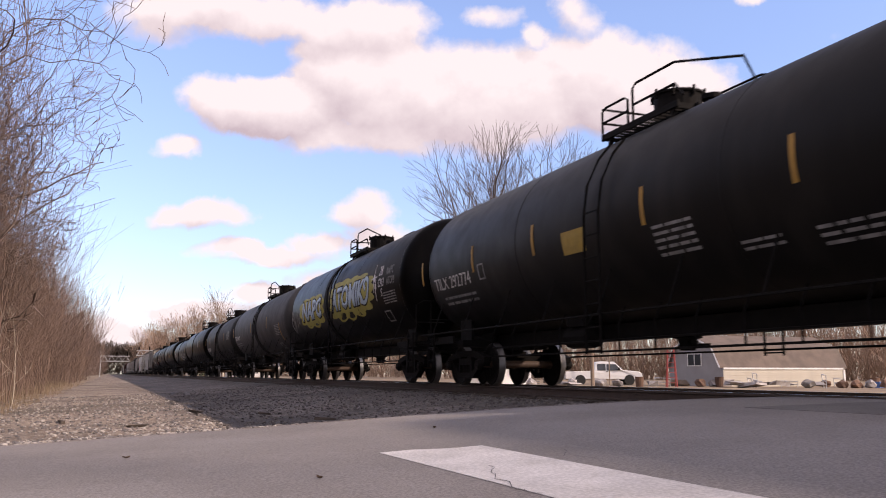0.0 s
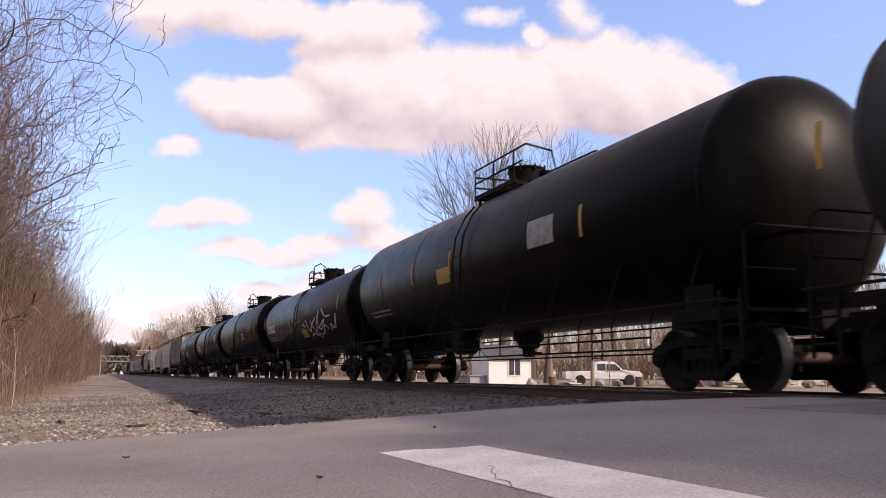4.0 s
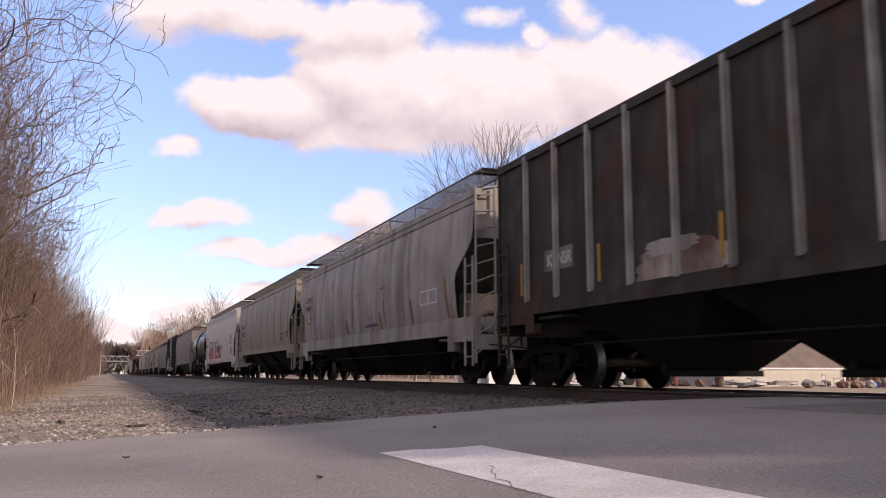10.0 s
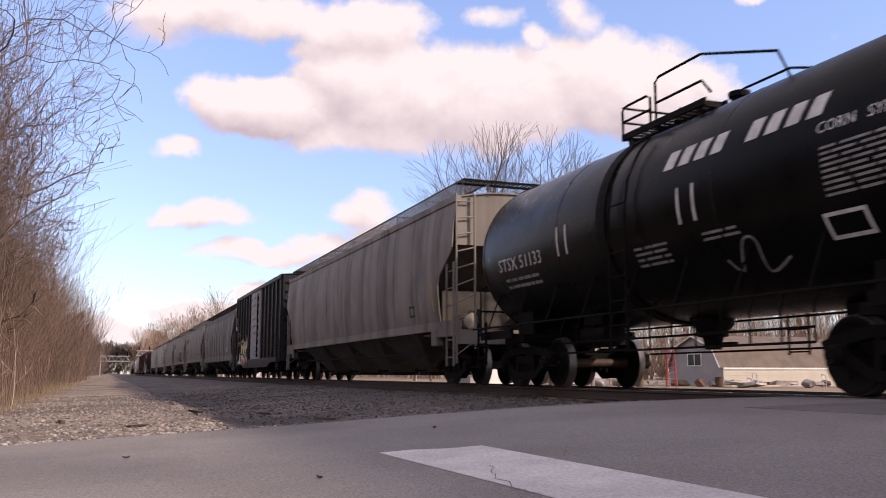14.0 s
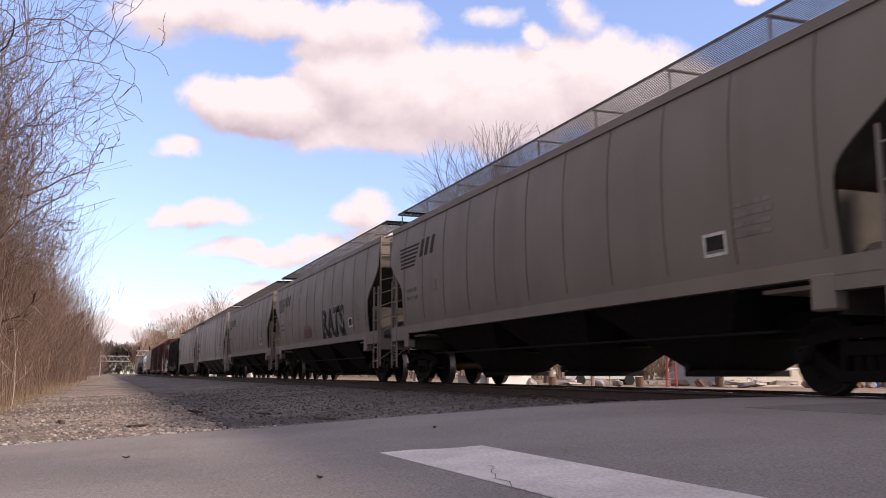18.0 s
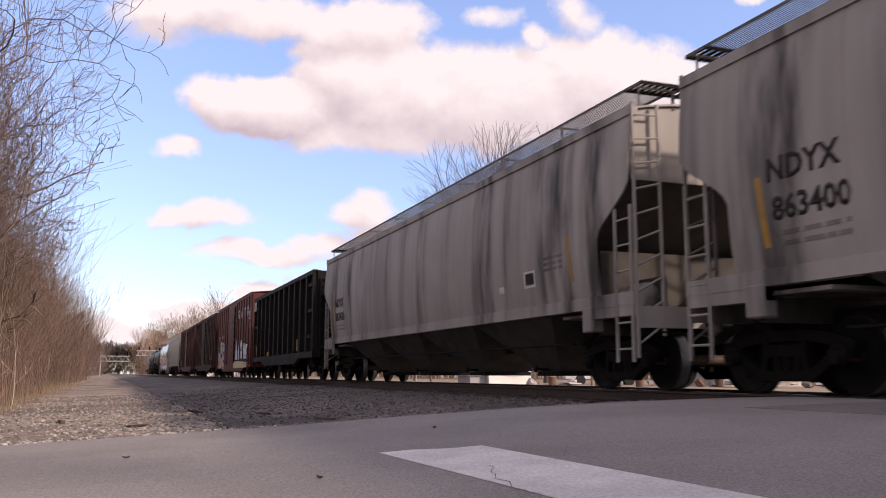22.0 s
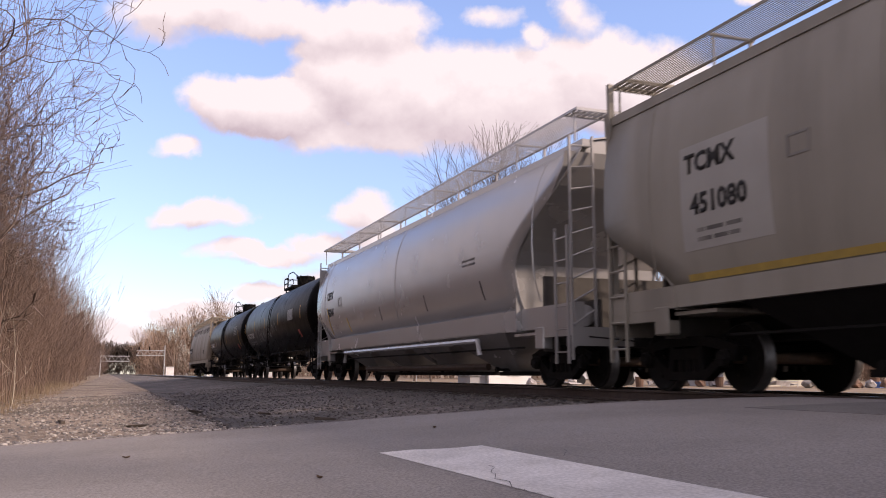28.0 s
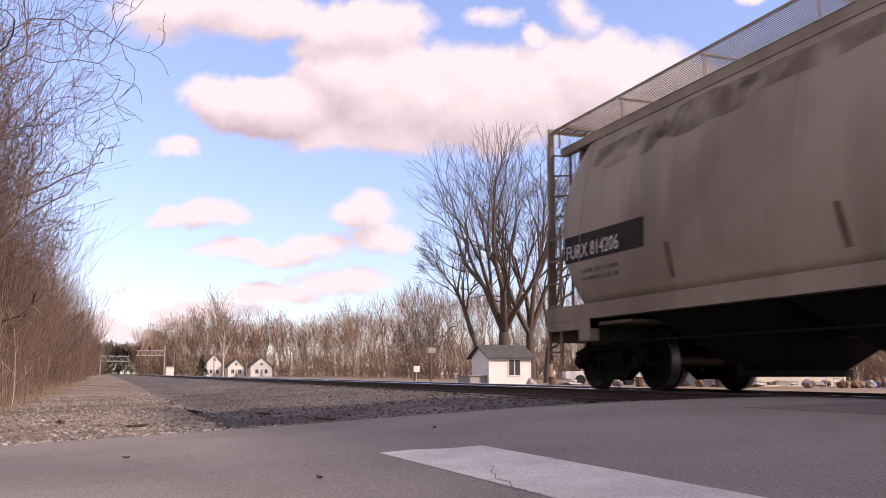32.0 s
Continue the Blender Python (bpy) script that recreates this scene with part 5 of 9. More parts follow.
def house(x, y, w, d, wall_h, ridge_h, label, along="y", porch=False, roof="roof_dark"):
    h = thing("house", pose(x, y, -0.6), label, "house", group="white houses by the woods")
    walls_of(h, 0, w, 0, d, 0, wall_h, M["siding_white"], ridge_h, along)
    bm = bmesh.new()
    gable_roof(bm, 0, w, 0, d, wall_h + 0.02, ridge_h + 0.02, 0.35, 0.15, along)
    part("roof", bm, M[roof], h)
    for k in (0.28, 0.72):
        window_on(h, w * k, -0.04, 0.9, 0.95, 1.3)
    if ridge_h > 4.4:
        window_on(h, w * 0.5, -0.04, wall_h + 0.3, 0.8, 0.9)
    dr = part("door", boxes((w * 0.46, w * 0.56, -0.05, -0.01, 0.1, 2.1)), M["siding_grey"], h)
    part("chimney", boxes((w * 0.5, w * 0.5 + 0.6, d * 0.55, d * 0.55 + 0.6, ridge_h - 0.6, ridge_h + 0.8)), M["red_paint"], h)
    if porch:
        part("porch", boxes((w, w + 2.2, 0.5, d - 1, 0, 0.3), (w, w + 2.4, 0.3, d - 0.8, 2.2, 2.35)), M["siding_grey"], h)


def utility_pole(x, y, h, arm=True, r=0.14, label="weathered wooden utility pole with a crossarm", lamp=False, z=-0.6):
    p = thing("utility_pole", pose(x, y, z), label, "utility pole")
    bm = bmesh.new()
    tube(bm, ((0, 0, -0.3), (0, 0, h)), r, 8, r * 0.7)
    part("pole", bm, M["pole_wood"], p)
    if arm:
        part("crossarm", boxes((-1.2, 1.2, -0.06, 0.06, h - 0.75, h - 0.6)), M["pole_wood"], p)
        for dx in (-1.1, -0.5, 0.5, 1.1):
            bm = bmesh.new()
            lathe(bm, [(0, 0.04), (0.1, 0.06), (0.18, 0.03)], (dx, 0, h - 0.6), "z", 8)
            part("insulator", bm, M["galv"], p)
    if lamp:
        bm = boxes((-0.35, 0.35, -0.25, 0.25, h * 0.62, h * 0.62 + 0.5))
        part("transformer", bm, M["galv"], p)


def signal_bridge(x, side, h, reach):
    g = thing("signal_gantry", pose(x, 222, -0.4), "pale steel cantilever signal gantry over the track", "railway signal", group="signal gantries")
    bm = bmesh.new()
    for dy in (-0.35, 0.35):
        tube(bm, ((0, dy, 0), (0, dy, h)), 0.11, 6)
    for i in range(7):
        z = h * i / 7
        tube(bm, ((0, -0.35, z), (0, 0.35, z + h / 7)), 0.05, 4)
    part("mast", bm, M["galv"], g)
    bm = bmesh.new()
    for z in (h - 2.4, h - 1.2):
        for dy in (-0.35, 0.35):
            tube(bm, ((0, dy, z), (side * reach, dy, z)), 0.10, 5)
    for i in range(8):
        xa, xb = side * reach * i / 8, side * reach * (i + 1) / 8
        tube(bm, ((xa, -0.35, h - 2.4 + 1.2 * (i % 2)), (xb, -0.35, h - 1.2 - 1.2 * (i % 2))), 0.06, 4)
    part("arm", bm, M["galv"], g)
    for k in (0.55, 0.92):
        part("signal_head", boxes((side * reach * k - 0.14, side * reach * k + 0.14, -0.55, -0.36, h - 1.2, h - 0.3)), M["iron"], g)


def pickup():
    c = thing("pickup_truck", pose(34.4, 57.5, -0.58, 0, 0, -20.7), "white pickup truck parked among scrap", "pickup truck")
    bm = bmesh.new()
    prof = [(-2.85, 0.45), (-2.85, 1.0), (-0.75, 1.02), (-0.60, 1.66), (-0.3, 1.74), (0.75, 1.72), (1.40, 1.10), (2.55, 1.0), (2.80, 0.85), (2.82, 0.42)]
    va = [bm.verts.new((x, -0.95, z)) for x, z in prof]
    vb = [bm.verts.new((x, 0.95, z)) for x, z in prof]
    for v in va + vb:
        if v.co.z > 1.2:
            v.co.y *= 0.86
    bm.faces.new(va)
    bm.faces.new(vb[::-1])
    for k in range(len(prof)):
        bm.faces.new((va[k], vb[k], vb[(k + 1) % len(prof)], va[(k + 1) % len(prof)]))
    bmesh.ops.recalc_face_normals(bm, faces=bm.faces[:])
    bmesh.ops.bevel(bm, geom=bm.edges[:], offset=0.035, segments=1, affect="EDGES")
    body = part("body", bm, M["car_white"], c)
    for a, b, zt in ((-0.50, 0.12, 1.56), (0.20, 1.05, 1.54)):
        bm = bmesh.new()
        pts = [(a, 1.08), (b + (0.18 if b > 0.5 else 0), 1.08), (b - (0.16 if b > 0.5 else 0), zt), (a, zt)]
        v1 = [bm.verts.new((x, -0.962 + (z - 1.02) * 0.19, z)) for x, z in pts]
        v2 = [bm.verts.new((x, -0.92 + (z - 1.02) * 0.19, z)) for x, z in pts]
        bm.faces.new(v1)
        bm.faces.new(v2[::-1])
        for k in range(4):
            bm.faces.new((v1[k], v2[k], v2[(k + 1) % 4], v1[(k + 1) % 4]))
        bmesh.ops.recalc_face_normals(bm, faces=bm.faces[:])
        part("side_window", bm, M["glass"], c)
    bm = bmesh.new()
    ws = [(0.80, -0.72, 1.66), (0.80, 0.72, 1.66), (1.38, 0.80, 1.16), (1.38, -0.80, 1.16)]
    v1 = [bm.verts.new((x + 0.03, y, z + 0.03)) for x, y, z in ws]
    v2 = [bm.verts.new((x - 0.02, y, z - 0.02)) for x, y, z in ws]
    bm.faces.new(v1)
    bm.faces.new(v2[::-1])
    for k in range(4):
        bm.faces.new((v1[k], v2[k], v2[(k + 1) % 4], v1[(k + 1) % 4]))
    bmesh.ops.recalc_face_normals(bm, faces=bm.faces[:])
    part("windscreen", bm, M["glass"], c)
    for x in (-1.75, 1.85):
        for s in (-1, 1):
            w = part("wheel", boxes((x - 0.02, x + 0.02, s * 0.80, s * 0.82, 0.36, 0.40)), M["iron"], c)
            bm = bmesh.new()
            lathe(bm, [(s * 0.74, 0.22), (s * 0.74, 0.36), (s * 0.78, 0.39), (s * 0.94, 0.39), (s * 0.98, 0.36), (s * 0.98, 0.22)], (x, 0, 0.38), "y", 18)
            part("tyre", bm, M["tyre"], w)
            bm = bmesh.new()
            lathe(bm, [(s * 0.90, 0.05), (s * 0.96, 0.10), (s * 0.93, 0.22), (s * 0.97, 0.23)], (x, 0, 0.38), "y", 14)
            part("rim", bm, M["galv"], w)
    part("bumper", boxes((2.80, 2.92, -0.92, 0.92, 0.42, 0.62)), M["chrome"], c)
    part("bumper", boxes((-2.97, -2.85, -0.90, 0.90, 0.42, 0.60)), M["chrome"], c)
    for s in (-1, 1):
        part("headlight", boxes((2.78, 2.84, s * 0.78 - 0.14, s * 0.78 + 0.14, 0.70, 0.86)), M["glass"], c)
        part("door_mirror", boxes((1.02, 1.16, s * 0.98 - 0.1, s * 0.98 + 0.1, 1.12, 1.30)), M["iron"], c)
    part("door_handle", boxes((0.16, 0.30, -0.985, -0.945, 0.98, 1.02)), M["iron"], c)


def scrap():
    rnd = random.Random(14)
    spots = [(28.2 + 0.85 * i + rnd.uniform(-0.3, 0.3), 46.5 - 0.33 * i + rnd.uniform(-0.8, 0.8)) for i in range(22)] + [(24.5 + 0.9 * i, 50 + rnd.uniform(-1, 1)) for i in range(6)] + [(33 + 0.7 * i, 41 - 0.3 * i + rnd.uniform(-0.6, 0.6)) for i in range(16)]
    for i, (x, y) in enumerate(spots):
        kind = rnd.choice(("slab", "slab", "bin", "frame", "lump", "lump"))
        bm = bmesh.new()
        w, d, h = rnd.uniform(0.25, 0.7), rnd.uniform(0.25, 0.6), rnd.uniform(0.15, 0.45)
        if kind == "slab":
            box(bm, -w, w, -d, d, 0, h * 0.5)
            for v in bm.verts:
                v.co += Vector((rnd.uniform(-0.15, 0.15), rnd.uniform(-0.15, 0.15), rnd.uniform(0, 0.25)))
            name, label, m = "concrete_slab", "broken grey concrete slab in the scrap yard", "junk_a"
        elif kind == "bin":
            lathe(bm, [(0, 0.22), (0.55, 0.26), (0.6, 0.27)], (0, 0, 0), "z", 12)
            name, label, m = "drum", "rusty dented drum in the scrap yard", "junk_b"
        elif kind == "frame":
            tube(bm, ((-w, 0, 0), (-w, 0, h * 2), (w, 0.2, h * 2.2), (w, 0.1, 0)), 0.03, 5)
            tube(bm, ((-w, 0, h), (w, 0.1, h * 1.2)), 0.025, 5)
            name, label, m = "metal_frame", "bent pale metal frame in the scrap yard", "galv"
        else:
            bmesh.ops.create_icosphere(bm, subdivisions=2, radius=0.42)
            for v in bm.verts:
                v.co *= 0.75 + 0.5 * noise.noise(v.co * 3 + Vector((i, 0, 0)))
                v.co.z = max(v.co.z * 0.8 + 0.2, 0)
            name, label, m = "rubble_lump", "lump of grey rubble in the scrap yard", rnd.choice(("junk_a", "junk_b", "junk_a"))
        ob = new(name, mesh_of(name, bm, M[m]))
        ob.matrix_basis = pose(x, y, ground_z(x, y) + rnd.uniform(0, 0.02), 0, 0, rnd.uniform(0, 180))
        tagged(ob, label, "scrap", group="scrap beyond the track")
    ob = new("tarpaulin", mesh_of("tarpaulin", boxes((-0.5, 0.5, -0.4, 0.4, 0, 0.35)), M["tarp_blue"]))
    ob.matrix_basis = pose(41.5, 39.0, ground_z(41.5, 39.0), 0, 0, 20)
    tagged(ob, "folded blue tarpaulin on the ground", "tarpaulin")
    # red stepladder
    st = thing("stepladder", pose(30.6, 43.4, -0.55, 0, 0, -30), "faded red stepladder standing open", "ladder")
    for s in (-1, 1):
        bm = bmesh.new()
        tube(bm, ((-0.28, s * 0.55, 0), (-0.17, s * 0.05, 2.25)), 0.035, 5)
        tube(bm, ((0.28, s * 0.55, 0), (0.17, s * 0.05, 2.25)), 0.035, 5)
        part("leg_frame", bm, M["red_paint"], st)
    for i in range(7):
        z = 0.28 + i * 0.29
        part("step", boxes((-0.27, 0.27, -0.58 + 0.22 * z, -0.46 + 0.22 * z, z, z + 0.03)), M["red_paint"], st)


def signs():
    s = thing("track_sign", pose(29.3, 85.1, -0.55), "small pale square sign on a post", "sign")
    part("post", tubes(0.04, ((0, 0, 0), (0, 0, 1.5))), M["galv"], s)
    part("plate", boxes((-0.32, 0.32, -0.06, -0.04, 1.0, 1.6)), M["trim_white"], s)
    c = thing("relay_cabinet", pose(13.3, 215, -0.5), "white trackside relay cabinet", "cabinet")
    part("body", boxes((-0.9, 0.9, -0.6, 0.6, 0, 2.3)), M["trim_white"], c)
    part("lid", boxes((-1.0, 1.0, -0.7, 0.7, 2.3, 2.42)), M["galv"], c)


shed()
barn()
house(38.9, 262, 6.2, 8.0, 3.0, 5.6, "small white gabled house at the wood's edge")
house(33.2, 268, 4.6, 7.0, 3.0, 5.2, "small white gabled house with a side porch", porch=True)
house(27.9, 276, 4.2, 7.0, 4.4, 6.8, "narrow tall white house with many windows")
utility_pole(29.0, 79.9, 4.6, False, 0.09, "slim wooden pole with a grey transformer", True)
utility_pole(28.6, 54.6, 6.0, False, 0.16, "stout weathered wooden pole beside the shed")
utility_pole(40.3, 209, 7.2)
utility_pole(33.5, 233, 6.6)
utility_pole(27.6, 255, 6.8)
utility_pole(14.6, 222, 7.6, False, 0.12, "plain wooden pole beside the track")
utility_pole(20.45, 35.0, 3.4, False, 0.10, "dark weathered wooden post beyond the track", False, -0.55)
utility_pole(33.9, 55.6, 4.2, False, 0.05, "thin pale metal pole in the yard")
signal_bridge(12.4, -1, 7.4, 6.4)
signal_bridge(-1.9, 1, 6.0, 6.4)
pickup()
scrap()
signs()


# ---------------------------------------------------------------- the train
SHARED = {}


def shared(key, build):
    if key not in SHARED:
        SHARED[key] = build()
    return SHARED[key]


def wheelset_mesh():
    bm = bmesh.new()
    for s in (-1, 1):
        prof = [(0.665, 0.10), (0.668, 0.12), (0.700, 0.16), (0.690, 0.36), (0.664, 0.40), (0.664, 0.478), (0.672, 0.486), (0.690, 0.480), (0.702, 0.459), (0.800, 0.452), (0.806, 0.446), (0.806, 0.395), (0.765, 0.36), (0.735, 0.17), (0.800, 0.13), (0.800, 0.10)]
        lathe(bm, [(s * a, r) for a, r in prof], (0, 0, 0), "x", 28, [0, 0, 0, 0, 0, 1, 1, 1, 1, 1, 0, 0, 0, 0, 0])
    lathe(bm, [(-1.06, 0.06), (-0.82, 0.075), (-0.66, 0.088), (-0.2, 0.080), (0.2, 0.080), (0.66, 0.088), (0.82, 0.075), (1.06, 0.06)], (0, 0, 0), "x", 12, [2] * 7)
    # balance marks on the wheel plates, so that the turning shows
    for s in (-1, 1):
        for a in range(0, 360, 60):
            c, d = math.cos(radians(a)) * 0.27, math.sin(radians(a)) * 0.27
            box(bm, s * 0.735 - 0.02, s * 0.735 + 0.02, c - 0.03, c + 0.03, d - 0.03, d + 0.03, 0)
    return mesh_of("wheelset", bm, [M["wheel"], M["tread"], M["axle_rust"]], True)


def side_frame_mesh(side):
    bm = bmesh.new()
    x0, x1 = (0.90 * side, 1.06 * side) if side > 0 else (1.06 * side, 0.90 * side)
    beam(bm, [(-1.06, 0.56), (-0.82, 0.63), (-0.38, 0.70), (0.38, 0.70), (0.82, 0.63), (1.06, 0.56)], 0.13, x0, x1)
    beam(bm, [(-0.86, 0.50), (-0.40, 0.22), (0.40, 0.22), (0.86, 0.50)], 0.12, x0, x1)
    beam(bm, [(-0.36, 0.26), (-0.30, 0.68)], 0.10, x0, x1)
    beam(bm, [(0.36, 0.26), (0.30, 0.68)], 0.10, x0, x1)
    for s in (-1, 1):
        box(bm, x0, x1, s * 0.889 - 0.14, s * 0.889 + 0.14, 0.42, 0.62)
    # spring nest
    for y in (-0.17, 0.0, 0.17):
        lathe(bm, [(0.27, 0.07), (0.46, 0.07)], ((x0 + x1) / 2, y, 0), "z", 8)
    box(bm, x0, x1, -0.29, 0.29, 0.45, 0.60)
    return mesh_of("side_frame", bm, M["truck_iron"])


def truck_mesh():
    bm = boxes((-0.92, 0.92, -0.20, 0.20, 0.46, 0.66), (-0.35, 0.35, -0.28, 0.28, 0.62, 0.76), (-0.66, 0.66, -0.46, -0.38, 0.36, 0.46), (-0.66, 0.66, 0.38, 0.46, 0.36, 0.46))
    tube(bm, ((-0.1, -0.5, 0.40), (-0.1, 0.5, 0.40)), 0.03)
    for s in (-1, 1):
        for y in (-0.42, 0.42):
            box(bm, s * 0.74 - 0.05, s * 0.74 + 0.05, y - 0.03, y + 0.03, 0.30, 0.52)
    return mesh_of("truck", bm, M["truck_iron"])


def cap_mesh():
    bm = bmesh.new()
    lathe(bm, [(-0.02, 0.125), (0.05, 0.125), (0.07, 0.10), (0.10, 0.095), (0.10, 0.03)], (0, 0, 0), "x", 14)
    for a in (90, 210, 330):
        c, s = math.cos(radians(a)) * 0.06, math.sin(radians(a)) * 0.06
        lathe(bm, [(0.10, 0.018), (0.118, 0.018)], (0, c, s), "x", 6)
    return mesh_of("bearing_cap", bm, M["wheel"])


AXLES = []


def add_truck(car, y):
    tr = part("truck", shared("truck", truck_mesh), None, car, "dark cast-iron two-axle truck", at=pose(0, y, 0))
    for s in (-1, 1):
        part("side_frame", shared(("sf", s), lambda: side_frame_mesh(s)), None, tr)
    for dy in (-0.889, 0.889):
        ws = part("wheelset", shared("ws", wheelset_mesh), None, tr, "steel wheels with bright treads", at=pose(0, dy, 0.457))
        AXLES.append((ws, car, dy))
        for s in (-1, 1):
            part("bearing_cap", shared("cap", cap_mesh), None, tr, at=pose(s * 1.06, dy, 0.457, 0, 0, 0 if s > 0 else 180))


def coupler_mesh():
    bm = boxes((-0.07, 0.07, 0.15, 0.85, 0.82, 0.95), (-0.13, 0.02, -0.02, 0.20, 0.76, 1.0), (-0.02, 0.14, 0.04, 0.22, 0.76, 1.0), (-0.16, 0.16, 0.62, 0.72, 0.72, 1.04))
    tube(bm, ((0.12, 0.25, 0.75), (0.2, 0.1, 0.55), (0.16, 0.0, 0.48)), 0.025)
    tube(bm, ((-0.1, 0.55, 0.70), (-0.45, 0.42, 0.80), (-1.25, 0.45, 0.86)), 0.014, 5)
    return mesh_of("coupler", bm, M["truck_iron"])


def add_running_gear(car, half, overhang):
    for s in (-1, 1):
        add_truck(car, s * (half - overhang))
        part("coupler", shared("coupler", coupler_mesh), None, car, at=pose(0, s * half, 0, 0, 0, 0 if s < 0 else 180))


class Side:
    """The near flank of a car: lateral place of the skin by height, and marks that lie on it. r runs from the rear coupler forward."""

    def __init__(self, car, half, skin):
        self.car, self.half, self.skin = car, half, skin

    def put(self, name, pts_faces, material, lift, label=""):
        pts, faces = pts_faces
        bm = bmesh.new()
        vs = [bm.verts.new((self.skin(z) - lift, self.half - r, z)) for r, z in pts]
        for f in faces:
            try:
                bm.faces.new([vs[i] for i in f])
            except ValueError:
                pass
        ret = bmesh.ops.extrude_face_region(bm, geom=bm.faces[:])
        for g in ret["geom"]:
            if isinstance(g, bmesh.types.BMVert):
                g.co.x += min(lift, 0.006)
        bmesh.ops.recalc_face_normals(bm, faces=bm.faces[:])
        return part(name, bm, material, self.car, label)

    def patch(self, name, r0, r1, z0, z1, material, lift=0.006, lean=0.0, label=""):
        n = max(2, int(abs(z1 - z0) / 0.12) + 1)
        pts = [(r + lean * k / (n - 1), z0 + (z1 - z0) * k / (n - 1)) for k in range(n) for r in (r0, r1)]
        return self.put(name, (pts, [(2 * k, 2 * k + 1, 2 * k + 3, 2 * k + 2) for k in range(n - 1)]), material, lift, label)

    def outline(self, name, r0, r1, z0, z1, w, material, label=""):
        n = 6
        pts, faces = [], []
        for a, b, c, d in ((r0, r1, z1 - w, z1), (r0, r1, z0, z0 + w), (r0, r0 + w, z0 + w, z1 - w), (r1 - w, r1, z0 + w, z1 - w)):
            o = len(pts)
            for k in range(n):
                z = c + (d - c) * k / (n - 1)
                pts += [(a, z), (b, z)]
            faces += [(o + 2 * k, o + 2 * k + 1, o + 2 * k + 3, o + 2 * k + 2) for k in range(n - 1)]
        return self.put(name, (pts, faces), material, 0.007, label)

    def poly(self, name, pts, material, lift=0.008, label=""):
        """A sprayed shape with corners."""
        return self.put(name, (pts, [tuple(range(len(pts)))]), material, lift, label)

    def bars(self, name, r0, r1, z0, z1, rows, material, seed=0, label=""):
        """Fine print that cannot be read: rows of short bars."""
        rnd = random.Random(seed + int(r0 * 100))
        pts, faces = [], []
        step = (z1 - z0) / rows
        for i in range(rows):
            za, zb = z0 + i * step + step * 0.28, z0 + (i + 1) * step - step * 0.28
            r = r0
            while r < r1 - 0.04:
                w = min(rnd.uniform(0.12, 0.42), r1 - r)
                o = len(pts)
                pts += [(r, za), (r + w, za), (r + w, zb), (r, zb)]
                faces.append((o, o + 1, o + 2, o + 3))
                r += w + rnd.uniform(0.03, 0.08)
        ob = self.put(name, (pts, faces), material, 0.006, label)
        ob["kind"] = "stuff"
        return ob

    def text(self, name, body, r, z, height, material, lift=0.007, width=1.0, bold=0.0, slant=0.0, label="", rise=0.0, stretch=1.0):
        """Letters of that height, the first at r, their foot at z."""
        cu = bpy.data.curves.new("letters", "FONT")
        cu.body, cu.size, cu.space_character, cu.offset, cu.shear = body, height * 1.42, width, bold, slant
        cu.resolution_u = 2
        tmp = new("letters", cu)
        dg = bpy.context.evaluated_depsgraph_get()
        me = bpy.data.meshes.new_from_object(tmp.evaluated_get(dg))
        bpy.data.objects.remove(tmp)
        bpy.data.curves.remove(cu)
        bm = bmesh.new()
        bm.from_mesh(me)
        bpy.data.meshes.remove(me)
        step = 0.16
        top = max((v.co.y for v in bm.verts), default=0)
        k = -1.0
        while k < top and top > 0.3:
            bmesh.ops.bisect_plane(bm, geom=bm.verts[:] + bm.edges[:] + bm.faces[:], plane_co=(0, k, 0), plane_no=(0, 1, 0))
            k += step
        for v in bm.verts:
            zz = z + v.co.y + rise * v.co.x
            rr = r + v.co.x * stretch
            v.co = Vector((self.skin(zz) - lift, self.half - rr, zz))
        ret = bmesh.ops.extrude_face_region(bm, geom=bm.faces[:])
        for g in ret["geom"]:
            if isinstance(g, bmesh.types.BMVert):
                g.co.x += 0.004
        return part(name, bm, material, self.car, label)

    def blob(self, name, r, z, rr, rz, material, lift, seed=0, lobes=9, label=""):
        """A cloud-edged sprayed field."""
        rnd = random.Random(seed)
        n = 96
        pts = [(r, z)]
        ph = rnd.random() * 6
        for ring in (0.35, 0.7, 1.0):
            for k in range(n):
                a = 2 * math.pi * k / n
                q = 1.0 + (0.13 * abs(math.sin(lobes * a / 2 + ph)) * (1.0 + 0.8 * max(0.0, -math.sin(a))) + 0.05 * math.sin(3 * a + ph) if ring == 1.0 else 0)
                ca, sa = math.cos(a), math.sin(a)
                e = (abs(ca) ** 3.2 + abs(sa) ** 3.2) ** (-1 / 3.2)
                pts.append((r + rr * ring * q * e * ca, z + rz * ring * q * e * sa))
        faces = [(0, 1 + k, 1 + (k + 1) % n) for k in range(n)]
        for g in range(2):
            faces += [(1 + g * n + k, 1 + g * n + (k + 1) % n, 1 + (g + 1) * n + (k + 1) % n, 1 + (g + 1) * n + k) for k in range(n)]
        return self.put(name, (pts, faces), material, lift, label)

    def stroke(self, name, pts, w, material, lift=0.008, label=""):
        """A sprayed line through (r, z) points, rounded by a spline."""
        fine = []
        P = [Vector(p) for p in pts]
        for i in range(len(P) - 1):
            a, b, c, d = P[max(i - 1, 0)], P[i], P[i + 1], P[min(i + 2, len(P) - 1)]
            for s in range(5):
                t = s / 5
                fine.append(0.5 * ((2 * b) + (c - a) * t + (2 * a - 5 * b + 4 * c - d) * t * t + (3 * b - a - 3 * c + d) * t ** 3))
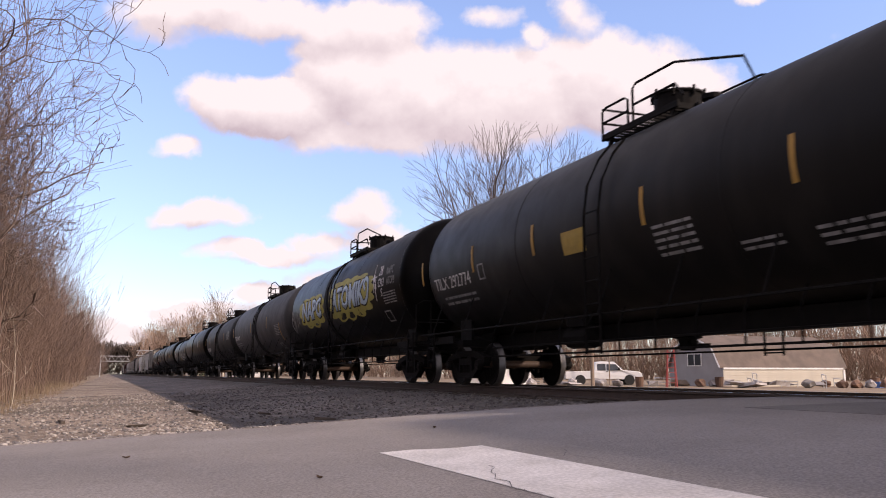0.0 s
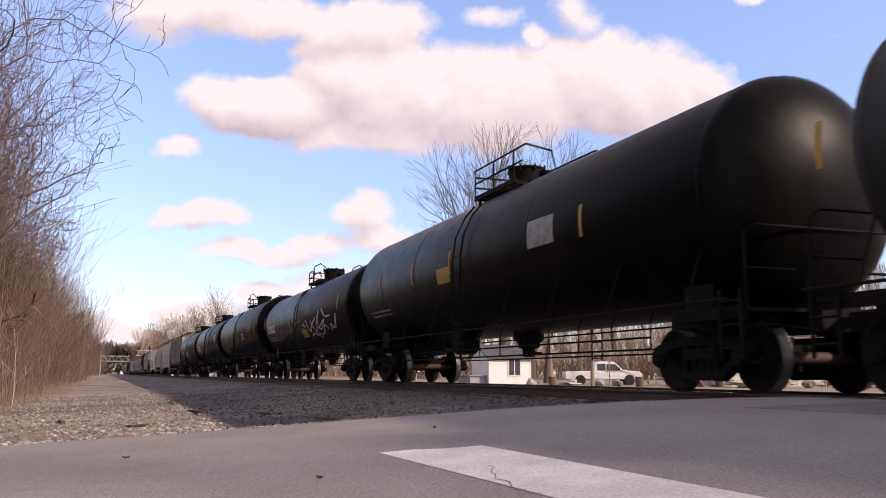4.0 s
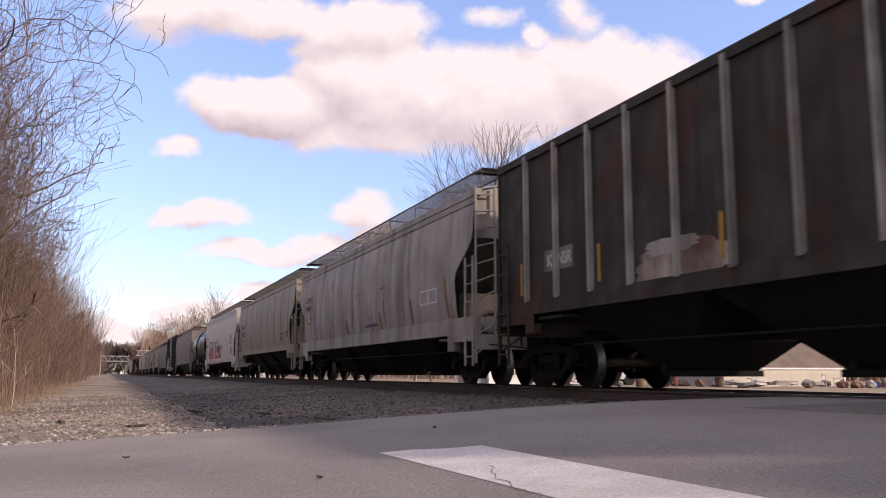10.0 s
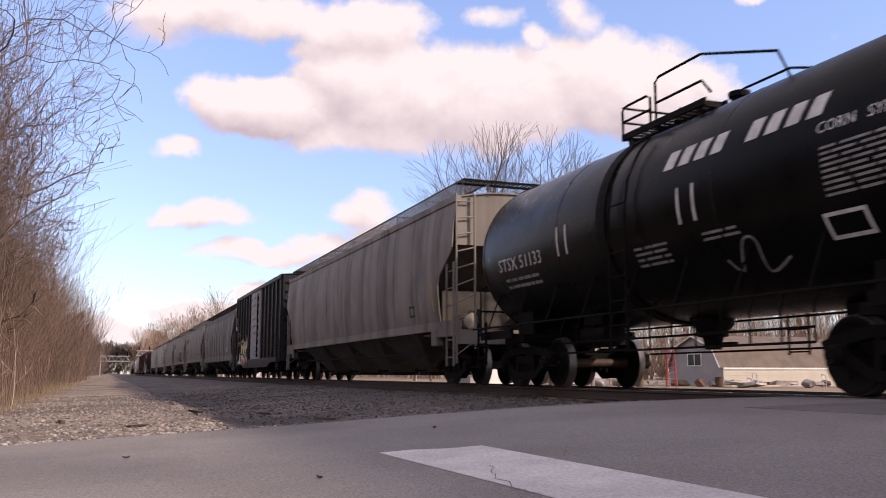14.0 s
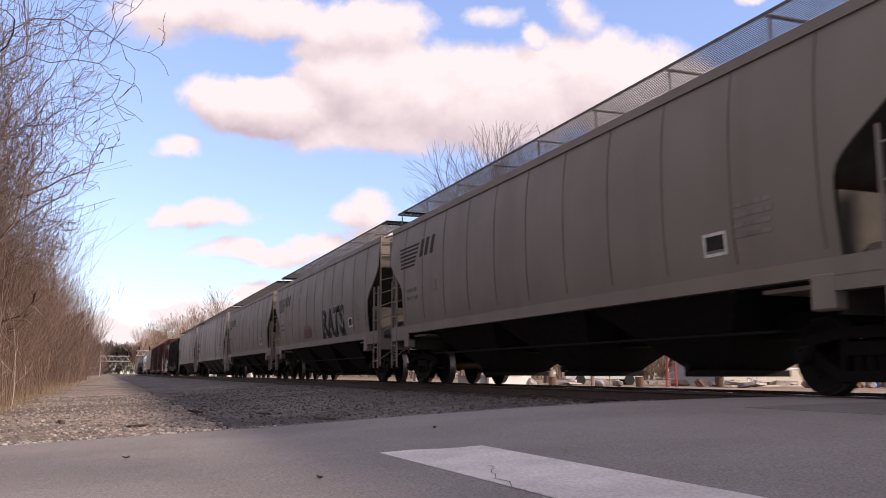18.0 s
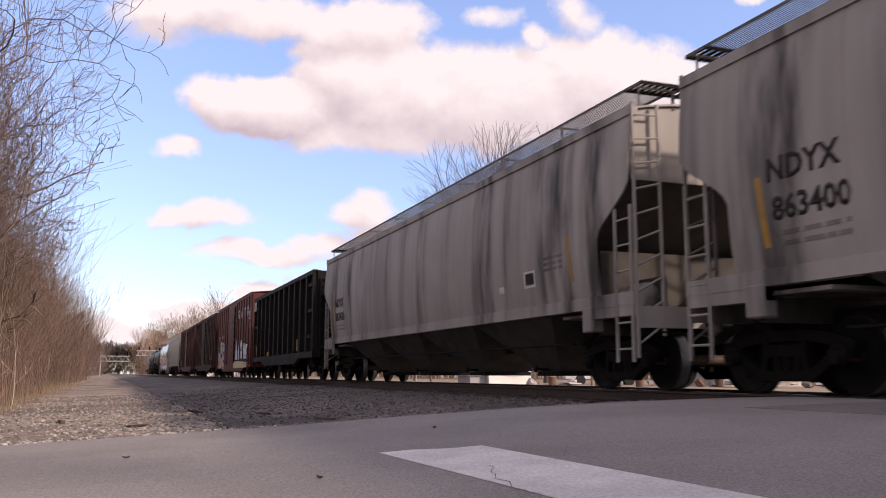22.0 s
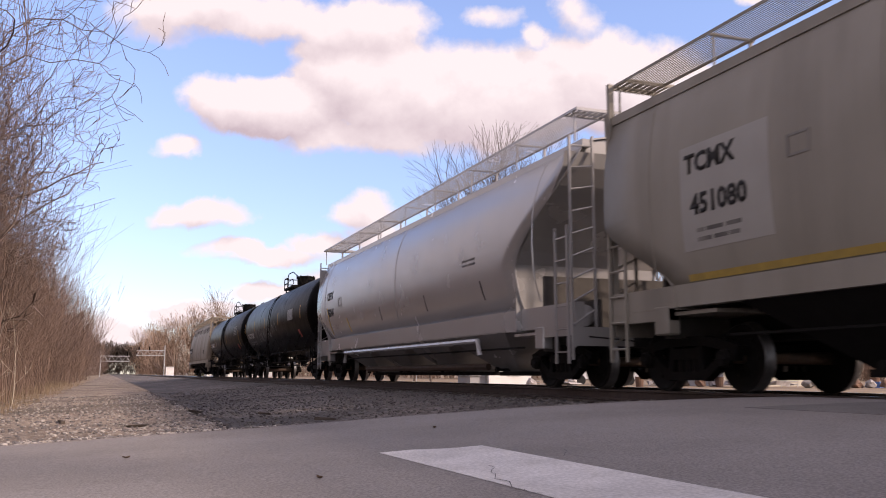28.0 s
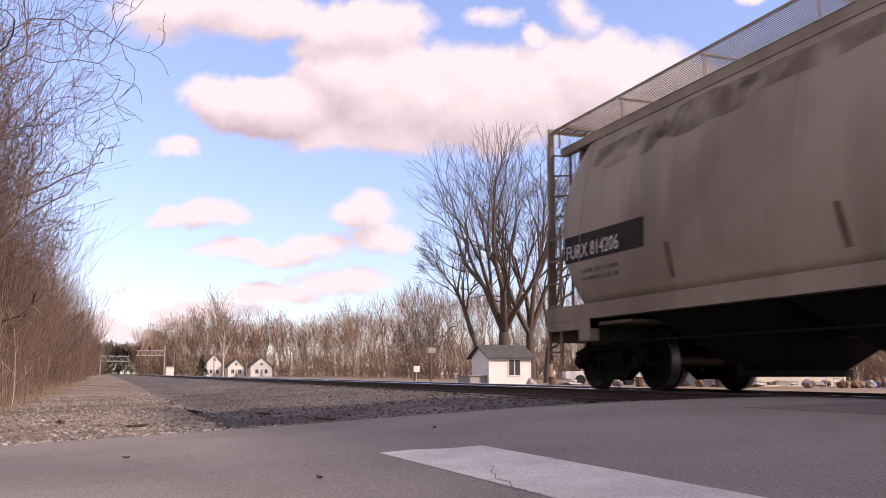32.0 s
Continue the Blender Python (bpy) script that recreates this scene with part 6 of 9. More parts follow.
        fine.append(P[-1])
        out, faces = [], []
        for i, p in enumerate(fine):
            d = (fine[min(i + 1, len(fine) - 1)] - fine[max(i - 1, 0)])
            n = Vector((-d.y, d.x)).normalized() * w / 2 if d.length > 1e-6 else Vector((0, w / 2))
            out += [p + n, p - n]
            if i:
                faces.append((2 * i - 2, 2 * i - 1, 2 * i + 1, 2 * i))
        return self.put(name, ([tuple(p) for p in out], faces), material, lift, label)


def head_text(side, body, z, height, R=1.62, zc=2.72, gap=0.52, head=0.58, shift=0.0, panel=False):
    """Lettering on the round front head of a tank."""
    flat = Side(side.car, side.half, lambda q: 0.0)
    ob = flat.text("head_mark", body, 0.0, z, height, M["dark_mark" if panel else "white_mark"], lift=0.0)
    wide = max(side.half - v.co.y for v in ob.data.vertices)

    def lay(x, zz, out):
        q = min(math.hypot(x, zz - zc) / R, 0.98)
        return Vector((x, -(side.half - gap - head * (1 - math.sqrt(1 - q * q))) - out, zz))

    for v in ob.data.vertices:
        v.co = lay(side.half - v.co.y - wide / 2 + shift, v.co.z, 0.016 - 2.0 * v.co.x)
    if panel:
        bm = bmesh.new()
        xs = [-wide / 2 - 0.06 + shift + (wide + 0.12) * i / 8 for i in range(9)]
        rows = [[bm.verts.new(lay(x, zz, 0.006)) for x in xs] for zz in (z - 0.07, z + height / 2, z + height + 0.08)]
        for a, b in zip(rows, rows[1:]):
            for k in range(8):
                bm.faces.new((a[k], a[k + 1], b[k + 1], b[k]))
        part("head_panel", bm, M["white_mark"], side.car)


def car_base(name, length, label, category):
    car = thing(name, pose(TRACK_X, 0, 0), label, category, group="cars of the freight train")
    return car, length / 2


# ---- tank cars
def tank_car(length, paint, label, radius=1.62, axis_z=2.72, bands=(), rail_kind=0, dome=0.0, overhang=1.95, rail_top=None, dome_h=0.46, side_rail=True, end_gap=0.52, through_sill=False):
    car, half = car_base("tank_car", length, label, "tank car")
    R, zc = radius, axis_z
    h = half - end_gap
    bm = bmesh.new()
    prof = [(-h, 0.02)]
    head = 0.58
    for i in range(1, 9):
        a = math.pi / 2 * i / 8
        prof.append((-h + head * (1 - math.cos(a)), R * math.sin(a)))
    for i in range(8, 0, -1):
        a = math.pi / 2 * i / 8
        prof.append((h - head * (1 - math.cos(a)), R * math.sin(a)))
    prof.append((h, 0.02))
    lathe(bm, prof, (0, 0, zc), "y", 56)
    part("shell", bm, M[paint], car, smooth=True)
    for y in (-h + head + 0.02, -h * 0.36, h * 0.36, h - head - 0.02):
        bm = bmesh.new()
        lathe(bm, [(y - 0.018, R - 0.002), (y - 0.010, R + 0.004), (y + 0.010, R + 0.004), (y + 0.018, R - 0.002)], (0, 0, zc), "y", 56)
        part("weld_seam", bm, M[paint], car, smooth=True)
    for y, w in bands:
        bm = bmesh.new()
        lathe(bm, [(y - w / 2, R + 0.001), (y - w / 2, R + 0.03), (y + w / 2, R + 0.03), (y + w / 2, R + 0.001)], (0, 0, zc), "y", 48)
        part("jacket_band", bm, M["iron"], car, "raised dark band round the shell")
    if through_sill:
        part("centre_sill", boxes((-0.36, 0.36, -half + 3.4, half - 3.4, 0.86, 1.12)), M["iron"], car)
    for s in (-1, 1):
        # stub sill, saddle, end platform and its railing
        y0, y1 = sorted((s * (half - 0.42), s * (half - 3.4)))
        part("stub_sill", boxes((-0.32, 0.32, y0, y1, 0.78, 1.16)), M["iron"], car)
        ys = s * (half - overhang)
        bm = bmesh.new()
        box(bm, -1.25, 1.25, ys - 0.35, ys + 0.35, 0.86, 1.0)
        for x in (-1.0, -0.45, 0.45, 1.0):
            box(bm, x - 0.03, x + 0.03, ys - 0.32, ys + 0.32, 1.0, zc - math.sqrt(R * R - x * x) + 0.05)
        part("saddle", bm, M["iron"], car)
        ye = s * (half - 0.55)
        bm = boxes((-1.42, 1.42, min(ye, ye - s * 0.55), max(ye, ye - s * 0.55), 1.02, 1.07))
        for x in (-1.40, 1.34):
            box(bm, x, x + 0.06, min(ye - s * 0.02, ye - s * 1.5), max(ye - s * 0.02, ye - s * 1.5), 0.94, 1.10)
        part("end_platform", bm, M["iron"], car)
        part("end_rail", tubes(0.02, ((-1.38, ye, 1.06), (-1.38, ye, 2.0), (-1.2, ye, 2.1), (1.2, ye, 2.1), (1.38, ye, 2.0), (1.38, ye, 1.06)), ((-1.38, ye, 1.55), (-0.6, ye, 1.55)), ((0.6, ye, 1.55), (1.38, ye, 1.55)), sides=5), M["iron"], car)
        for sx in (-1, 1):
            x = sx * 1.45
            ladder(car, (x, ye - s * 0.03, 0.42), (x, ye - s * 0.03, 1.30), (x, ye - s * 0.42, 0.42), (x, ye - s * 0.42, 1.30), 3)
    bm = bmesh.new()
    tube(bm, ((0.55, half - 0.8, 1.2), (0.55, half - 0.8, 2.05)), 0.03)
    lathe(bm, [(-0.03, 0.24), (0.03, 0.24)], (0.55, half - 0.72, 2.05), "y", 16)
    part("brake_wheel", bm, M["iron"], car)
    if side_rail:
        for sx in (-1, 1):
            x = sx * (R + 0.02)
            bm = tubes(0.020, ((x, -half + 0.6, 1.16), (x, half - 0.6, 1.16)), sides=5)
            for i in range(9):
                y = -half + 1.4 + (length - 2.8) * i / 8
                zz = zc - math.sqrt(max(R * R - (R * 0.86) ** 2, 0.01))
                tube(bm, ((x, y, 1.16), (sx * R * 0.84, y, zz + 0.02)), 0.016, 5)
            part("side_handrail", bm, M["iron"], car)
    # piping and rods slung below
    bm = bmesh.new()
    q = half - overhang - 1.3
    for x, z in ((-0.95, 0.80), (-0.95, 0.62), (0.95, 0.62)):
        tube(bm, ((x, -q, z), (x, q, z)), 0.018, 5)
    for i in range(12):
        y = -q + 2 * q * i / 11
        tube(bm, ((-0.95, y, 0.62), (-0.95, y, 1.05), (-0.75, y, 1.5)), 0.016, 5)
    part("brake_piping", bm, M["iron"], car)
    bm = bmesh.new()
    lathe(bm, [(1.9, 0.05), (1.95, 0.21), (2.75, 0.21), (2.8, 0.05)], (-0.55, 0, 0.92), "y", 12)
    box(bm, -0.75, -0.35, 2.0, 2.6, 1.1, 1.32)
    part("air_reservoir", bm, M["iron"], car)
    bm = bmesh.new()
    lathe(bm, [(0.62, 0.13), (0.80, 0.16), (0.82, 0.24), (0.9, 0.24), (1.0, 0.34), (1.32, 0.36)], (0, dome, 0), "z", 14)
    box(bm, -0.06, 0.06, dome - 0.5, dome + 0.1, 0.66, 0.72)
    part("bottom_outlet", bm, M["iron"], car)
    # top platform, manway and railing
    top = zc + R
    rt = rail_top or top + 0.62
    bm = bmesh.new()
    for i in range(14):
        y = dome - 1.05 + i * 0.15
        box(bm, -0.80, -0.42, y, y + 0.05, top - 0.03, top + 0.0)
        box(bm, 0.42, 0.80, y, y + 0.05, top - 0.03, top + 0.0)
    for x in (-0.82, -0.44, 0.42, 0.80):
        box(bm, x, x + 0.04, dome - 1.1, dome + 1.1, top - 0.08, top + 0.02)
    for y in (dome - 1.05, dome + 1.0):
        box(bm, -0.80, 0.80, y, y + 0.06, top - 0.09, top - 0.02)
    for x in (-0.76, 0.76):
        for y in (dome - 0.9, dome + 0.9):
            box(bm, x - 0.03, x + 0.03, y - 0.03, y + 0.03, top - 0.30, top - 0.05)
    part("top_platform", bm, M["iron"], car)
    bm = bmesh.new()
    lathe(bm, [(-0.25, 0.40), (dome_h, 0.40), (dome_h + 0.015, 0.43), (dome_h + 0.05, 0.43), (dome_h + 0.09, 0.30)], (0, dome, top), "z", 22)
    for k in range(8):
        a = 2 * math.pi * k / 8
        lathe(bm, [(dome_h - 0.06, 0.025), (dome_h + 0.10, 0.025)], (0.43 * math.cos(a), dome + 0.43 * math.sin(a), top), "z", 6)
    part("manway", bm, M["iron"], car, "round bolted manway on top")
    bm = bmesh.new()
    lathe(bm, [(-0.1, 0.13), (0.20, 0.13), (0.22, 0.17), (0.30, 0.17)], (0.1, dome - 0.75, top), "z", 12)
    part("valve", bm, M["iron"], car)
    a, b, c = dome + 1.05, dome - 1.05, dome - 2.6
    for sx in (-1, 1):
        x = sx * 0.82
        if rail_kind == 0:      # high hoop forward, lower gate behind
            lines = [((x, a, top - 0.1), (x, a, top + 0.42), (x, a - 0.1, top + 0.47), (x, dome + 0.35, top + 0.47), (x, dome + 0.25, top + 0.42), (x, dome + 0.25, top)),
                     ((x, a, top + 0.22), (x, dome + 0.25, top + 0.22)), ((x, dome + 0.1, top), (x, dome + 0.1, rt - 0.06), (x, dome, rt), (x, b, rt), (x, c, top + 0.18), (x * 0.8, c - 0.05, top - 0.2)), ((x, dome + 0.1, top + 0.28), (x, b, top + 0.28), (x, b - 0.2, top + 0.05))]
        else:                   # one long hoop
            lines = [((x, a, top - 0.1), (x, a, rt), (x, b - 0.6, rt), (x * 0.9, c, top + 0.25), (x * 0.8, c - 0.05, top - 0.2)), ((x, a, (top + rt) / 2), (x, b - 0.4, (top + rt) / 2)), ((x, dome, top), (x, dome, rt)), ((x, b, top), (x, b, rt))]
        part("top_railing", tubes(0.022, *lines, sides=5), M["iron"], car)
    part("end_bar", tubes(0.022, ((-0.82, a, top + 0.47), (0.82, a, top + 0.47)), ((-0.82, a, top + 0.22), (0.82, a, top + 0.22)), sides=5), M["iron"], car)
    # ladder over the flank, following the shell
    for sx in (-1, 1):
        bm = bmesh.new()
        for y in (dome - 0.22, dome + 0.22):
            pts = [(sx * (R + 0.10), y, 0.55), (sx * (R + 0.10), y, zc)]
            pts += [(sx * (R + 0.10) * math.cos(t), y, zc + (R + 0.08) * math.sin(t)) for t in (0.3, 0.6, 0.8)]
            tube(bm, pts, 0.022, 5)
        for i in range(7):
            z = 0.6 + i * 0.36
            tube(bm, ((sx * (R + 0.10), dome - 0.22, z), (sx * (R + 0.10), dome + 0.22, z)), 0.014, 5)
        part("ladder", bm, M["iron"], car)
    add_running_gear(car, half, overhang)

    def skin(z):
        d = min(max(z - zc, -R * 0.98), R * 0.98)
        return -math.sqrt(R * R - d * d)

    return car, Side(car, half, skin)


# ---- covered hoppers
def hopper_car(length, paint, label, sill=1.22, eave=4.12, crest=4.42, bulge=0.10, cut=0.95, bays=3, ribs=0, walk_x=1.33, walk_z=4.65, roof_paint=None, dark_top=False, seams=8, cut_z=3.15, walk_solid=False, sill_h=0.20, overhang=1.85, round_body=False, top_band=0.0, frame_paint=None, bay_paint=None, cut_h=0.85, run=2.9, post=False, seam_paint=None, slope_follow=False, rear_cut=None, walk_w=0.74, end_paint=None):
    car, half = car_base("covered_hopper", length, label, "hopper car")
    P = M[paint]
    FP = M[frame_paint or paint]
    end = half - 0.62
    zm, hh = (sill + eave) / 2, (eave - sill) / 2
    wide = 1.58 if not ribs else 1.46

    if round_body:
        def skin(z):
            k = (z - sill - 0.9) / (eave - sill - 0.9) if z > sill + 0.9 else (sill + 0.9 - z) / 2.4
            k = min(max(k, -1), 1)
            return -(wide - 0.42 * abs(k) ** 2.2) if z > sill + 0.9 else -(wide - 0.50 * k ** 2)
    else:
        def skin(z):
            k = (z - zm) / hh
            k = min(max(k, -1.2), 1.2)
            return -(wide - bulge * abs(k) ** 2.5)

    def y_end(z, s=-1):
        if round_body:
            return end - 0.30 - 0.52 * (abs(z - 2.9) / 1.38) ** 2.2
        depth, start, drop = rear_cut if rear_cut and s > 0 else (cut, cut_z, cut_h)
        k = min(max((start - z) / drop, 0.0), 1.0)
        return end - 0.02 - depth * (k * k * (3 - 2 * k))

    rows = [sill + sill_h * 0.9 + (eave - sill - sill_h * 0.9) * i / 22 for i in range(23)]
    cols = [0.5 - 0.5 * math.cos(math.pi * i / 24) if round_body else i / 24 for i in range(25)]
    for sx in (-1, 1):
        bm = bmesh.new()
        grid = []
        for z in rows:
            ye, yf = y_end(z, 1), y_end(z, -1)
            if round_body:
                turn = [1 - 0.16 * max(0.0, 1 - (1 - abs(2 * c - 1)) * ye / 0.45) ** 2 for c in cols]
            else:
                turn = [1.0] * len(cols)
            grid.append([bm.verts.new((sx * -skin(z) * q, -yf + (ye + yf) * c, z)) for c, q in zip(cols, turn)])
        for a, b in zip(grid, grid[1:]):
            for k in range(len(cols) - 1):
                q = (a[k], a[k + 1], b[k + 1], b[k])
                bm.faces.new(q if sx > 0 else q[::-1])
        ret = bmesh.ops.extrude_face_region(bm, geom=bm.faces[:])
        for g in ret["geom"]:
            if isinstance(g, bmesh.types.BMVert):
                g.co.x -= sx * 0.03
        bmesh.ops.recalc_face_normals(bm, faces=bm.faces[:])
        part("side_sheet", bm, P, car, smooth=round_body or slope_follow)
        # vertical weld seams or posts
        n = ribs or seams
        for i in range(n):
            y = -end + 1.25 + (2 * end - 2.5) * i / (n - 1)
            bm = bmesh.new()
            w, d = (0.05, 0.085) if ribs else (0.016, 0.010)
            prev = None
            for z in rows[(0 if ribs else 1):]:
                x = sx * -skin(z)
                cur = [bm.verts.new(c) for c in ((x - sx * 0.01, y - w, z), (x + sx * d, y - w * (0.7 if ribs else 0.3), z), (x + sx * d, y + w * (0.7 if ribs else 0.3), z), (x - sx * 0.01, y + w, z))]
                if prev:
                    for k in range(3):
                        bm.faces.new((prev[k], prev[k + 1], cur[k + 1], cur[k]))
                prev = cur
            bmesh.ops.recalc_face_normals(bm, faces=bm.faces[:])
            part("post" if ribs else "weld_seam", bm, M[seam_paint] if seam_paint else P, car)
        xs = sx * -skin(sill + sill_h)
        x0, x1 = sorted((xs + sx * 0.035, xs - sx * 0.14))
        bm = boxes((x0, x1, -end, end, sill, sill + sill_h))
        for s in (-1, 1):
            y0, y1 = sorted((s * (end - 0.02), s * (end - 1.5)))
            box(bm, x0 + (0.006 if sx < 0 else 0), x1 - (0.006 if sx > 0 else 0), y0, y1, sill - 0.16, sill)
        part("side_sill", bm, FP, car)
        for s in (-1, 1):
            yj = s * (half - overhang - 0.1)
            bm = boxes((x0 - 0.012, x1 + 0.012, yj - 0.17, yj + 0.17, sill - 0.36, sill + 0.04))
            bmesh.ops.bevel(bm, geom=bm.edges[:], offset=0.02, segments=1, affect="EDGES")
            part("jacking_pad", bm, FP, car)
        xe = sx * -skin(eave)
        x0, x1 = sorted((xe + sx * 0.05, xe - sx * 0.10))
        part("top_chord", boxes((x0, x1, -end, end, eave - 0.09, eave + 0.05)), P, car)
        if top_band:
            bm = bmesh.new()
            for zz in (eave - 0.10 - top_band, eave - 0.12 - top_band * 0.45):
                xx = sx * -skin(zz)
                a, b = sorted((xx - sx * 0.02, xx + sx * 0.025))
                box(bm, a, b, -end + 0.02, end - 0.02, zz, zz + top_band * 0.35)
            part("top_rail", bm, P, car)
    xe = -skin(eave)
    # arched roof
    bm = bmesh.new()
    arcs = []
    for y in (-end + 0.05, end - 0.05):
        arcs.append([bm.verts.new((xe * k / 4, y, eave + 0.04 + (crest - eave - 0.04) * (1 - (k / 4) ** 2))) for k in range(-4, 5)])
    for k in range(8):
        bm.faces.new((arcs[0][k], arcs[0][k + 1], arcs[1][k + 1], arcs[1][k]))
    ret = bmesh.ops.extrude_face_region(bm, geom=bm.faces[:])
    for g in ret["geom"]:
        if isinstance(g, bmesh.types.BMVert):
            g.co.z -= 0.03
    bmesh.ops.recalc_face_normals(bm, faces=bm.faces[:])
    part("roof", bm, M[roof_paint or paint], car)
    # long hatch covers on the crest
    for i in range(4):
        y0 = -end + 0.9 + (2 * end - 1.8) * i / 4
        y1 = y0 + (2 * end - 1.8) / 4 - 0.12
        bm = boxes((-0.34, 0.34, y0, y1, crest - 0.05, crest + 0.10))
        bmesh.ops.bevel(bm, geom=bm.edges[:], offset=0.03, segments=1, affect="EDGES")
        part("hatch_cover", bm, P, car)
    # running boards: open grating on brackets
    for sx in (-1, 1):
        xa, xb = sorted((sx * walk_x, sx * (walk_x - walk_w)))
        bm = bmesh.new()
        if walk_solid:
            box(bm, xa, xb, -end - 0.05, end + 0.05, walk_z - 0.03, walk_z)
        else:
            n = int(2 * end / 0.10)
            for i in range(n):
                y = -end + i * 0.10
                box(bm, xa, xb, y, y + 0.007, walk_z - 0.010, walk_z)
            for i in range(1, 17):
                x = xa + (xb - xa) * i / 17
                box(bm, x - 0.003, x + 0.003, -end - 0.04, end + 0.04, walk_z - 0.012, walk_z - 0.001)
        for x in (xa, xb - 0.02):
            box(bm, x, x + 0.02, -end - 0.05, end + 0.05, walk_z - 0.034, walk_z + 0.006)
        part("running_board", bm, M["walk_steel"] if dark_top else FP, car, "open steel grating walkway")
        bm = bmesh.new()
        box(bm, xa, xb, -0.022, 0.022, -0.060, -0.034)
        box(bm, sx * (walk_x - 0.06) - 0.012, sx * (walk_x - 0.06) + 0.012, -0.012, 0.012, eave - walk_z + 0.02, -0.05)
        box(bm, sx * (walk_x - walk_w + 0.06) - 0.02, sx * (walk_x - walk_w + 0.06) + 0.02, -0.02, 0.02, crest - 0.12 - walk_z, -0.05)
        me = mesh_of("walkway_bracket", bm, M["walk_steel"] if dark_top else FP)
        for i in range(9):
            part("walkway_bracket", me, None, car, at=pose(0, -end + 0.1 + (2 * end - 0.2) * i / 8, walk_z))
    for s in (-1, 1):
        ye = s * end
        # cross walk, end wall, slope sheet and shear plate
        y0, y1 = sorted((ye + s * 0.05, ye - s * 0.35))
        bm = bmesh.new()
        for i in range(24):
            x = -walk_x + 0.02 + (2 * walk_x - 0.1) * i / 23
            box(bm, x, x + 0.03, y0, y1, walk_z - 0.026, walk_z - 0.002)
        box(bm, -walk_x, walk_x, y0 - 0.03, y0, walk_z - 0.05, walk_z + 0.004)
        box(bm, -walk_x, walk_x, y1, y1 + 0.03, walk_z - 0.05, walk_z + 0.004)
        part("cross_walk", bm, M["iron"] if dark_top else FP, car)
        bm = bmesh.new()
        yw = ye - s * (0.10 if not round_body else 0.55)
        pts = [(-xe + 0.01, cut_z), (xe - 0.01, cut_z), (xe - 0.01, eave)] + [(xe * k / 4 * 0.99, eave + (crest - eave - 0.04) * (1 - (k / 4) ** 2)) for k in (3, 2, 1, 0, -1, -2, -3)] + [(-xe + 0.01, eave)]
        va = [bm.verts.new((x, yw, z)) for x, z in pts]
        vb = [bm.verts.new((x, yw - s * 0.04, z)) for x, z in pts]
        bm.faces.new(va)
        bm.faces.new(vb[::-1])
        for k in range(len(pts)):
            bm.faces.new((va[k], va[(k + 1) % len(pts)], vb[(k + 1) % len(pts)], vb[k]))
        bmesh.ops.recalc_face_normals(bm, faces=bm.faces[:])
        part("end_wall", bm, M[end_paint or paint], car)
        if round_body:
            bm = bmesh.new()
            grid = []
            for z in rows:
                half_w, ya = -skin(z) * 0.84, y_end(z)
                grid.append([bm.verts.new((half_w * k / 6, s * (ya + 0.24 * (1 - (k / 6) ** 2)), z)) for k in range(-6, 7)])
            for a, b in zip(grid, grid[1:]):
                for k in range(12):
                    bm.faces.new((a[k], a[k + 1], b[k + 1], b[k]))
            ret = bmesh.ops.extrude_face_region(bm, geom=bm.faces[:])
            for g in ret["geom"]:
                if isinstance(g, bmesh.types.BMVert):
                    g.co.y -= s * 0.02
            bmesh.ops.recalc_face_normals(bm, faces=bm.faces[:])
            part("end_head", bm, P, car, "rounded end of the barrel body", smooth=True)
        if end_paint:
            part("end_panel", boxes((-wide + 0.02, wide - 0.02, min(yw, yw + s * 0.03), max(yw, yw + s * 0.03), sill, cut_z)), M[end_paint], car)
        bm = bmesh.new()
        w = wide - 0.10
        if slope_follow:
            w = wide - 0.06
            line = [(s * (y_end(z, s) - 0.04), z) for z in [cut_z + (sill - cut_z) * k / 12 for k in range(13)]]
        else:
            line = [(yw, cut_z), (ye - s * run, sill)]
        va = [[bm.verts.new((x, y, z)) for y, z in line] for x in (-w, w)]
        vb = [[bm.verts.new((x, y - s * 0.03, z - 0.03)) for y, z in line] for x in (-w, w)]
        for k in range(len(line) - 1):
            bm.faces.new((va[0][k], va[0][k + 1], va[1][k + 1], va[1][k]))
            bm.faces.new((vb[0][k], vb[1][k], vb[1][k + 1], vb[0][k + 1]))
            for q in (0, 1):
                bm.faces.new((va[q][k], vb[q][k], vb[q][k + 1], va[q][k + 1]))
        bmesh.ops.recalc_face_normals(bm, faces=bm.faces[:])
        # the recess shade is put into the sheet's own colour
        part("slope_sheet", bm, P if slope_follow else M["slope_shade_dirt"], car, "" if slope_follow else "sloping end sheet, darkened for recess shade and grime")
        y0, y1 = sorted((ye - s * 0.02, ye - s * 2.4))
        part("shear_plate", boxes((-1.40, 1.40, y0, y1, sill - 0.10, sill - 0.05)), FP, car)
        yb = ye - s * (overhang - 0.62)
        bm = boxes((-1.36, 1.36, yb - 0.04, yb + 0.04, sill - 0.4, sill + 0.95))
        for x in (-0.65, 0.6):
            box(bm, x, x + 0.05, min(yb, ye - s * 0.5), max(yb, ye - s * 0.5), sill - 0.06, sill + 0.5)
        part("bolster_web", bm, M["slope_shade_dirt"], car)
        y0, y1 = sorted((ye + s * 0.02, ye - s * 0.06))
        part("end_sill", boxes((-1.45, 1.45, y0, y1, sill - 0.34, sill - 0.02)), FP, car)
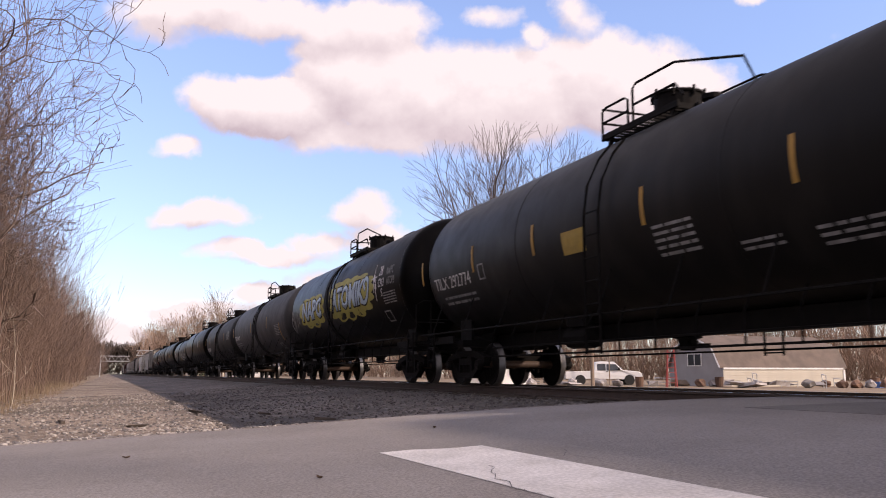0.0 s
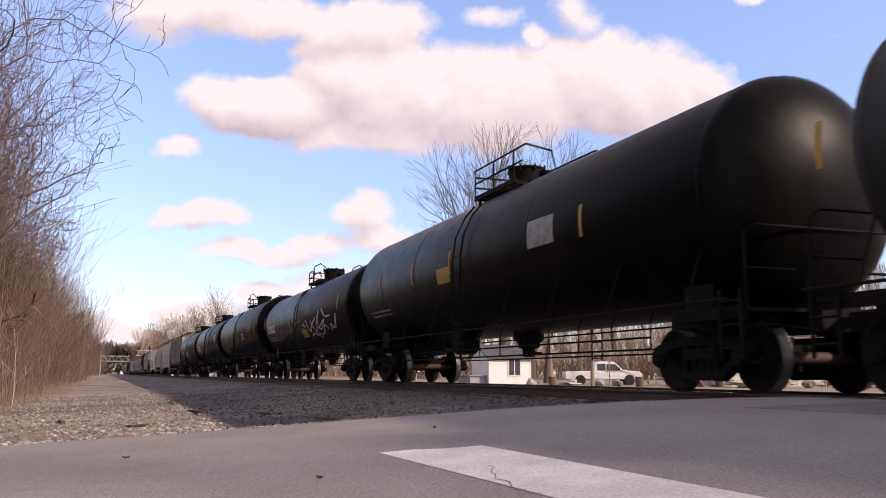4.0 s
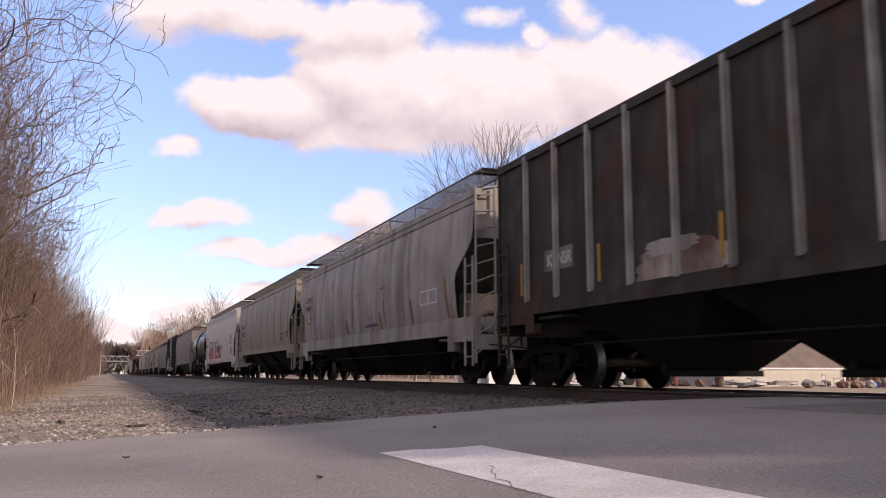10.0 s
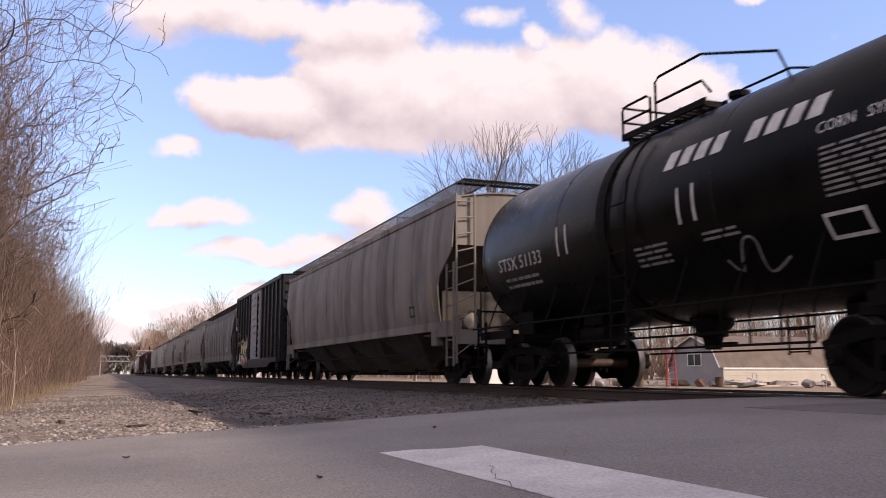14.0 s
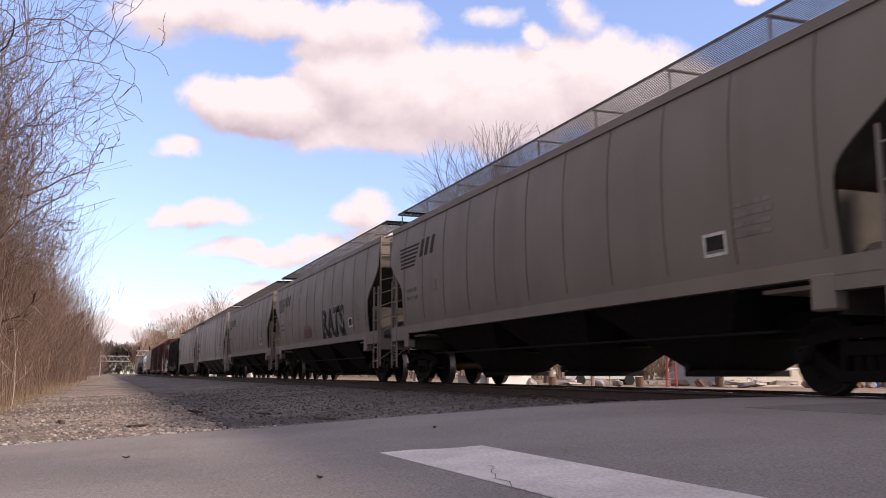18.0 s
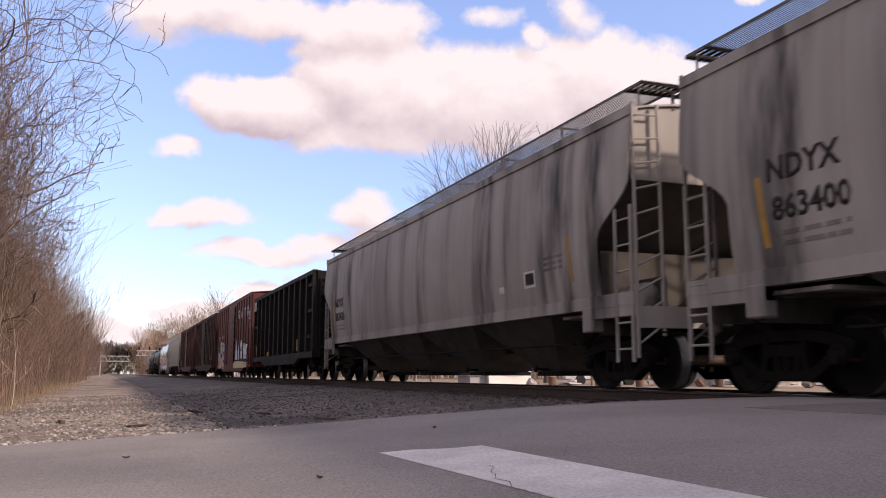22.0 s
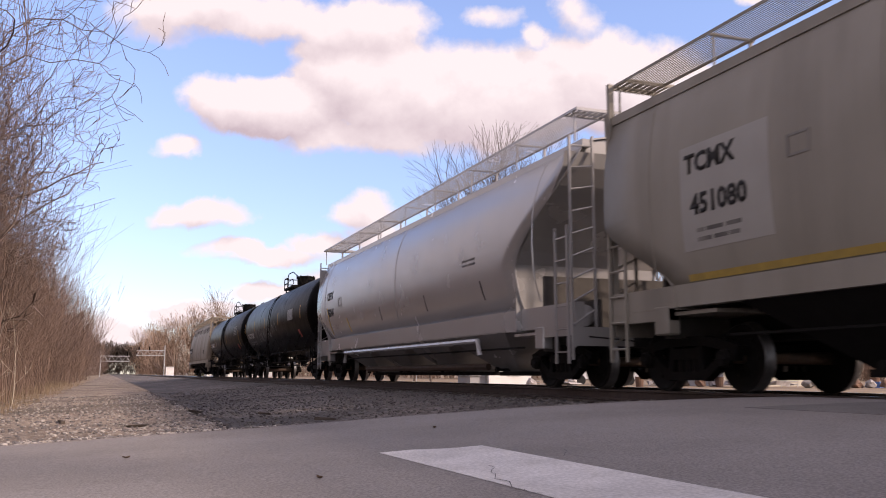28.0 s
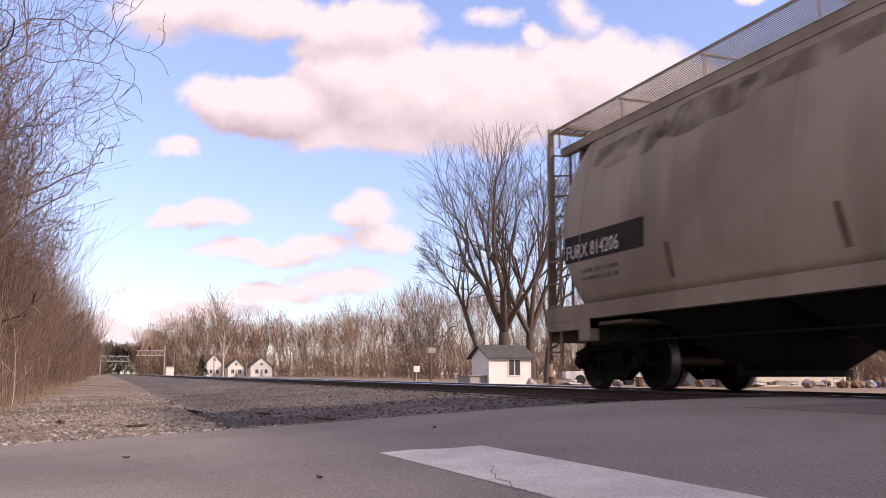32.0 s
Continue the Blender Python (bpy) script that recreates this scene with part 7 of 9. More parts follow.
        for sx in (-1, 1):
            x = sx * 1.47
            # corner post, end ladder and side ladder
            ladder(car, (x, ye, 0.48), (x * (1.0 if not round_body else 0.99), ye, eave + 0.1), (x - sx * 0.45, ye, 0.80), (x - sx * 0.45, ye, eave + 0.1), 10, material=FP)
            ladder(car, (x + sx * 0.05, ye - s * 0.05, 0.42), (x + sx * 0.05, ye - s * 0.05, 2.75), (x + sx * 0.05, ye - s * 0.48, 0.42), (x + sx * 0.05, ye - s * 0.48, 2.75), 6, material=FP)
            if round_body or post:
                part("corner_post", boxes((min(x, x - sx * 0.09), max(x, x - sx * 0.09), min(ye, ye - s * 0.07), max(ye, ye - s * 0.07), 1.0, walk_z)), FP, car)
    # outlet bays; the default near-black paints in the shade under the body
    q = half - 3.4
    for i in range(bays):
        y = -q + 2 * q * (i + 0.5) / bays
        hw = q / bays - 0.05
        bm = bmesh.new()
        tops = [(-1.42, y - hw, sill + 0.02), (1.42, y - hw, sill + 0.02), (1.42, y + hw, sill + 0.02), (-1.42, y + hw, sill + 0.02)]
        lows = [(-0.52, y - 0.42, 0.30), (0.52, y - 0.42, 0.30), (0.52, y + 0.42, 0.30), (-0.52, y + 0.42, 0.30)]
        va, vb = [bm.verts.new(p) for p in tops], [bm.verts.new(p) for p in lows]
        for k in range(4):
            bm.faces.new((va[k], va[(k + 1) % 4], vb[(k + 1) % 4], vb[k]))
        bm.faces.new(va)
        bm.faces.new(vb)
        bmesh.ops.recalc_face_normals(bm, faces=bm.faces[:])
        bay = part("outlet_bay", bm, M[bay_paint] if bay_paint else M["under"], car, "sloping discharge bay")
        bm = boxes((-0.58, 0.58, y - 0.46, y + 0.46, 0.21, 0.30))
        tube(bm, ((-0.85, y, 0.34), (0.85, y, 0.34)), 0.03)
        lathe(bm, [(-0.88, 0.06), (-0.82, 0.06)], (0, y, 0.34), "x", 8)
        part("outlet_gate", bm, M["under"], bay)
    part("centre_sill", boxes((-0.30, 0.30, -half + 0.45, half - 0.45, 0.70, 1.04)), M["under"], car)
    bm = bmesh.new()
    lathe(bm, [(-half + 1.2, 0.03), (-half + 1.25, 0.19), (-half + 1.95, 0.19), (-half + 2.0, 0.03)], (-0.85, 0, sill + 0.22), "y", 12)
    part("air_reservoir", bm, FP, car)
    bm = bmesh.new()
    tube(bm, ((0.75, -half + 0.62, sill), (0.75, -half + 0.62, 2.5)), 0.025)
    lathe(bm, [(-0.02, 0.27), (0.02, 0.27)], (0.75, -half + 0.56, 2.4), "y", 16)
    part("brake_wheel", bm, FP, car)
    bm = bmesh.new()
    tube(bm, ((-1.2, -half + 3, 0.75), (-1.2, half - 3, 0.75)), 0.02, 5)
    tube(bm, ((-0.4, -half + 1.0, 0.8), (-0.4, half - 1.0, 0.8)), 0.03, 5)
    part("brake_piping", bm, M["under"], car)
    add_running_gear(car, half, overhang)
    return car, Side(car, half, lambda z: skin(z))


# ---- boxcars and gondola
def box_car(length, paint, label, eave=4.62, crest=4.78, floor=0.78, posts=14, door=None, roofed=True, end_ribs=9, door_paint=None, overhang=2.05, deep=0.07, post_w=0.055, bay_ribs=0):
    car, half = car_base("boxcar" if roofed else "gondola", length, label, "boxcar" if roofed else "gondola")
    P = M[paint]
    end, wide = half - 0.85, 1.50
    for sx in (-1, 1):
        x0, x1 = sorted((sx * wide, sx * (wide - 0.05)))
        part("side_sheet", boxes((x0, x1, -end, end, floor + 0.1, eave)), P, car)
        xo = sx * (wide + deep + 0.004)
        a, b = sorted((xo, sx * wide))
        part("top_chord", boxes((a, b, -end - 0.004, end + 0.004, eave - 0.13, eave + 0.03)), P, car)
        bm = boxes((a, b, -end - 0.004, end + 0.004, floor, floor + 0.22))
        q = half - 4.2
        vs = [(-q - 0.8, floor), (-q, floor - 0.22), (q, floor - 0.22), (q + 0.8, floor)]
        va = [bm.verts.new((a + 0.01, y, z)) for y, z in vs]
        vb = [bm.verts.new((b - 0.01, y, z)) for y, z in vs]
        bm.faces.new(va)
        bm.faces.new(vb[::-1])
        for k in range(4):
            bm.faces.new((va[k], vb[k], vb[(k + 1) % 4], va[(k + 1) % 4]))
        bmesh.ops.recalc_face_normals(bm, faces=bm.faces[:])
        part("side_sill", bm, P, car)
        bm = bmesh.new()
        a2, b2 = sorted((sx * (wide + deep), sx * wide))
        box(bm, a2, b2, -post_w, post_w, floor + 0.22, eave - 0.13)
        post = mesh_of("post", bm, P)
        for i in range(posts):
            y = -end + 0.06 + (2 * end - 0.12) * i / (posts - 1)
            if door and door[0] - 0.1 < y < door[1] + 0.1:
                continue
            part("post", post, None, car, at=pose(0, y, 0))
        for i in range(bay_ribs):
            z = floor + 0.8 + (eave - floor - 1.3) * i / max(bay_ribs - 1, 1)
            gap = (2 * end - 0.12) / (posts - 1)
            for s in (-1, 1):
                c, d = sorted((s * (end - 0.30), s * (end - gap + 0.12)))
                part("bay_rib", boxes((a2 + 0.03, b2 - 0.003, c, d, z - 0.06, z + 0.06)), P, car)
        if door:
            bm = boxes((min(sx * (wide + 0.05), sx * wide), max(sx * (wide + 0.05), sx * wide), door[0], door[1], floor + 0.20, eave - 0.12))
            dr = part("door", bm, M[door_paint or paint], car, "closed ribbed sliding door")
            a3, b3 = sorted((sx * (wide + 0.085), sx * (wide + 0.05)))
            mid = (door[0] + door[1]) / 2
            rib = mesh_of("door_rib", boxes((a3, b3, door[0] + 0.12, mid - 0.08, -0.06, 0.06)), M[door_paint or paint])
            n = 9
            for i in range(n):
                z = floor + 0.51 + (eave - floor - 0.9) * i / (n - 1)
                for dy in (0.0, mid - door[0] - 0.04):
                    part("door_rib", rib, None, dr, at=pose(0, dy, z))
            a3, b3 = sorted((sx * (wide + 0.13), sx * (wide + 0.05)))
            bm = boxes((a3, b3, door[0] + 0.5, door[0] + 0.55, floor + 0.3, eave - 0.3))
            tube(bm, ((sx * (wide + 0.12), door[0] + 0.3, floor + 0.6), (sx * (wide + 0.12), door[0] + 0.9, floor + 0.6)), 0.02, 5)
            part("lock_rod", bm, M["iron"], dr)
    for s in (-1, 1):
        y0, y1 = sorted((s * end, s * (end - 0.05)))
        part("end_wall", boxes((-wide + 0.05, wide - 0.05, y0, y1, floor, eave - 0.004)), P, car)
        for i in range(end_ribs):
            z = floor + 0.35 + (eave - floor - 0.65) * i / (end_ribs - 1)
            bm = bmesh.new()
            d = 0.075
            prof = [(0, -0.13), (d * 0.8, -0.05), (d, 0.0), (d * 0.8, 0.06), (0, 0.10)]
            ends = [[bm.verts.new((x, s * (end + o), z + dz)) for o, dz in prof] for x in (-wide + 0.09, wide - 0.09)]
            for k in range(len(prof) - 1):
                bm.faces.new((ends[0][k], ends[0][k + 1], ends[1][k + 1], ends[1][k]))
            for e in ends:
                bm.faces.new(e)
            bmesh.ops.recalc_face_normals(bm, faces=bm.faces[:])
            part("end_rib", bm, P, car)
        for sx in (-1, 1):
            a, b = sorted((sx * (wide + 0.002), sx * (wide - 0.085)))
            c, d = sorted((s * (end + 0.09), s * (end + 0.002)))
            part("corner_post", boxes((a, b, c, d, floor, eave)), P, car)
            x = sx * (wide + 0.13)
            ladder(car, (x, s * (end - 0.12), 0.42), (x, s * (end - 0.12), floor + 1.0), (x, s * (end - 0.55), 0.42), (x, s * (end - 0.55), floor + 1.0), 4, material=P)
            ladder(car, (sx * (wide - 0.1), s * (end + 0.14), floor), (sx * (wide - 0.1), s * (end + 0.14), eave - (0.3 if not roofed else 2.2)), (sx * (wide - 0.55), s * (end + 0.14), floor), (sx * (wide - 0.55), s * (end + 0.14), eave - (0.3 if not roofed else 2.2)), 8 if not roofed else 4, material=P)
        a, b = sorted((s * (end + 0.42), s * end))
        part("crossover_platform", boxes((-1.1, 1.1, a, b, 1.02, 1.06)), M["iron"], car)
        a, b = sorted((s * (half - 0.42), s * end))
        part("end_sill", boxes((-0.32, 0.32, a, b, 0.70, 1.05)), M["under"], car)
    if roofed:
        bm = bmesh.new()
        rows = []
        n = 24
        for i in range(n + 1):
            y = -end - 0.06 + (2 * end + 0.12) * i / n
            rows.append([bm.verts.new((x, y, eave + (crest - eave) * (1 - abs(x) / 1.6) + (0.02 if i % 2 else 0))) for x in (-1.585, -0.8, 0, 0.8, 1.585)])
        for a, b in zip(rows, rows[1:]):
            for k in range(4):
                bm.faces.new((a[k], a[k + 1], b[k + 1], b[k]))
        ret = bmesh.ops.extrude_face_region(bm, geom=bm.faces[:])
        for g in ret["geom"]:
            if isinstance(g, bmesh.types.BMVert):
                g.co.z += 0.035
        bmesh.ops.recalc_face_normals(bm, faces=bm.faces[:])
        part("roof", bm, P, car)
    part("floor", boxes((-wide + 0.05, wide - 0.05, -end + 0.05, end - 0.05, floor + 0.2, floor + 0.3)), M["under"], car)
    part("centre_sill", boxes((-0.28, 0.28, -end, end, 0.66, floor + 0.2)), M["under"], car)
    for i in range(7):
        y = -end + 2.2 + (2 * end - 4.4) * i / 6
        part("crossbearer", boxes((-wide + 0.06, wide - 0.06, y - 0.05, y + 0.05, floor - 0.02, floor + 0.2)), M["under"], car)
    bm = bmesh.new()
    lathe(bm, [(1.2, 0.03), (1.25, 0.2), (2.2, 0.2), (2.25, 0.03)], (-0.7, 0, 0.72), "y", 12)
    box(bm, -0.9, -0.5, -0.4, 0.2, 0.55, 0.85)
    tube(bm, ((-0.8, -half + 3, 0.62), (-0.8, half - 3, 0.62)), 0.02, 5)
    part("brake_gear", bm, M["under"], car)
    add_running_gear(car, half, overhang)
    return car, Side(car, half, lambda z: -wide - 0.002)


# ---------------------------------------------------------------- the make-up of the train
# place along the train of each front coupler, metres behind the crossing at the start
TRAIN = []


def marshal(front, rear, made):
    car, side = made
    TRAIN.append((car, (front + rear) / 2))
    return side


def tank_marks(s, mark, z=2.2, box=False, r=1.7, size=0.24, bars=True, yellow=(2.6, 3.9, 6.2, 9.0, 11.5, 14.2), plate=None):
    if mark:
        if box:
            s.patch("mark_panel", r - 0.08, r + len(mark) * size * 0.72 + 0.1, z - 0.08, z + size + 0.08, M["white_mark"], 0.006)
            s.text("reporting_mark", mark, r, z, size, M["dark_mark"], lift=0.013)
        else:
            s.text("reporting_mark", mark, r, z, size, M["white_mark"])
    if bars:
        s.bars("stencil", r + 0.2, r + 2.1, z - 0.36, z - 0.14, 2, M["grey_mark"])
    for y in yellow:
        s.patch("reflective_strip", y, y + 0.09, 2.45, 2.98, M["yellow"])


def build_train():
    A = tank_car
    marshal(-32.4, -14.7, A(17.7, "black_a", "black tank car of the freight train"))
    marshal(-14.7, 3.0, A(17.7, "black_a", "black tank car of the freight train"))
    s = marshal(3.0, 20.6, A(17.6, "black_b", "dull black tank car with yellow strips and white lettering", through_sill=True))
    s.text("reporting_mark", "TILX 292774", 1.35, 2.16, 0.27, M["white_mark"], stretch=1.05)
    s.bars("stencil", 1.7, 3.5, 1.78, 2.02, 2, M["grey_mark"])
    s.outline("class_mark", 3.95, 4.25, 2.18, 2.5, 0.03, M["grey_mark"])
    for r in (0.55, 3.68, 6.50, 10.0, 13.0):
        s.patch("reflective_strip", r, r + 0.09, 2.36, 2.92, M["yellow"])
    s.patch("warning_panel", 7.62, 8.35, 2.22, 2.60, M["yellow_box"])
    s.bars("stencil", 10.2, 11.1, 1.86, 2.34, 5, M["grey_mark"])
    s.bars("stencil", 11.85, 12.55, 1.74, 1.90, 2, M["grey_mark"])
    s.bars("stencil", 13.1, 14.2, 1.64, 1.90, 3, M["grey_mark"])
    s = marshal(20.6, 37.2, A(16.6, "black_a", "black tank car with yellow and pale-blue spray lettering", through_sill=True, bands=((1.15, 0.35),), radius=1.66, axis_z=2.76))
    s.blob("spray_field", 10.25, 2.66, 2.45, 0.58, M["spray_yellow"], 0.005, 1, 15)
    s.text("spray_letters", "ATOMIK", 7.95, 2.36, 0.70, M["dark_mark"], lift=0.010, bold=0.075, stretch=1.06, slant=0.15)
    s.text("spray_letters", "ATOMIK", 7.95, 2.36, 0.70, M["spray_blue"], lift=0.015, bold=0.032, stretch=1.06, slant=0.15)
    s.stroke("spray_letters", [(11.60, 2.42), (12.05, 2.36), (12.42, 2.56), (12.50, 2.90), (12.24, 3.06), (12.04, 2.90), (12.20, 2.74)], 0.20, M["dark_mark"], lift=0.010)
    s.stroke("spray_letters", [(11.60, 2.42), (12.05, 2.36), (12.42, 2.56), (12.50, 2.90), (12.24, 3.06), (12.04, 2.90), (12.20, 2.74)], 0.12, M["spray_blue"], lift=0.016)
    s.blob("spray_field", 4.7, 2.58, 1.85, 0.50, M["spray_yellow"], 0.005, 2, 11)
    s.text("spray_letters", "NAPC", 3.05, 2.30, 0.66, M["dark_mark"], lift=0.010, bold=0.075, stretch=1.30, slant=0.15)
    s.text("spray_letters", "NAPC", 3.05, 2.30, 0.66, M["spray_blue"], lift=0.015, bold=0.030, stretch=1.30, slant=0.15)
    s.stroke("spray_letters", [(5.9, 2.85), (5.65, 2.6), (5.9, 2.35), (6.2, 2.55), (6.1, 2.8)], 0.10, M["spray_blue"], lift=0.016)
    s.stroke("spray_line", [(0.9, 2.2), (1.2, 2.75), (1.55, 2.3), (1.2, 1.95), (0.9, 2.2)], 0.07, M["grey_mark"])
    s.stroke("spray_line", [(1.0, 2.35), (1.2, 2.5), (1.4, 2.3), (1.2, 2.2)], 0.05, M["grey_mark"])
    s.stroke("spray_line", [(1.9, 2.1), (2.1, 2.7), (2.3, 2.2), (2.5, 2.6)], 0.06, M["grey_mark"])
    s.stroke("spray_line", [(13.1, 2.55), (13.12, 3.35)], 0.03, M["spray_white"])
    s.stroke("spray_line", [(12.85, 2.95), (13.4, 2.98)], 0.03, M["spray_white"])
    s.stroke("spray_line", [(13.25, 2.3), (13.28, 2.95)], 0.03, M["spray_white"])
    s.blob("spray_star", 13.12, 2.95, 0.07, 0.10, M["spray_white"], 0.008, 61, 5)
    s.blob("spray_star", 13.28, 2.70, 0.06, 0.08, M["spray_white"], 0.008, 62, 5)
    s.text("spray_letters", "28", 13.55, 2.98, 0.28, M["spray_white"], slant=0.2, stretch=0.9)
    s.text("spray_letters", "CRU", 13.5, 2.66, 0.24, M["spray_white"], slant=0.2, stretch=0.8)
    s.text("spray_letters", "S", 13.72, 2.40, 0.22, M["spray_white"], slant=0.2)
    s.text("spray_letters", "NAPC", 14.25, 2.95, 0.22, M["grey_mark"], slant=0.15, stretch=0.8)
    s.text("spray_letters", "ATOM", 14.3, 2.66, 0.22, M["grey_mark"], slant=0.15, stretch=0.8)
    s.bars("stencil", 13.9, 15.0, 2.15, 2.5, 5, M["grey_mark"])
    s.outline("placard_frame", 13.6, 14.12, 1.70, 2.0, 0.035, M["grey_mark"])
    s = marshal(37.2, 55.4, A(18.2, "black_c", "weathered grey tank car with a dark spill round its dome", through_sill=True, bands=((0.0, 0.7),)))
    tank_marks(s, "TILX 201119", z=2.2, r=1.3, yellow=(0.5, 7.4, 12.5))
    s.outline("placard_frame", 14.35, 14.95, 1.42, 1.68, 0.04, M["grey_mark"])
    s.bars("stencil", 14.6, 15.65, 2.0, 2.5, 7, M["grey_mark"])
    s.patch("reflective_strip", 15.85, 15.95, 1.75, 2.55, M["yellow"], lean=-0.12)
    s = marshal(55.4, 72.6, A(17.2, "black_d", "dark grey tank car with black spill stains below its dome", radius=1.57, axis_z=2.66, end_gap=0.95, bands=((0.35, 0.10), (-0.35, 0.10))))
    tank_marks(s, "NPLX 208332", z=1.95, r=1.8, yellow=(0.9, 3.72, 7.15, 12.2))
    head_text(s, "NPLX", 3.02, 0.16, R=1.57, zc=2.66, gap=0.95, shift=-0.36, panel=True)
    head_text(s, "208332", 3.02, 0.16, R=1.57, zc=2.66, gap=0.95, shift=0.30)
    for a, b, c, d in ((6.1, 7.1, 1.68, 1.92), (7.8, 8.7, 1.7, 2.25), (11.0, 12.0, 1.75, 2.2)):
        s.patch("blackened_patch", a, b, c, d, M["dark_mark"])
    s.outline("placard_frame", 13.5, 14.1, 1.62, 1.85, 0.04, M["grey_mark"])
    s.outline("data_plate", 13.9, 15.0, 2.45, 2.95, 0.03, M["grey_mark"])
    s.bars("stencil", 13.95, 14.95, 2.49, 2.91, 7, M["grey_mark"])
    s = marshal(72.6, 91.3, A(18.7, "black_a", "black tank car with a white panel", rail_kind=1))
    tank_marks(s, "", bars=True, yellow=(3.2, 6.0, 8.6, 14.5))
    s.patch("warning_panel", 7.8, 8.6, 2.3, 2.65, M["yellow_box"])
    s.patch("data_plate", 12.6, 13.6, 2.5, 3.0, M["grey_mark"])
    s = marshal(91.3, 109.2, A(17.9, "black_a", "black tank car with large white spray scrawl", rail_kind=0, radius=1.50, axis_z=2.56))
    s.patch("mark_panel", 1.62, 2.56, 2.16, 2.50, M["white_mark"])
    s.patch("mark_panel", 2.66, 3.49, 2.16, 2.50, M["white_mark"])
    s.text("reporting_mark", "TAEX", 1.67, 2.22, 0.23, M["dark_mark"], lift=0.013)
    s.text("reporting_mark", "2314", 2.74, 2.22, 0.23, M["dark_mark"], lift=0.013)
    s.bars("stencil", 1.9, 3.6, 1.75, 2.0, 2, M["grey_mark"])
    for y in (0.6, 4.64, 7.8, 15.6):
        s.patch("reflective_strip", y, y + 0.10, 2.42, 2.98, M["yellow"])
    s.patch("warning_panel", 9.32, 10.24, 1.70, 2.02, M["yellow_box"])
    W = M["grey_mark"]
    s.stroke("spray_line", [(4.0, 1.9), (4.2, 1.75), (4.5, 1.8), (4.9, 2.2), (5.3, 1.85), (5.6, 2.2), (6.0, 1.9), (6.3, 2.1)], 0.045, W)
    s.stroke("spray_line", [(6.4, 2.1), (6.9, 2.0), (7.2, 2.25), (7.0, 2.4), (7.4, 2.0), (7.9, 2.15), (8.3, 2.3), (9.6, 2.4)], 0.05, W)
    W = M["white_mark"]
    for pts in ([(10.45, 2.35), (10.85, 1.90), (11.35, 2.09), (12.15, 2.35)], [(11.25, 2.28), (11.55, 2.01), (11.95, 1.86), (12.75, 2.58)], [(12.75, 2.58), (12.45, 2.01), (13.15, 2.12), (13.55, 2.20), (12.85, 1.90), (12.35, 1.98)], [(12.05, 1.79), (12.55, 1.71), (13.05, 1.79), (13.45, 2.01), (13.85, 1.86)], [(13.25, 2.61), (13.75, 2.31), (14.45, 2.31)], [(14.25, 1.79), (14.35, 2.01), (14.75, 1.86), (15.35, 2.31), (14.95, 1.86)], [(10.75, 1.71), (11.35, 1.79), (11.85, 1.71), (12.35, 1.60)], [(9.75, 2.20), (10.25, 2.09)], [(9.95, 2.09), (10.15, 2.28)]):
        s.stroke("spray_line", pts, 0.048, W)
    s = marshal(109.2, 127.0, A(17.8, "black_a", "black tank car with small yellow panel and white stencils", dome_h=0.5))
    head_text(s, "TAEX 1714", 2.98, 0.15, panel=True)
    s.text("reporting_mark", "1714", 2.4, 2.2, 0.22, M["grey_mark"])
    s.bars("stencil", 1.9, 3.8, 1.65, 1.95, 2, M["grey_mark"])
    s.outline("class_mark", 4.05, 4.35, 2.22, 2.48, 0.03, M["white_mark"])
    for y in (3.85, 6.2, 9.6, 15.6):
        s.patch("reflective_strip", y, y + 0.10, 2.30, 2.92, M["yellow"])
    s.patch("warning_panel", 11.0, 11.7, 2.2, 2.55, M["yellow_box"])
    s.bars("stencil", 13.2, 14.6, 2.5, 3.1, 7, M["grey_mark"])
    s = marshal(127.0, 144.5, A(17.5, "black_a", "black tank car with a white mark panel and yellow label", bands=((-2.2, 0.3),)))
    tank_marks(s, "TAEX 1697", z=2.2, box=True, r=2.3, size=0.24, yellow=(4.08, 5.8, 10.0))
    s.patch("reflective_strip", 1.1, 1.2, 1.85, 2.75, M["yellow"], lean=-0.2)
    head_text(s, "TAEX 1697", 2.98, 0.15, panel=True)
    s.patch("yellow_label", 6.24, 7.11, 1.92, 2.22, M["yellow_box"])
    s.bars("label_print", 6.3, 7.05, 1.95, 2.19, 4, M["dark_mark"])
    s.patch("data_plate", 14.0, 15.2, 2.5, 3.05, M["grey_mark"])
    s.patch("reflective_strip", 15.6, 15.7, 2.0, 2.9, M["yellow"], lean=-0.15)
    s = marshal(144.5, 162.2, A(17.7, "black_a", "black tank car with thin white spray scribbles"))
    s.patch("mark_panel", 1.95, 4.1, 2.18, 2.42, M["grey_mark"])
    s.text("reporting_mark", "1716", 3.1, 2.21, 0.19, M["dark_mark"], lift=0.013)
    s.outline("class_mark", 4.25, 4.55, 2.2, 2.45, 0.03, M["white_mark"])
    s.bars("stencil", 2.4, 4.1, 1.78, 2.08, 2, M["grey_mark"])
    s.stroke("spray_line", [(7.69, 2.23), (7.84, 2.36), (7.88, 2.04), (8.07, 2.21), (8.07, 1.86)], 0.030, M["white_mark"], lift=0.008)
    s.stroke("spray_line", [(8.07, 1.86), (8.18, 2.34), (8.21, 1.88)], 0.030, M["white_mark"], lift=0.008)
    s.stroke("spray_line", [(8.25, 2.03), (8.39, 2.24), (8.39, 1.81), (8.55, 2.28), (8.55, 1.88)], 0.030, M["white_mark"], lift=0.008)
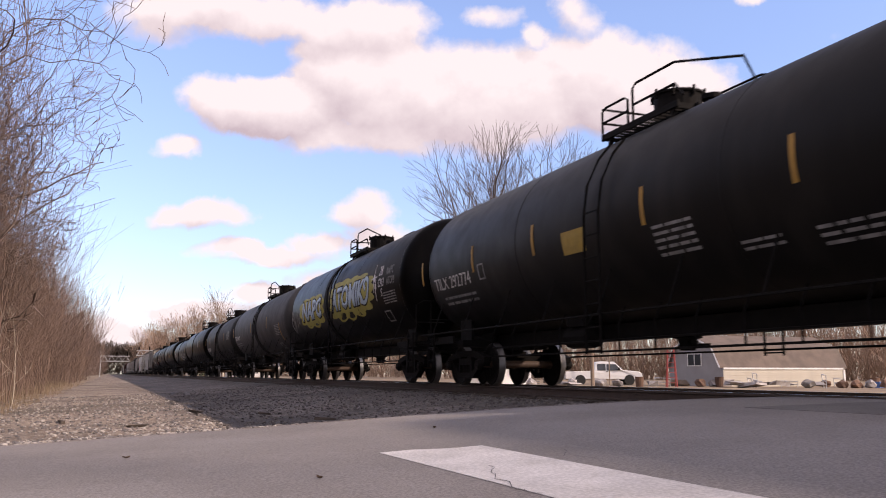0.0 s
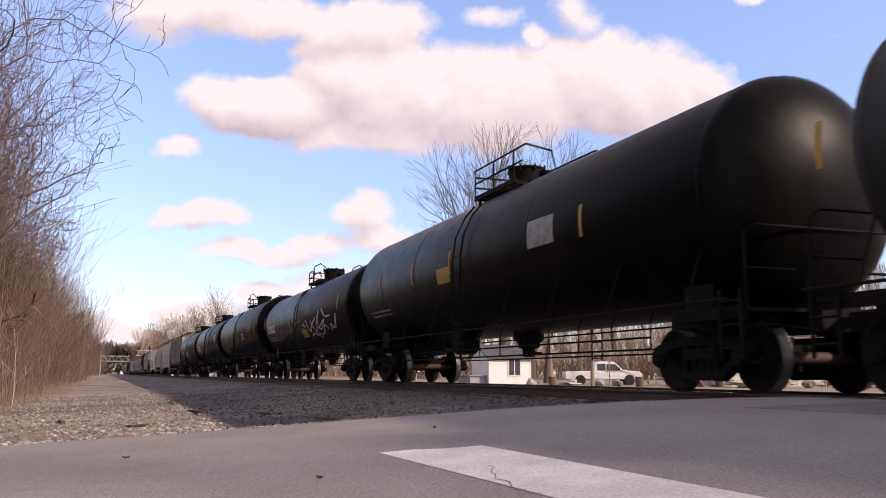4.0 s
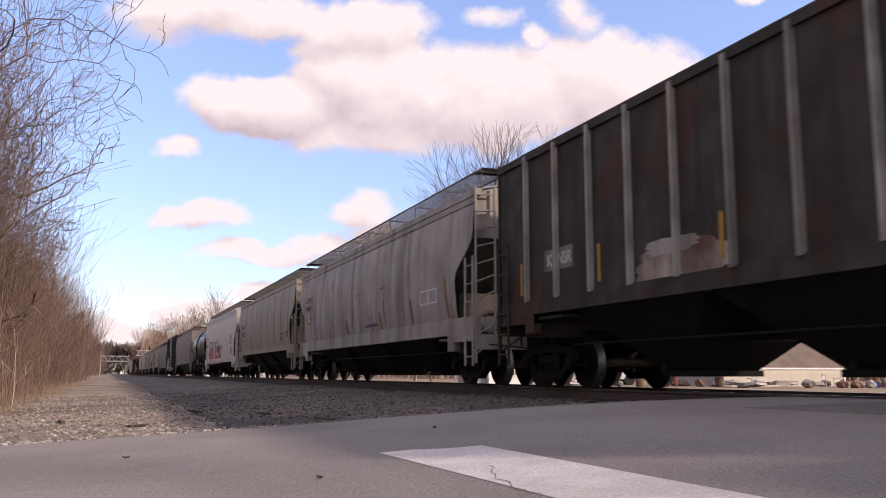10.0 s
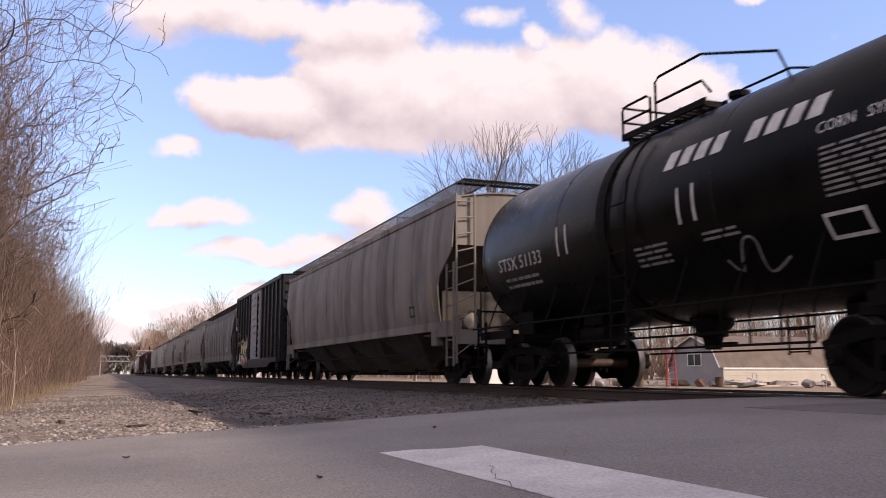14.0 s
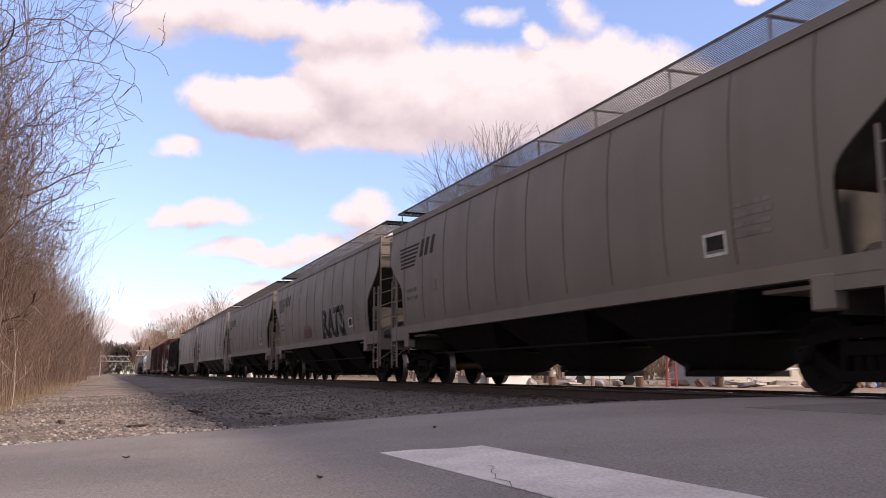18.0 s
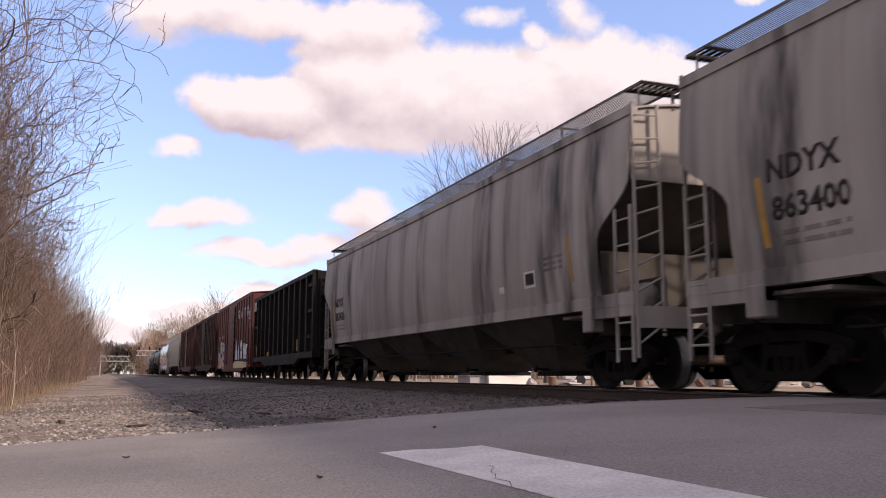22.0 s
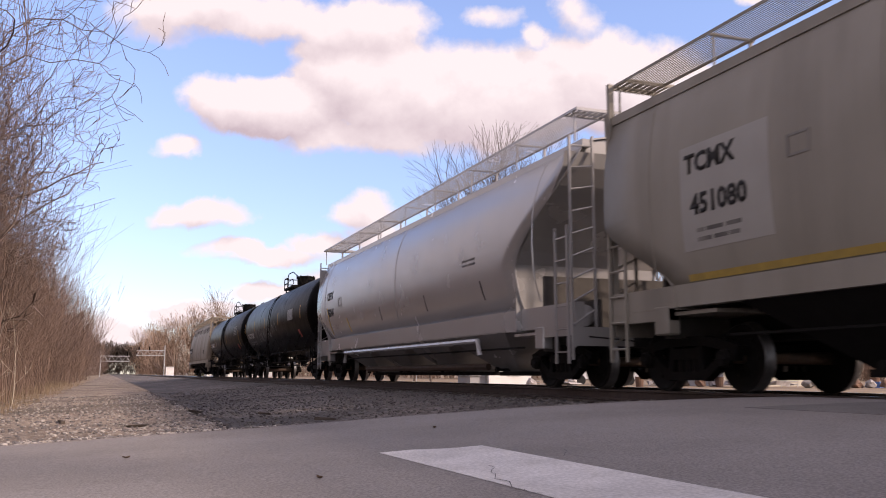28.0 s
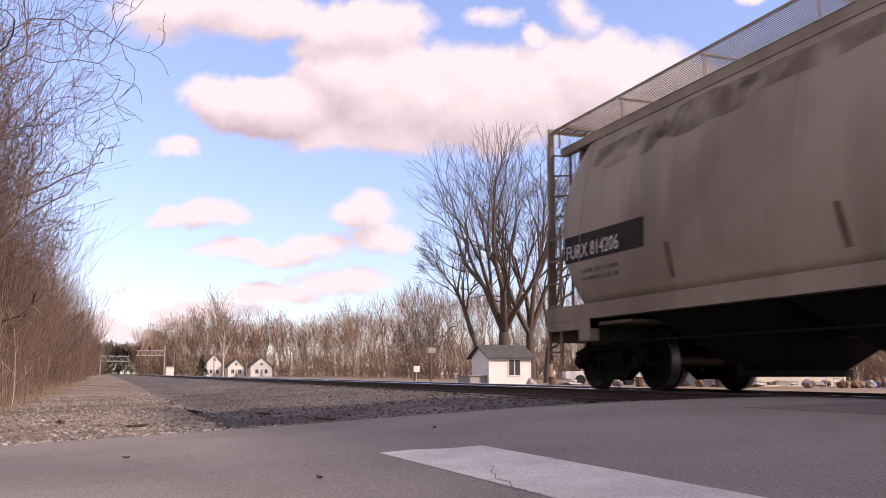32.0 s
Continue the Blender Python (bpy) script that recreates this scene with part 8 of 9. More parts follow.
    s.stroke("spray_line", [(8.55, 1.88), (8.73, 1.87), (8.65, 1.69), (8.13, 1.8), (7.86, 1.76)], 0.030, M["white_mark"], lift=0.008)
    s.stroke("spray_line", [(8.66, 2.14), (8.89, 2.12), (8.76, 1.93), (8.93, 1.88)], 0.030, M["white_mark"], lift=0.008)
    s.stroke("spray_line", [(8.15, 1.65), (8.38, 1.73), (8.28, 1.6), (8.47, 1.6)], 0.030, M["white_mark"], lift=0.008)
    s.stroke("spray_line", [(8.86, 1.78), (9.02, 1.64)], 0.030, M["white_mark"], lift=0.008)
    s.stroke("spray_line", [(9.0, 1.78), (8.88, 1.66)], 0.030, M["white_mark"], lift=0.008)
    s.stroke("spray_line", [(7.54, 1.65), (7.41, 1.48), (7.51, 1.35), (7.66, 1.41), (7.56, 1.52), (7.45, 1.48)], 0.030, M["white_mark"], lift=0.008)
    s.stroke("spray_line", [(6.43, 1.97), (6.66, 2.14), (6.6, 1.92), (6.74, 2.07), (6.91, 2.18), (6.86, 1.99), (7.03, 2.02)], 0.045, M["grey_mark"], lift=0.008)
    s.stroke("spray_line", [(7.45, 1.98), (7.87, 1.86), (7.76, 1.73)], 0.030, M["white_mark"], lift=0.008)
    s.patch("reflective_strip", 7.5, 7.6, 2.1, 2.6, M["yellow"])
    s.patch("reflective_strip", 15.7, 15.8, 2.0, 2.9, M["yellow"], lean=-0.15)
    s.patch("diamond_placard", 15.0, 15.3, 1.75, 2.05, M["red_mark"])

    H = hopper_car
    s = marshal(162.2, 179.75, H(17.55, "hopper_rib", "rust-stained grey ribbed covered hopper car", ribs=13, bulge=0.0, eave=4.30, crest=4.45, sill=1.32, cut=0.0, walk_x=0.95, walk_z=4.68, walk_w=0.6, seam_paint="rib_pale", dark_top=True, sill_h=0.26, end_paint="rust_white"))
    for z, ch in ((3.76, "Y"), (3.17, "I"), (2.58, "R"), (2.05, "A")):
        s.text("spray_letters", ch, 10.2, z, 0.27, M["white_mark"])
    s.patch("mark_panel", 2.5, 3.55, 2.04, 2.42, M["hopper_soot"])
    s.text("reporting_mark", "KP", 2.62, 2.12, 0.22, M["white_mark"], lift=0.012)
    s.text("reporting_mark", "NSR", 3.02, 2.12, 0.22, M["white_mark"], lift=0.012, stretch=0.85)
    s.blob("painted_out_patch", 6.5, 1.78, 0.95, 0.24, M["rust_white"], 0.006, 81, 9)
    s.blob("painted_out_patch", 6.3, 2.02, 0.55, 0.10, M["hopper_acf"], 0.009, 82, 11)
    for r in (1.55, 4.35, 7.35):
        s.patch("reflective_strip", r, r + 0.09, 1.70, 2.30, M["yellow"], lift=0.012)
    s.patch("pale_panel", 15.75, 16.85, 1.62, 4.18, M["rust_white"])
    s.patch("reflective_strip", 15.35, 15.45, 1.75, 2.6, M["yellow_box"])
    s.patch("painted_out_panel", 13.2, 14.5, 1.62, 1.95, M["hopper_acf"])
    s.patch("yellow_label", 12.7, 12.85, 1.65, 2.0, M["yellow_box"], lift=0.01)
    s = marshal(179.75, 199.0, H(19.25, "hopper_acf", "streaked pale-grey covered hopper car with rounded flanks", bulge=0.16, sill=1.10, sill_h=0.36, eave=4.16, seams=10, cut=1.0, top_band=0.16, dark_top=True))
    s.patch("mark_panel", 1.9, 3.1, 2.55, 3.15, M["hopper_band"])
    s.text("reporting_mark", "ACFX", 1.95, 2.92, 0.20, M["dark_mark"], lift=0.012, width=1.2)
    s.text("reporting_mark", "99489", 1.95, 2.58, 0.24, M["dark_mark"], lift=0.012)
    s.patch("painted_out_panel", 2.05, 2.75, 2.1, 2.45, M["hopper_soot"])
    s.stroke("spray_line", [(2.2, 2.15), (2.7, 2.42)], 0.04, M["spray_white"], lift=0.014)
    s.stroke("spray_line", [(2.2, 2.42), (2.75, 2.17)], 0.04, M["spray_white"], lift=0.014)
    s.patch("reflective_strip", 1.62, 1.72, 1.9, 2.8, M["yellow_box"])
    s.outline("data_plate", 15.3, 15.9, 1.9, 2.25, 0.04, M["white_mark"])
    s.outline("data_plate", 15.95, 16.5, 1.9, 2.25, 0.04, M["white_mark"])
    s.patch("rust_streak", 8.2, 8.32, 1.50, 1.98, M["rust_ochre"], lean=-0.14)
    s.patch("rust_streak", 8.05, 8.11, 1.52, 1.92, M["junk_b"], lean=-0.10)
    s.patch("rust_streak", 11.84, 12.0, 1.50, 1.95, M["rust_ochre"], lean=-0.14)
    s.patch("soot_bar", 10.2, 11.55, 1.60, 1.69, M["soot_mark"], label="dark smear of soot")
    for r, z0, z1 in ((3.6, 1.35, 1.62), (4.5, 1.32, 1.80), (5.65, 1.35, 1.78), (12.25, 1.55, 2.30), (6.1, 3.05, 3.5)):
        s.stroke("dirt_streak", [(r, z1), (r + 0.03, 0.5 * (z0 + z1)), (r + 0.08, z0)], 0.03, M["soot_mark"])
    for pts in ([(9.15, 2.25), (8.95, 2.02), (8.9, 1.95), (8.7, 1.70)], [(9.3, 2.62), (9.38, 2.66), (9.62, 2.66)], [(9.37, 2.66), (9.36, 2.58)], [(10.72, 1.92), (10.68, 1.86), (10.74, 1.78)], [(11.9, 2.62), (12.4, 2.64)], [(12.15, 2.72), (12.17, 2.58)]):
        s.stroke("scrawl", pts, 0.028, M["soot_mark"])
    s.patch("rust_streak", 14.6, 14.72, 1.5, 2.1, M["junk_b"], lean=-0.1)
    s.patch("rust_streak", 17.1, 17.22, 1.5, 2.4, M["rust_ochre"], lean=-0.1)
    s = marshal(199.0, 216.7, H(17.7, "hopper_tan", "tan covered hopper car with dark lettering", bulge=0.12, sill=1.28, seams=9, cut=0.95, seam_paint="weld_shadow_rust", dark_top=True))
    s.text("reporting_mark", "GACX", 1.85, 2.75, 0.24, M["dark_mark"], width=1.25)
    s.text("reporting_mark", "121837", 1.95, 2.32, 0.28, M["dark_mark"])
    s.bars("stencil", 2.0, 3.0, 2.0, 2.2, 2, M["hopper_soot"])
    s.outline("class_mark", 4.0, 4.35, 2.65, 2.95, 0.03, M["grey_mark"])
    for r in (2.6, 5.4, 8.2, 11.0, 13.8, 15.6):
        s.patch("reflective_strip", r, r + 0.42, 1.33, 1.44, M["yellow"], lift=0.045)
    s.outline("data_plate", 14.2, 14.6, 1.75, 2.05, 0.04, M["dark_mark"])
    s.patch("painted_out_panel", 15.0, 15.8, 1.85, 2.1, M["hopper_soot"])
    s.stroke("spray_line", [(5.0, 2.5), (5.4, 2.3), (5.6, 2.6), (5.2, 2.7)], 0.05, M["spray_violet"])
    s = marshal(216.7, 235.6, H(18.9, "hopper_white", "clean white covered hopper car with large red spray lettering", bulge=0.03, sill=1.02, sill_h=0.30, eave=4.16, seams=2, cut=0.95, top_band=0.22, dark_top=True))
    s.text("reporting_mark", "BNGX", 1.73, 2.78, 0.2, M["dark_mark"], width=1.15)
    s.text("reporting_mark", "60002", 1.73, 2.22, 0.2, M["dark_mark"], width=1.05)
    s.poly("spray_field", [(3.18, 1.85), (3.4, 1.32), (2.43, 0.93), (11.43, 0.95), (11.14, 1.18), (10.73, 1.4), (10.7, 1.6), (10.36, 1.66), (10.22, 2.0), (9.8, 2.17), (9.01, 2.45), (4.46, 2.18)], M["maroon"], 0.005)
    s.poly("spray_field", [(3.41, 2.64), (5.15, 2.59), (5.65, 2.46), (6.3, 2.57), (6.87, 2.5), (7.48, 2.51), (7.69, 2.51), (8.25, 2.59), (9.08, 2.55), (9.47, 2.27), (9.69, 2.01), (10.2, 1.62), (10.39, 1.39), (10.22, 0.97), (3.83, 0.97), (3.62, 1.7)], M["spray_red"], 0.009)
    s.poly("spray_letters", [(3.58, 2.56), (5.06, 2.51), (5.37, 2.1), (4.74, 2.12), (4.3, 2.19), (4.09, 1.98), (4.35, 1.36), (5.19, 1.36), (5.12, 1.63), (4.66, 1.64), (4.62, 1.8), (5.6, 1.78), (5.73, 1.2), (5.62, 0.98), (4.45, 0.98), (3.92, 1.45), (3.67, 2.09)], M["spray_fade"], 0.013)
    s.poly("spray_letters", [(5.73, 2.43), (6.3, 2.51), (6.77, 1.82), (6.9, 2.43), (7.43, 2.45), (7.59, 1.36), (7.71, 0.96), (7.06, 0.95), (6.61, 1.56), (6.56, 0.97), (6.05, 0.97), (5.89, 1.68)], M["spray_fade"], 0.013)
    s.poly("spray_letters", [(7.79, 2.42), (8.14, 2.53), (9.07, 2.49), (9.06, 2.16), (8.37, 2.15), (8.22, 1.89), (8.44, 1.74), (9.33, 1.68), (9.61, 1.51), (9.61, 0.99), (8.54, 0.98), (8.55, 1.22), (9.2, 1.25), (9.15, 1.42), (8.21, 1.54), (7.97, 1.71), (7.82, 2.11)], M["spray_fade"], 0.013)
    s.stroke("spray_line", [(4.25, 1.08), (3.97, 2.07), (4.36, 2.3), (5.09, 2.3)], 0.075, M["spray_white"], lift=0.018)
    s.stroke("spray_line", [(6.14, 1.32), (5.9, 2.14), (6.3, 2.33), (6.7, 1.49), (6.99, 1.23)], 0.075, M["spray_white"], lift=0.018)
    s.stroke("spray_line", [(7.05, 2.38), (7.1, 1.46), (7.54, 1.36)], 0.075, M["spray_white"], lift=0.018)
    s.stroke("spray_line", [(8.91, 2.29), (8.27, 2.31), (7.99, 2.03), (8.35, 1.6), (9.22, 1.66), (9.59, 1.51), (9.54, 1.24), (8.56, 1.18)], 0.075, M["spray_white"], lift=0.018)
    s.poly("spray_letters", [(4.75, 1.62), (5.23, 1.63), (5.23, 1.37), (4.81, 1.36)], M["spray_rust"], 0.016)
    s.poly("spray_letters", [(6.04, 2.02), (6.29, 2.07), (6.44, 1.3), (6.19, 1.24)], M["spray_rust"], 0.016)
    s.poly("spray_letters", [(8.35, 1.8), (9.34, 1.93), (9.5, 1.63), (8.54, 1.71)], M["spray_rust"], 0.016)
    s.stroke("spray_line", [(9.53, 2.26), (9.63, 2.05), (10.1, 1.72), (10.39, 1.42), (10.22, 0.97)], 0.05, M["spray_yellow"], lift=0.017)
    s.stroke("spray_line", [(10.47, 1.92), (10.55, 2.13), (10.73, 2.13), (10.62, 1.88)], 0.05, M["maroon"], lift=0.008)
    s.stroke("spray_line", [(10.76, 1.89), (10.82, 2.09), (10.95, 1.89), (11.01, 2.09)], 0.05, M["maroon"], lift=0.008)
    s.stroke("spray_line", [(11.09, 1.87), (11.14, 2.1), (11.32, 2.1)], 0.05, M["maroon"], lift=0.008)
    s.stroke("spray_line", [(10.71, 1.8), (11.08, 1.79)], 0.05, M["maroon"], lift=0.008)
    s.blob("spray_line", 10.85, 2.25, 0.11, 0.07, M["maroon"], 0.008, 3, 5)
    for a in (12.1, 14.8, 4.5):
        s.patch("reflective_strip", a, a + 0.5, 1.10, 1.24, M["yellow_box"], lift=0.045)
    s.bars("stencil", 13.3, 13.9, 1.30, 1.5, 3, M["hopper_soot"])
    s.bars("stencil", 15.2, 16.4, 2.1, 2.7, 8, M["hopper_soot"])
    s.outline("data_plate", 15.9, 16.3, 1.5, 1.9, 0.12, M["dark_mark"])
    s = marshal(235.6, 248.3, A(12.7, "gloss_black", "short glossy black tank car with white lettering", radius=1.56, axis_z=2.62, bands=((0.6, 0.25),), rail_kind=0, dome_h=0.12, rail_top=4.86))
    s.text("reporting_mark", "STSX 51133", 1.82, 2.22, 0.24, M["white_mark"], width=1.08)
    for r in (4.25, 4.55, 7.7, 8.03):
        s.patch("white_strip", r, r + 0.05, 2.25, 2.75, M["white_mark"])
    for k in range(9):
        if k != 4:
            s.patch("brand_panel", 7.35 + k * 0.34, 7.35 + k * 0.34 + 0.22, 3.06, 3.32, M["white_mark"], lean=0.08)
    s.text("cargo_lettering", "CORN", 10.25, 2.84, 0.13, M["white_mark"], width=1.05)
    s.text("cargo_lettering", "SYRUP", 10.96, 2.84, 0.13, M["white_mark"], width=1.05)
    s.bars("stencil", 10.3, 11.5, 2.12, 2.7, 9, M["grey_mark"])
    s.outline("placard_frame", 10.15, 10.74, 1.70, 1.98, 0.04, M["white_mark"])
    s.bars("stencil", 2.0, 3.4, 1.85, 2.1, 2, M["grey_mark"])
    s.bars("stencil", 6.5, 7.3, 1.78, 2.1, 4, M["grey_mark"])
    s.bars("stencil", 8.1, 8.8, 1.95, 2.1, 2, M["grey_mark"])
    s.stroke("spray_line", [(8.35, 1.7), (8.5, 1.55), (8.8, 1.9), (9.0, 1.85), (8.95, 1.5), (9.4, 1.62)], 0.03, M["grey_mark"])
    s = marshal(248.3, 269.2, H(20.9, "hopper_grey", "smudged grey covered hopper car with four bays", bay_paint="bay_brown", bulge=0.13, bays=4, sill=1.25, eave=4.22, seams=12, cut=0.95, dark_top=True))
    s.outline("data_plate", 17.2, 17.6, 1.66, 1.94, 0.05, M["dark_mark"])
    s.patch("reflective_strip", 18.95, 19.05, 1.7, 2.45, M["yellow_box"], lean=-0.1)
    s = marshal(269.2, 285.6, box_car(16.4, "blue_black", "navy-black boxcar with pale and pink spray lettering", posts=15, eave=4.68, crest=4.8, floor=0.80, door=(-1.4, 1.6), door_paint="siding_grey", deep=0.09))
    s.skin = lambda z: -1.595
    s.text("reporting_mark", "CS XT", 1.87, 2.36, 0.25, M["yellow_box"], width=1.25)
    s.text("reporting_mark", "13 03 61", 1.95, 1.86, 0.25, M["yellow_box"], width=1.1)
    s.patch("yellow_label", 1.20, 1.67, 1.08, 1.32, M["yellow"])
    s.poly("spray_halo", [(3.32, 1.99), (3.63, 2.16), (3.71, 2.01), (4.18, 2.25), (4.26, 2.09), (4.48, 2.09), (4.56, 2.0), (4.85, 2.08), (4.94, 1.93), (5.34, 2.09), (5.4, 2.0), (5.59, 2.38), (5.69, 2.2), (5.83, 1.92), (5.72, 0.75), (3.34, 0.84)], M["spray_green"], 0.005)
    s.poly("spray_outline", [(3.32, 1.99), (4.23, 2.06), (4.85, 1.81), (5.21, 1.98), (5.39, 1.86), (5.69, 2.09), (5.87, 1.91), (5.74, 0.76), (3.34, 0.82), (3.0, 1.26), (3.39, 1.49)], M["dark_mark"], 0.008)
    s.poly("spray_letters", [(3.42, 1.93), (3.73, 1.86), (4.15, 1.78), (3.95, 1.55), (3.57, 1.36), (3.38, 1.38), (3.53, 1.65), (3.4, 1.73)], M["spray_cream"], 0.012)
    s.poly("spray_letters", [(4.25, 1.97), (4.85, 1.75), (4.73, 1.5), (4.47, 1.29), (4.12, 1.37), (4.3, 1.55)], M["spray_cream"], 0.012)
    s.poly("spray_letters", [(4.95, 1.7), (5.21, 1.92), (5.34, 1.86), (5.36, 1.28), (5.21, 1.44), (5.03, 1.54), (4.83, 1.56)], M["spray_cream"], 0.012)
    s.poly("spray_letters", [(5.51, 1.98), (5.68, 2.04), (5.82, 1.85), (5.78, 1.61), (5.46, 1.63), (5.43, 1.81)], M["spray_cream"], 0.012)
    s.poly("spray_letters", [(3.27, 1.33), (4.17, 1.28), (4.65, 1.16), (4.91, 0.95), (4.97, 0.76), (4.35, 0.77), (4.2, 1.0), (3.8, 1.07), (3.42, 1.05)], M["spray_pink"], 0.012)
    s.poly("spray_letters", [(4.83, 1.49), (5.06, 1.35), (5.18, 1.11), (5.19, 0.89), (4.98, 0.98)], M["spray_pink"], 0.012)
    s.poly("spray_letters", [(5.37, 1.42), (5.6, 1.25), (5.73, 1.1), (5.71, 0.79), (5.39, 0.91), (5.26, 1.21)], M["spray_pink"], 0.012)
    s.poly("spray_letters", [(3.42, 1.0), (3.92, 1.05), (4.17, 0.92), (4.13, 0.76), (3.4, 0.79)], M["spray_rust"], 0.015)
    s.poly("spray_letters", [(4.3, 0.85), (4.69, 1.0), (4.85, 0.8), (4.82, 0.76), (4.35, 0.77)], M["spray_rust"], 0.015)
    s.poly("spray_letters", [(2.72, 1.38), (2.86, 1.41), (2.92, 1.18), (3.16, 1.07), (3.31, 0.91), (3.27, 0.8), (2.34, 0.82), (2.23, 0.97), (2.65, 0.97)], M["spray_blue"], 0.006)
    s.stroke("spray_line", [(1.2, 3.44), (1.34, 3.48), (1.24, 3.27), (1.12, 3.35), (1.32, 3.14), (1.18, 3.14)], 0.05, M["spray_white"], lift=0.008)
    s.stroke("spray_line", [(1.08, 3.0), (1.21, 2.81), (1.27, 3.04), (1.35, 2.79), (1.41, 3.04), (1.46, 2.79)], 0.05, M["spray_white"], lift=0.008)
    s = marshal(285.6, 304.8, H(19.2, "hopper_soot", "soot-streaked grey covered hopper car with rounded flanks", bulge=0.17, sill=1.10, sill_h=0.36, eave=4.16, seams=8, cut=1.0, top_band=0.14, walk_solid=True, walk_w=0.62, dark_top=True))
    s.bars("faded_mark", 2.0, 2.8, 2.3, 2.9, 2, M["hopper_acf"])
    for a, b in ((4.0, 5.4), (5.96, 8.2), (8.8, 10.4)):
        s.patch("sill_panel", a, b, 1.16, 1.36, M["hopper_acf"], lift=0.045)
    s.outline("data_plate", 15.1, 15.5, 1.66, 1.9, 0.05, M["white_mark"])
    for a, b, seed in ((304.8, 322.85, 1), (322.85, 340.6, 2), (340.6, 357.9, 3)):
        ln = b - a
        s = marshal(a, b, H(ln, "hopper_ns", ("warm-grey covered hopper car with curved flanks", "warm-grey covered hopper car with dark spray lettering", "warm-grey covered hopper car with yellow sill strips")[seed - 1], bulge=0.12, sill=1.28, seams=11, cut=1.05, cut_z=3.3, cut_h=1.0, seam_paint="weld_shadow_rust", dark_top=True))
        # railway's device: bars and two slanted shapes
        for k in range(6):
            s.patch("device_bar", 1.45 + k * 0.03, 3.0 - k * 0.06, 3.45 - k * 0.10, 3.50 - k * 0.10, M["dark_mark"])
        for r in (3.05, 3.4, 3.8):
            s.patch("device_shape", r, r + 0.2, 3.12, 3.55, M["dark_mark"], lean=0.12)
        s.bars("reporting_mark", 2.1, 2.9, 2.05, 2.45, 2, M["hopper_soot"])
        s.outline("class_mark", 3.95, 4.25, 2.2, 2.45, 0.03, M["hopper_soot"])
        s.outline("data_plate", ln - 3.9, ln - 3.45, 1.72, 2.02, 0.04, M["white_mark"])
        s.patch("data_plate", ln - 3.84, ln - 3.5, 1.80, 1.98, M["dark_mark"])
        s.bars("stencil", ln - 3.3, ln - 2.6, 1.85, 2.35, 4, M["hopper_soot"])
        s.patch("reflective_strip", ln - 3.9, ln - 2.5, 1.33, 1.43, M["yellow"], lift=0.045)
        for r in (3.2, 6.0, 8.8, 11.4):
            s.patch("reflective_strip", r, r + 0.22, 1.33, 1.41, M["yellow"], lift=0.045)
        if seed == 2:
            s.text("spray_letters", "RATS", 10.15, 1.62, 0.86, M["grey_mark"], lift=0.006, bold=0.075, stretch=1.12)
            s.text("spray_letters", "RATS", 10.15, 1.62, 0.86, M["dark_mark"], lift=0.011, bold=0.055, stretch=1.12)
            for i, r in enumerate((10.4, 11.2, 12.2, 13.2)):
                s.blob("spray_drip", r, 1.52, 0.24, 0.18, M["dark_mark"], 0.009, 30 + i, 5)
                s.stroke("spray_line", [(r - 0.1, 1.75), (r, 2.3), (r + 0.12, 2.2)], 0.03, M["grey_mark"], lift=0.017)
        if seed == 2:
            r0 = 7.0
            for i in range(4):
                s.stroke("spray_line", [(r0 + i * 0.34, 1.6), (r0 + 0.1 + i * 0.34, 2.05 + 0.1 * (i == 2)), (r0 + 0.24 + i * 0.34, 1.65), (r0 + 0.32 + i * 0.34, 1.95)], 0.075, M["maroon"])
    for a, b, num in ((357.9, 379.6, "863400"), (379.6, 400.6, "863436")):
        ln = b - a
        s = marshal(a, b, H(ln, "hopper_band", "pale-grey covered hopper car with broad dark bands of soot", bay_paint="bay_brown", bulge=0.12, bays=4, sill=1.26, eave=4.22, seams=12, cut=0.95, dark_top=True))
        s.text("reporting_mark", "NDYX", 2.30, 2.46, 0.27, M["dark_mark"], bold=0.010, width=1.02)
        s.text("reporting_mark", num, 2.36, 2.00, 0.27, M["dark_mark"], bold=0.010, width=1.02)
        s.bars("stencil", 2.5, 3.5, 1.66, 1.9, 2, M["hopper_soot"])
        s.patch("reflective_strip", 2.18, 2.28, 1.7, 2.55, M["yellow"], lean=-0.08)
        s.patch("reflective_strip", ln - 2.45, ln - 2.36, 1.75, 2.55, M["yellow"], lean=-0.1)
        s.outline("data_plate", ln - 4.2, ln - 3.75, 1.8, 2.1, 0.04, M["white_mark"])
        s.patch("data_plate", ln - 4.12, ln - 3.8, 1.86, 2.06, M["dark_mark"])
        s.patch("label", ln - 5.3, ln - 5.1, 1.8, 1.92, M["white_mark"])
        s.bars("stencil", ln - 3.4, ln - 2.7, 2.0, 2.3, 3, M["hopper_soot"])
    s = marshal(400.6, 416.6, box_car(16.0, "dark_steel", "dark green-black high-sided gondola with deep ribs", posts=13, eave=4.10, floor=0.86, roofed=False, deep=0.16, end_ribs=5, post_w=0.09, bay_ribs=3))
    s.skin = lambda z: -1.505
    s.text("reporting_mark", "HPTX", 3.46, 2.30, 0.24, M["white_mark"])
    s.text("reporting_mark", "43", 3.72, 1.95, 0.22, M["grey_mark"])
    s.bars("stencil", 3.6, 4.25, 1.4, 1.65, 2, M["grey_mark"])
    s.patch("yellow_label", 1.90, 2.07, 1.15, 1.6, M["yellow"], lift=0.17)
